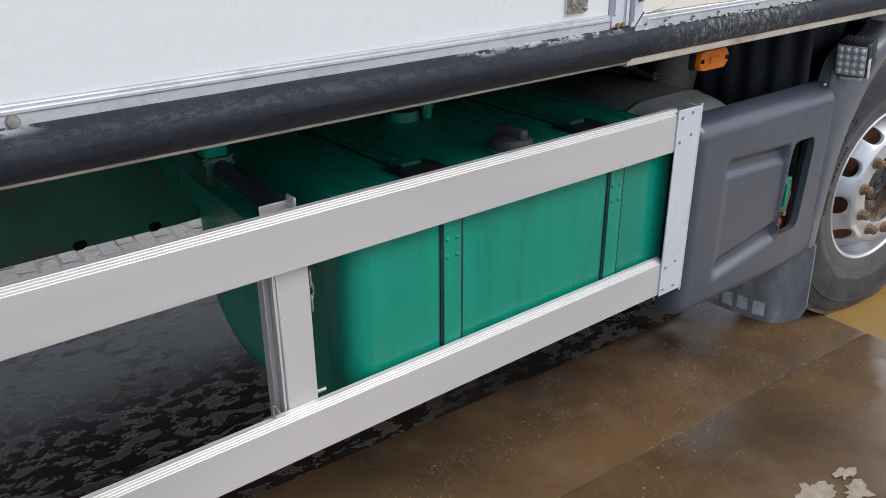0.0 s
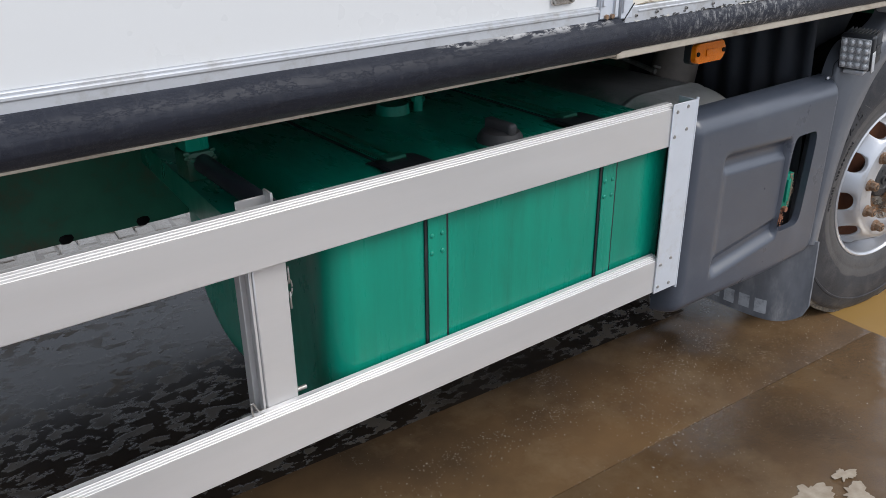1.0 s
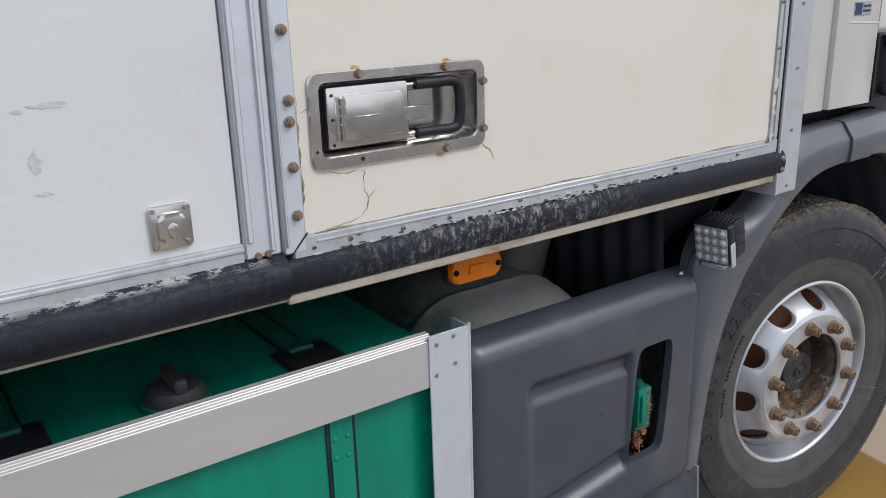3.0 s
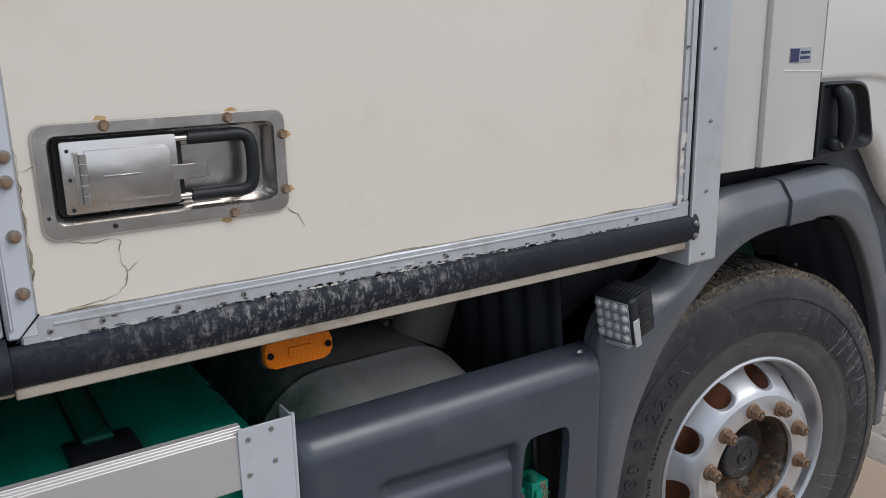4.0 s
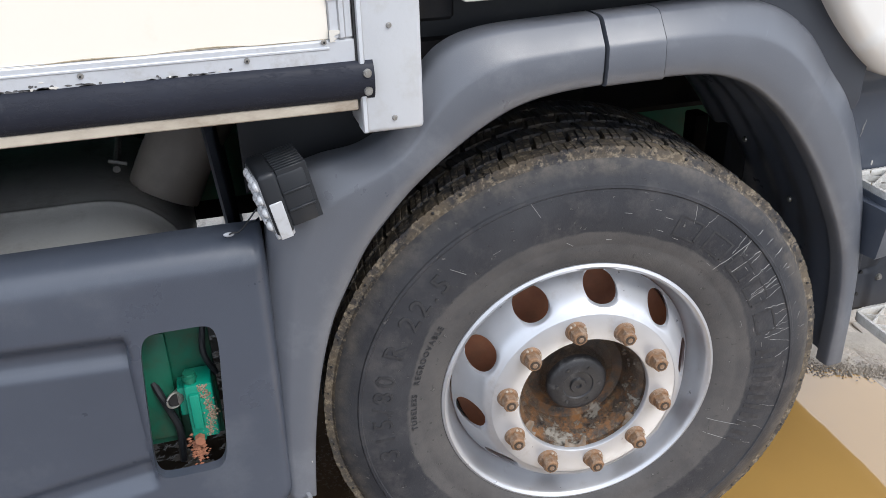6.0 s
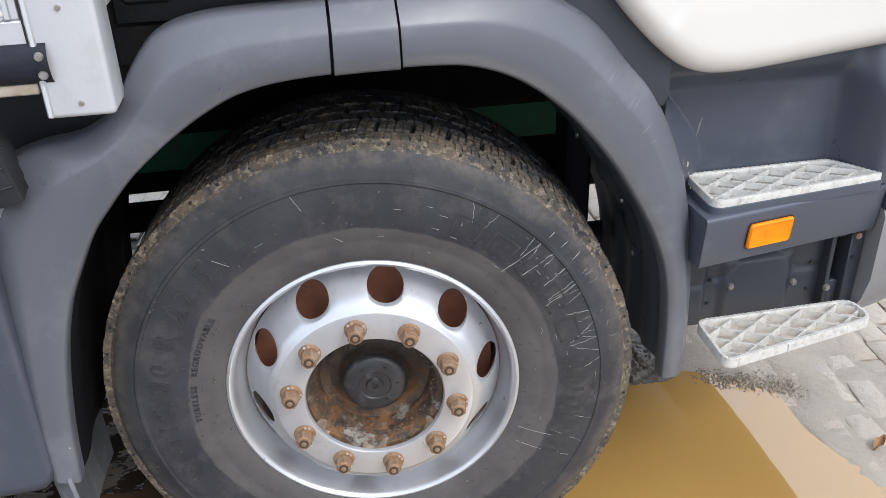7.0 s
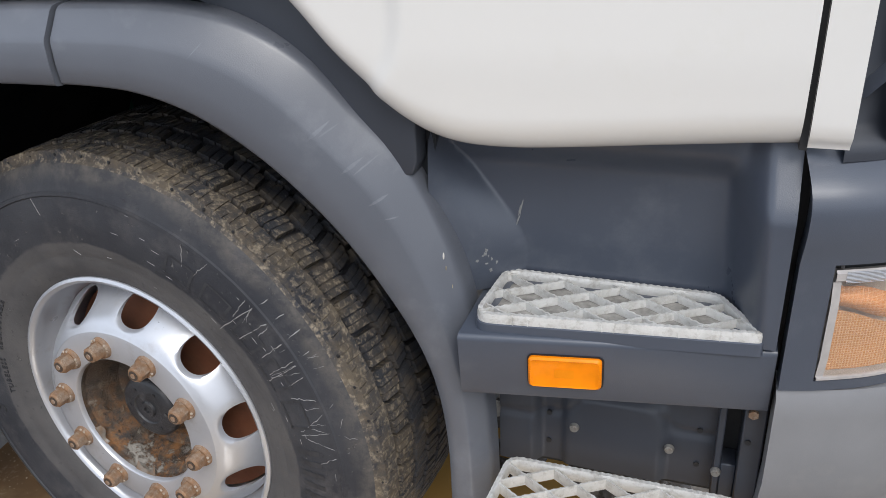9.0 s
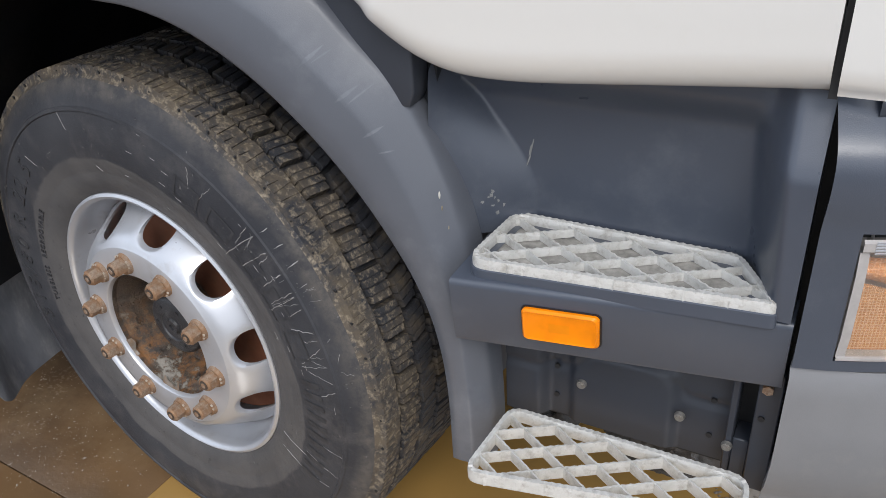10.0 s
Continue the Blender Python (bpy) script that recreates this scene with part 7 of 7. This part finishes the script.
def tread(name, x0, x1, z, f, by, cut, label, deep=0.021):
    """A cast grating: toothed rim and diamond bars. cut: how far the rear right corner is taken off."""
    out = []
    corners = [((x0, f(x0)), 0.032), ((x1, f(x1)), 0.014 if cut > 0.05 else 0.036), ((x1 - cut, by), 0.018 if cut > 0.05 else 0.032), ((x0 + 0.012, by), 0.028)]
    pts = []
    for k, ((px, py), r) in enumerate(corners):
        p, a, b = Vector((px, py)), Vector(corners[k - 1][0]), Vector(corners[(k + 1) % 4][0])
        u, v = (a - p).normalized(), (b - p).normalized()
        for t in span(0, 1, 8):
            pts.append(tuple(p + u * r * (1 - t) ** 2 + v * r * t ** 2))
    # resample the outline
    loop = []
    for (ax, ay), (cx, cy) in zip(pts, pts[1:] + pts[:1]):
        m = max(1, int(math.hypot(cx - ax, cy - ay) / 0.0055))
        loop += [(ax + (cx - ax) * k / m, ay + (cy - ay) * k / m) for k in range(m)]
    gx, gy = sum(p[0] for p in loop) / len(loop), sum(p[1] for p in loop) / len(loop)
    bm = bmesh.new()
    L = len(loop)

    def inward(k, d):
        (ax, ay), (bx_, by_) = loop[k - 2], loop[(k + 2) % L]
        nx, ny = -(by_ - ay), bx_ - ax
        q = math.hypot(nx, ny) or 1
        return loop[k][0] + nx / q * d, loop[k][1] + ny / q * d
    rings = []
    for d, h, teeth in ((0.0, -deep, 0), (0.0, -0.005, 0), (0.001, 0.0, 1), (0.008, 0.0, 1), (0.0095, -0.005, 0), (0.0095, -deep, 0)):
        rings.append([bm.verts.new((*inward(k, d), z + h + (0.0015 if teeth and k % 2 else 0))) for k in range(L)])
    for s, t in zip(rings, rings[1:] + rings[:1]):
        for k in range(L):
            bm.faces.new((s[k], s[(k + 1) % L], t[(k + 1) % L], t[k]))
    ob = part(name, bm, step_cast, truck, label, 30)
    if cut > 0.05:
        bm = bmesh.new()
        rings = [[bm.verts.new((*inward(k, d), z - deep + h)) for k in range(L)] for d, h in ((0.02, 0.001), (0.001, 0.001), (-0.002, -0.001), (-0.003, -0.020))]
        for s, t in zip(rings, rings[1:]):
            for k in range(L):
                bm.faces.new((s[k], s[(k + 1) % L], t[(k + 1) % L], t[k]))
        part("step_base", bm, plastic, ob, "dark plastic rim that carries the grating")

    def inside(x, y):
        hit = False
        for (ax, ay), (cx, cy) in zip(loop, loop[1:] + loop[:1]):
            if (ay > y) != (cy > y) and x < (cx - ax) * (y - ay) / (cy - ay) + ax:
                hit = not hit
        return hit
    for sgn in (1, -1):
        for c in span(-0.602, 0.602, 14):
            run = []
            for t in span(-0.35, 0.35, 280):
                x, y = gx + c + t, gy + sgn * 0.62 * t
                if inside(x, y):
                    run.append((x, y))
            if len(run) < 8:
                continue
            bm = bmesh.new()
            (ax, ay), (cx, cy) = run[0], run[-1]
            ln = math.hypot(cx - ax, cy - ay)
            ux, uy = (cx - ax) / ln, (cy - ay) / ln
            m = max(2, int(ln / 0.006))
            lo, hi = [], []
            for side in (-1, 1):
                w0, w1 = 0.0025, 0.0014
                lo.append([bm.verts.new((ax + ux * ln * k / m - uy * side * w0, ay + uy * ln * k / m + ux * side * w0, z - deep)) for k in range(m + 1)])
                hi.append([bm.verts.new((ax + ux * ln * k / m - uy * side * w1, ay + uy * ln * k / m + ux * side * w1, z - 0.003 + (0.0015 if k % 2 else 0))) for k in range(m + 1)])
            for k in range(m):
                bm.faces.new((lo[0][k], lo[0][k + 1], hi[0][k + 1], hi[0][k]))
                bm.faces.new((lo[1][k], lo[1][k + 1], hi[1][k + 1], hi[1][k]))
                bm.faces.new((hi[0][k], hi[0][k + 1], hi[1][k + 1], hi[1][k]))
            part("tread_bar", bm, step_cast, ob, "", 30)
    return ob


upper_step = tread("upper_step", 0.690, 1.100, 0.860, lambda x: 0.101 + 0.118 * (x - 0.697), 0.252, 0.066, "pale cast aluminium grating step, worn and dirty", 0.015)
bm = bmesh.new()
sheet(bm, lambda x, t: (x, front_edge(x) + 0.02 + t * 0.115, 0.8445 + 0.002 * noise.noise(Vector((30 * x, 30 * t, 0)))), span(0.70, 1.06, 30), span(0, 1, 10))
part("step_tray", bm, surface("dusty_tray", (0.36, 0.345, 0.315), (0.12, 0.115, 0.105), 45, (0.6, 0.8), bump=0.4), upper_step, "dusty floor of the step")
lower_step = tread("lower_step", 0.712, 1.110, 0.540, lambda x: 0.014 + 0.20 * (x - 0.727), 0.174, 0.006, "pale cast aluminium grating lower step", 0.022)

# recessed plate between the steps
bm = bmesh.new()


def plate(x, z):
    y = 0.232
    y += 0.012 * smooth(0.015, 0.0, abs(z - (0.655 - 0.05 * smooth(0.86, 0.80, x) - 0.05 * smooth(0.94, 1.0, x))) - 0.0) * 0.35
    y -= 0.010 * smooth(0.80, 0.82, x) * smooth(0.985, 0.965, x) * smooth(0.655, 0.64, z)
    y -= 0.02 * smooth(0.775, 0.755, x)
    return (x, y, z)


sheet(bm, plate, span(0.70, 1.055, 74), span(0.50, 0.722, 40))
# plate and bracket take this deeper grey for the shade between the steps
back_plate = part("step_back_plate", bm, black_grey, truck, "grey plate with bolts between the steps, shade in its colour")
bm = bmesh.new()
box(bm, 1.055, 1.066, 0.205, 0.25, 0.50, 0.722, 0.002, 1)
box(bm, 1.090, 1.122, 0.190, 0.25, 0.50, 0.722, 0.002, 1)
box(bm, 1.066, 1.090, 0.207, 0.25, 0.685, 0.722, 0.002, 1)
box(bm, 1.066, 1.090, 0.207, 0.25, 0.50, 0.575, 0.002, 1)
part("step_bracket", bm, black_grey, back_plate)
bm = bmesh.new()
box(bm, 0.70, 1.11, 0.25, 0.27, 0.48, 0.73)
part("plate_backing", bm, seal_black, back_plate)
bm = bmesh.new()
cyl(bm, (0, -0.003, 0), 0.0085, 0.006, n=18, r2=0.007)
cyl(bm, (0, -0.0065, 0), 0.0050, 0.003, n=6)
pb = part("plate_bolt", bm, screw_steel, back_plate)
pb.matrix_basis = pose(0.828, 0.222, 0.585)
for x, z in ((0.985, 0.575), (1.06, 0.560)):
    again(pb, back_plate, pose(x, 0.222 if x < 1 else 0.204, z))
bm = bmesh.new()
cyl(bm, (0, 0, 0), 0.0045, 0.004, n=12)
ph = part("plate_hole", bm, seal_black, back_plate)
ph.matrix_basis = pose(0.783, 0.231, 0.600)
for x, z in ((0.783, 0.540), (1.03, 0.615), (1.03, 0.545), (1.10, 0.64)):
    again(ph, back_plate, pose(x, 0.231 if x < 1.05 else 0.189, z))
bm = bmesh.new()
cyl(bm, (1.102, 0.187, 0.695), 0.008, 0.006, n=6)
part("rusty_bolt", bm, rust, back_plate)

# ---- puddle and paving ----
puddle = thing("puddle", (0.4, 0.3, 0.0), "brown muddy puddle beside the wheel", "puddle", kind="structure")
bm = bmesh.new()
edge_pts = [(-0.19, 0.10), (-0.155, -0.25), (-0.10, -0.80), (0.10, -1.2), (0.50, -1.1), (0.95, -1.15), (1.25, -0.9), (1.30, -0.4), (1.27, 0.0), (1.24, 0.25), (1.23, 0.42), (1.20, 0.55), (1.12, 0.64), (0.98, 0.67), (0.86, 0.66), (0.78, 0.74), (0.68, 0.84), (0.52, 0.90), (0.30, 1.0), (0.05, 1.25), (-0.12, 1.1), (-0.26, 0.7), (-0.22, 0.3)]
c = curve_through([(x, y, -0.0045) for x, y in edge_pts + edge_pts[:1]], 220)[:-1]
bm.faces.new([bm.verts.new(p + Vector((0.012 * noise.noise(p * 11) + 0.05 * noise.noise(p * 4), 0.012 * noise.noise(p * 11 + Vector((5, 0, 0))) + 0.06 * noise.noise(p * 5 + Vector((5, 0, 0))), 0))) for p in c])
bmesh.ops.triangulate(bm, faces=bm.faces)
part("water", bm, water, puddle)

shore_line = [Vector((p.x, p.y)) for p in c]


def water_depth(x, y):
    """0 on land, 1 well inside the puddle."""
    if not (-0.4 < x < 1.5 and -1.5 < y < 1.4):
        return 0.0
    hit = False
    for a, b in zip(shore_line, shore_line[1:] + shore_line[:1]):
        if (a.y > y) != (b.y > y) and x < (b.x - a.x) * (y - a.y) / (b.y - a.y) + a.x:
            hit = not hit
    if not hit:
        return 0.0
    p = Vector((x, y))
    return smooth(0.0, 0.10, min((p - q).length for q in shore_line[::2]))


rn = random.Random(11)
pavement = thing("pavement", (0, 0, 0), "grey brick paving, wet and sandy", "pavement", kind="structure")
BW, BD = 0.190, 0.086
brick_kinds = []
for k in range(6):
    bm = bmesh.new()
    box(bm, -BW / 2, BW / 2, -BD / 2, BD / 2, -0.07, 0.0, 0.009, 2)
    for v in bm.verts:
        v.co += Vector((0.006 * noise.noise(v.co * 14 + Vector((9 * k, 0, 0))), 0.006 * noise.noise(v.co * 14 + Vector((0, 9 * k, 5))), 0.003 * noise.noise(v.co * 20 + Vector((k, 7, 0)))))
    brick_kinds.append(mesh_of("brick", bm, brick_grey))
PAVE = pose(0, 0, 0, 0, 0, 84)
near, rest = [], []
for r in range(-100, 100):
    for q in range(-22, 64):
        p = PAVE @ Vector(((q + 0.5 * (r % 2)) * (BW + 0.002), r * (BD + 0.003), 0))
        l = LAY.inverted() @ p
        if -8.05 < l.x < 0.10 and -6.05 < l.y < 2.06:
            continue
        if not (-6 < p.x < 7 and -2.2 < p.y < 9.5):
            continue
        m = Matrix.Translation((p.x + rn.gauss(0, 0.0025), p.y + rn.gauss(0, 0.004), -0.0065 - 0.03 * water_depth(p.x, p.y) + rn.gauss(0, 0.0013) + 0.003 * noise.noise(p * 1.5))) @ Euler((rn.gauss(0, 0.007), rn.gauss(0, 0.006), radians(84) + rn.gauss(0, 0.035))).to_matrix().to_4x4()
        (near if 0.85 < p.x < 2.9 and 0.0 < p.y < 2.9 else rest).append((p, m))
near.sort(key=lambda k: (k[0] - Vector((1.7, 1.2, 0))).length)
rest += near[300:]
for p, m in near[:300]:
    o = new("brick", brick_kinds[rn.randrange(6)])
    o.parent, o.matrix_basis = pavement, m
tv, tf = [], []
src6 = [[v.co.copy() for v in d.vertices] for d in brick_kinds]
pol6 = [[tuple(f.vertices) for f in d.polygons] for d in brick_kinds]
for p, m in rest:
    k, j = len(tv), rn.randrange(6)
    src, pol = src6[j], pol6[j]
    tv += [tuple(m @ v) for v in src]
    tf += [tuple(k + i for i in f) for f in pol]
me = bpy.data.meshes.new("brick_field")
me.from_pydata(tv, [], tf)
me.materials.append(brick_grey)
field = new("brick_field", me)
field.parent = pavement
tagged(field, kind="stuff")

# silt washed over the paving: it fills most joints and buries some bricks
bm = bmesh.new()


def silt_at(x, y):
    p = Vector((x, y, 0))
    h = 0.55 * noise.noise(p * 2.3) + 0.4 * noise.noise(p * 7) + 0.25 * noise.noise(p * 23) + 0.12 * noise.noise(p * 60)
    sunk = smooth(0.10, 0.34, noise.noise(p * 7.5 + Vector((3, 8, 0))))
    near = smooth(1.9, 1.25, x) * smooth(1.2, 0.5, y)
    return (x, y, -0.0079 + 0.0060 * h - 0.013 * sunk * (1 - 0.6 * near) + 0.0045 * near - 0.03 * water_depth(x, y))


sheet(bm, silt_at, span(0.55, 3.6, 150), span(-1.2, 3.6, 240), lambda x, y: y < 1.6 - 2.2 * (x - 0.2) and y > 1.0 and x < 0.7)
sheet(bm, silt_at, span(3.6, 7.0, 60), span(-1.2, 9.4, 170))
sheet(bm, silt_at, span(0.55, 3.6, 60), span(3.6, 9.4, 100))
sheet(bm, silt_at, span(-5.9, 0.55, 130), span(2.25, 5.5, 70))
tagged(part("silt", bm, silt_pale, pavement, "pale sandy silt in the joints"), kind="stuff")
# churned mud ridge at the puddle's edge with tread marks
bm = bmesh.new()


def ridge_at(x, y):
    p = Vector((x, y, 0))
    w = math.exp(-((x - 0.87) / 0.13) ** 2 - ((y - 0.78) / 0.12) ** 2)
    # the tyre track that leads away under the truck
    w3 = math.exp(-((x - 0.575 - 0.02 * (y - 1.2)) / 0.085) ** 4) * smooth(0.62, 0.74, y) * smooth(1.95, 1.75, y)
    rough = 0.6 * abs(noise.noise(p * 22)) + 0.5 * abs(noise.noise(p * 48 + Vector((4, 0, 0)))) + 0.25 * abs(noise.noise(p * 100))
    d = noise.voronoi(Vector((11 * x + 0.8 * noise.noise(p * 9), 17 * y, 0.5)))[0]
    lump = smooth(0.03, 0.22, d[1] - d[0]) * (0.5 + 0.5 * noise.cell(noise.voronoi(Vector((11 * x + 0.8 * noise.noise(p * 9), 17 * y, 0.5)))[1][0] * 7))
    return (x, y, -0.014 + w * (0.018 + 0.034 * rough + 0.014 * lump) + w3 * (0.002 + 0.026 * lump + 0.022 * rough) + 0.004 * noise.noise(p * 12))


sheet(bm, ridge_at, span(0.44, 1.36, 150), span(0.46, 1.98, 250))
tagged(part("mud_ridge", bm, silt_grey, ground, "ridge of churned wet grey mud"), kind="stuff")

# gritty bank washed up along the puddle's far shore
rn = random.Random(23)
bm = bmesh.new()
for k in range(900):
    t = rn.random()
    x = 1.05 + 0.24 * t + rn.gauss(0, 0.018)
    y = 0.635 - 0.10 * t + rn.gauss(0, 0.020) + 0.02 * math.sin(40 * t)
    r = 0.0012 + 0.0034 * rn.random() ** 3
    grain(bm, (x, y, -0.004 + 0.006 * rn.random() * (1 - abs(2 * t - 1))), 1.1 * r, (1.4, 1.1, 0.8))
tagged(part("grit_bank", bm, sandy_silt("damp_brown_grit", (0.28, 0.235, 0.185), (0.16, 0.13, 0.10), (0.3, 0.7)), ground, "damp brown grit along the shore"), kind="stuff")

# fallen leaves at the puddle's edge
leaf_brown = surface("dead_leaf", (0.30, 0.16, 0.07), (0.2, 0.1, 0.05), 80, (0.5, 0.7), bump=0.4)
for k, (x, y, turn, size) in enumerate(((1.36, 0.245, 30, 0.030), (1.50, 0.28, 110, 0.034), (1.62, 0.33, 200, 0.026), (2.05, 0.95, 70, 0.03), (1.42, 1.05, 10, 0.024))):
    leaf = thing("fallen_leaf", (x, y, -0.004), "small brown curled leaf on wet paving", "leaf", "fallen leaves")
    bm = bmesh.new()
    m = pose(x, y, -0.003, 0, 0, turn)
    sheet(bm, lambda u, v: m @ Vector((size * u, size * 0.42 * v * math.sin(math.pi * (0.08 + 0.9 * (u + 1) / 2)), 0.35 * size * (v * v + 0.5 * u * u * u) + 0.006 + 0.1 * size * math.sin(9 * u + k))), span(-1, 1, 12), span(-1, 1, 6))
    part("blade", bm, leaf_brown, leaf)
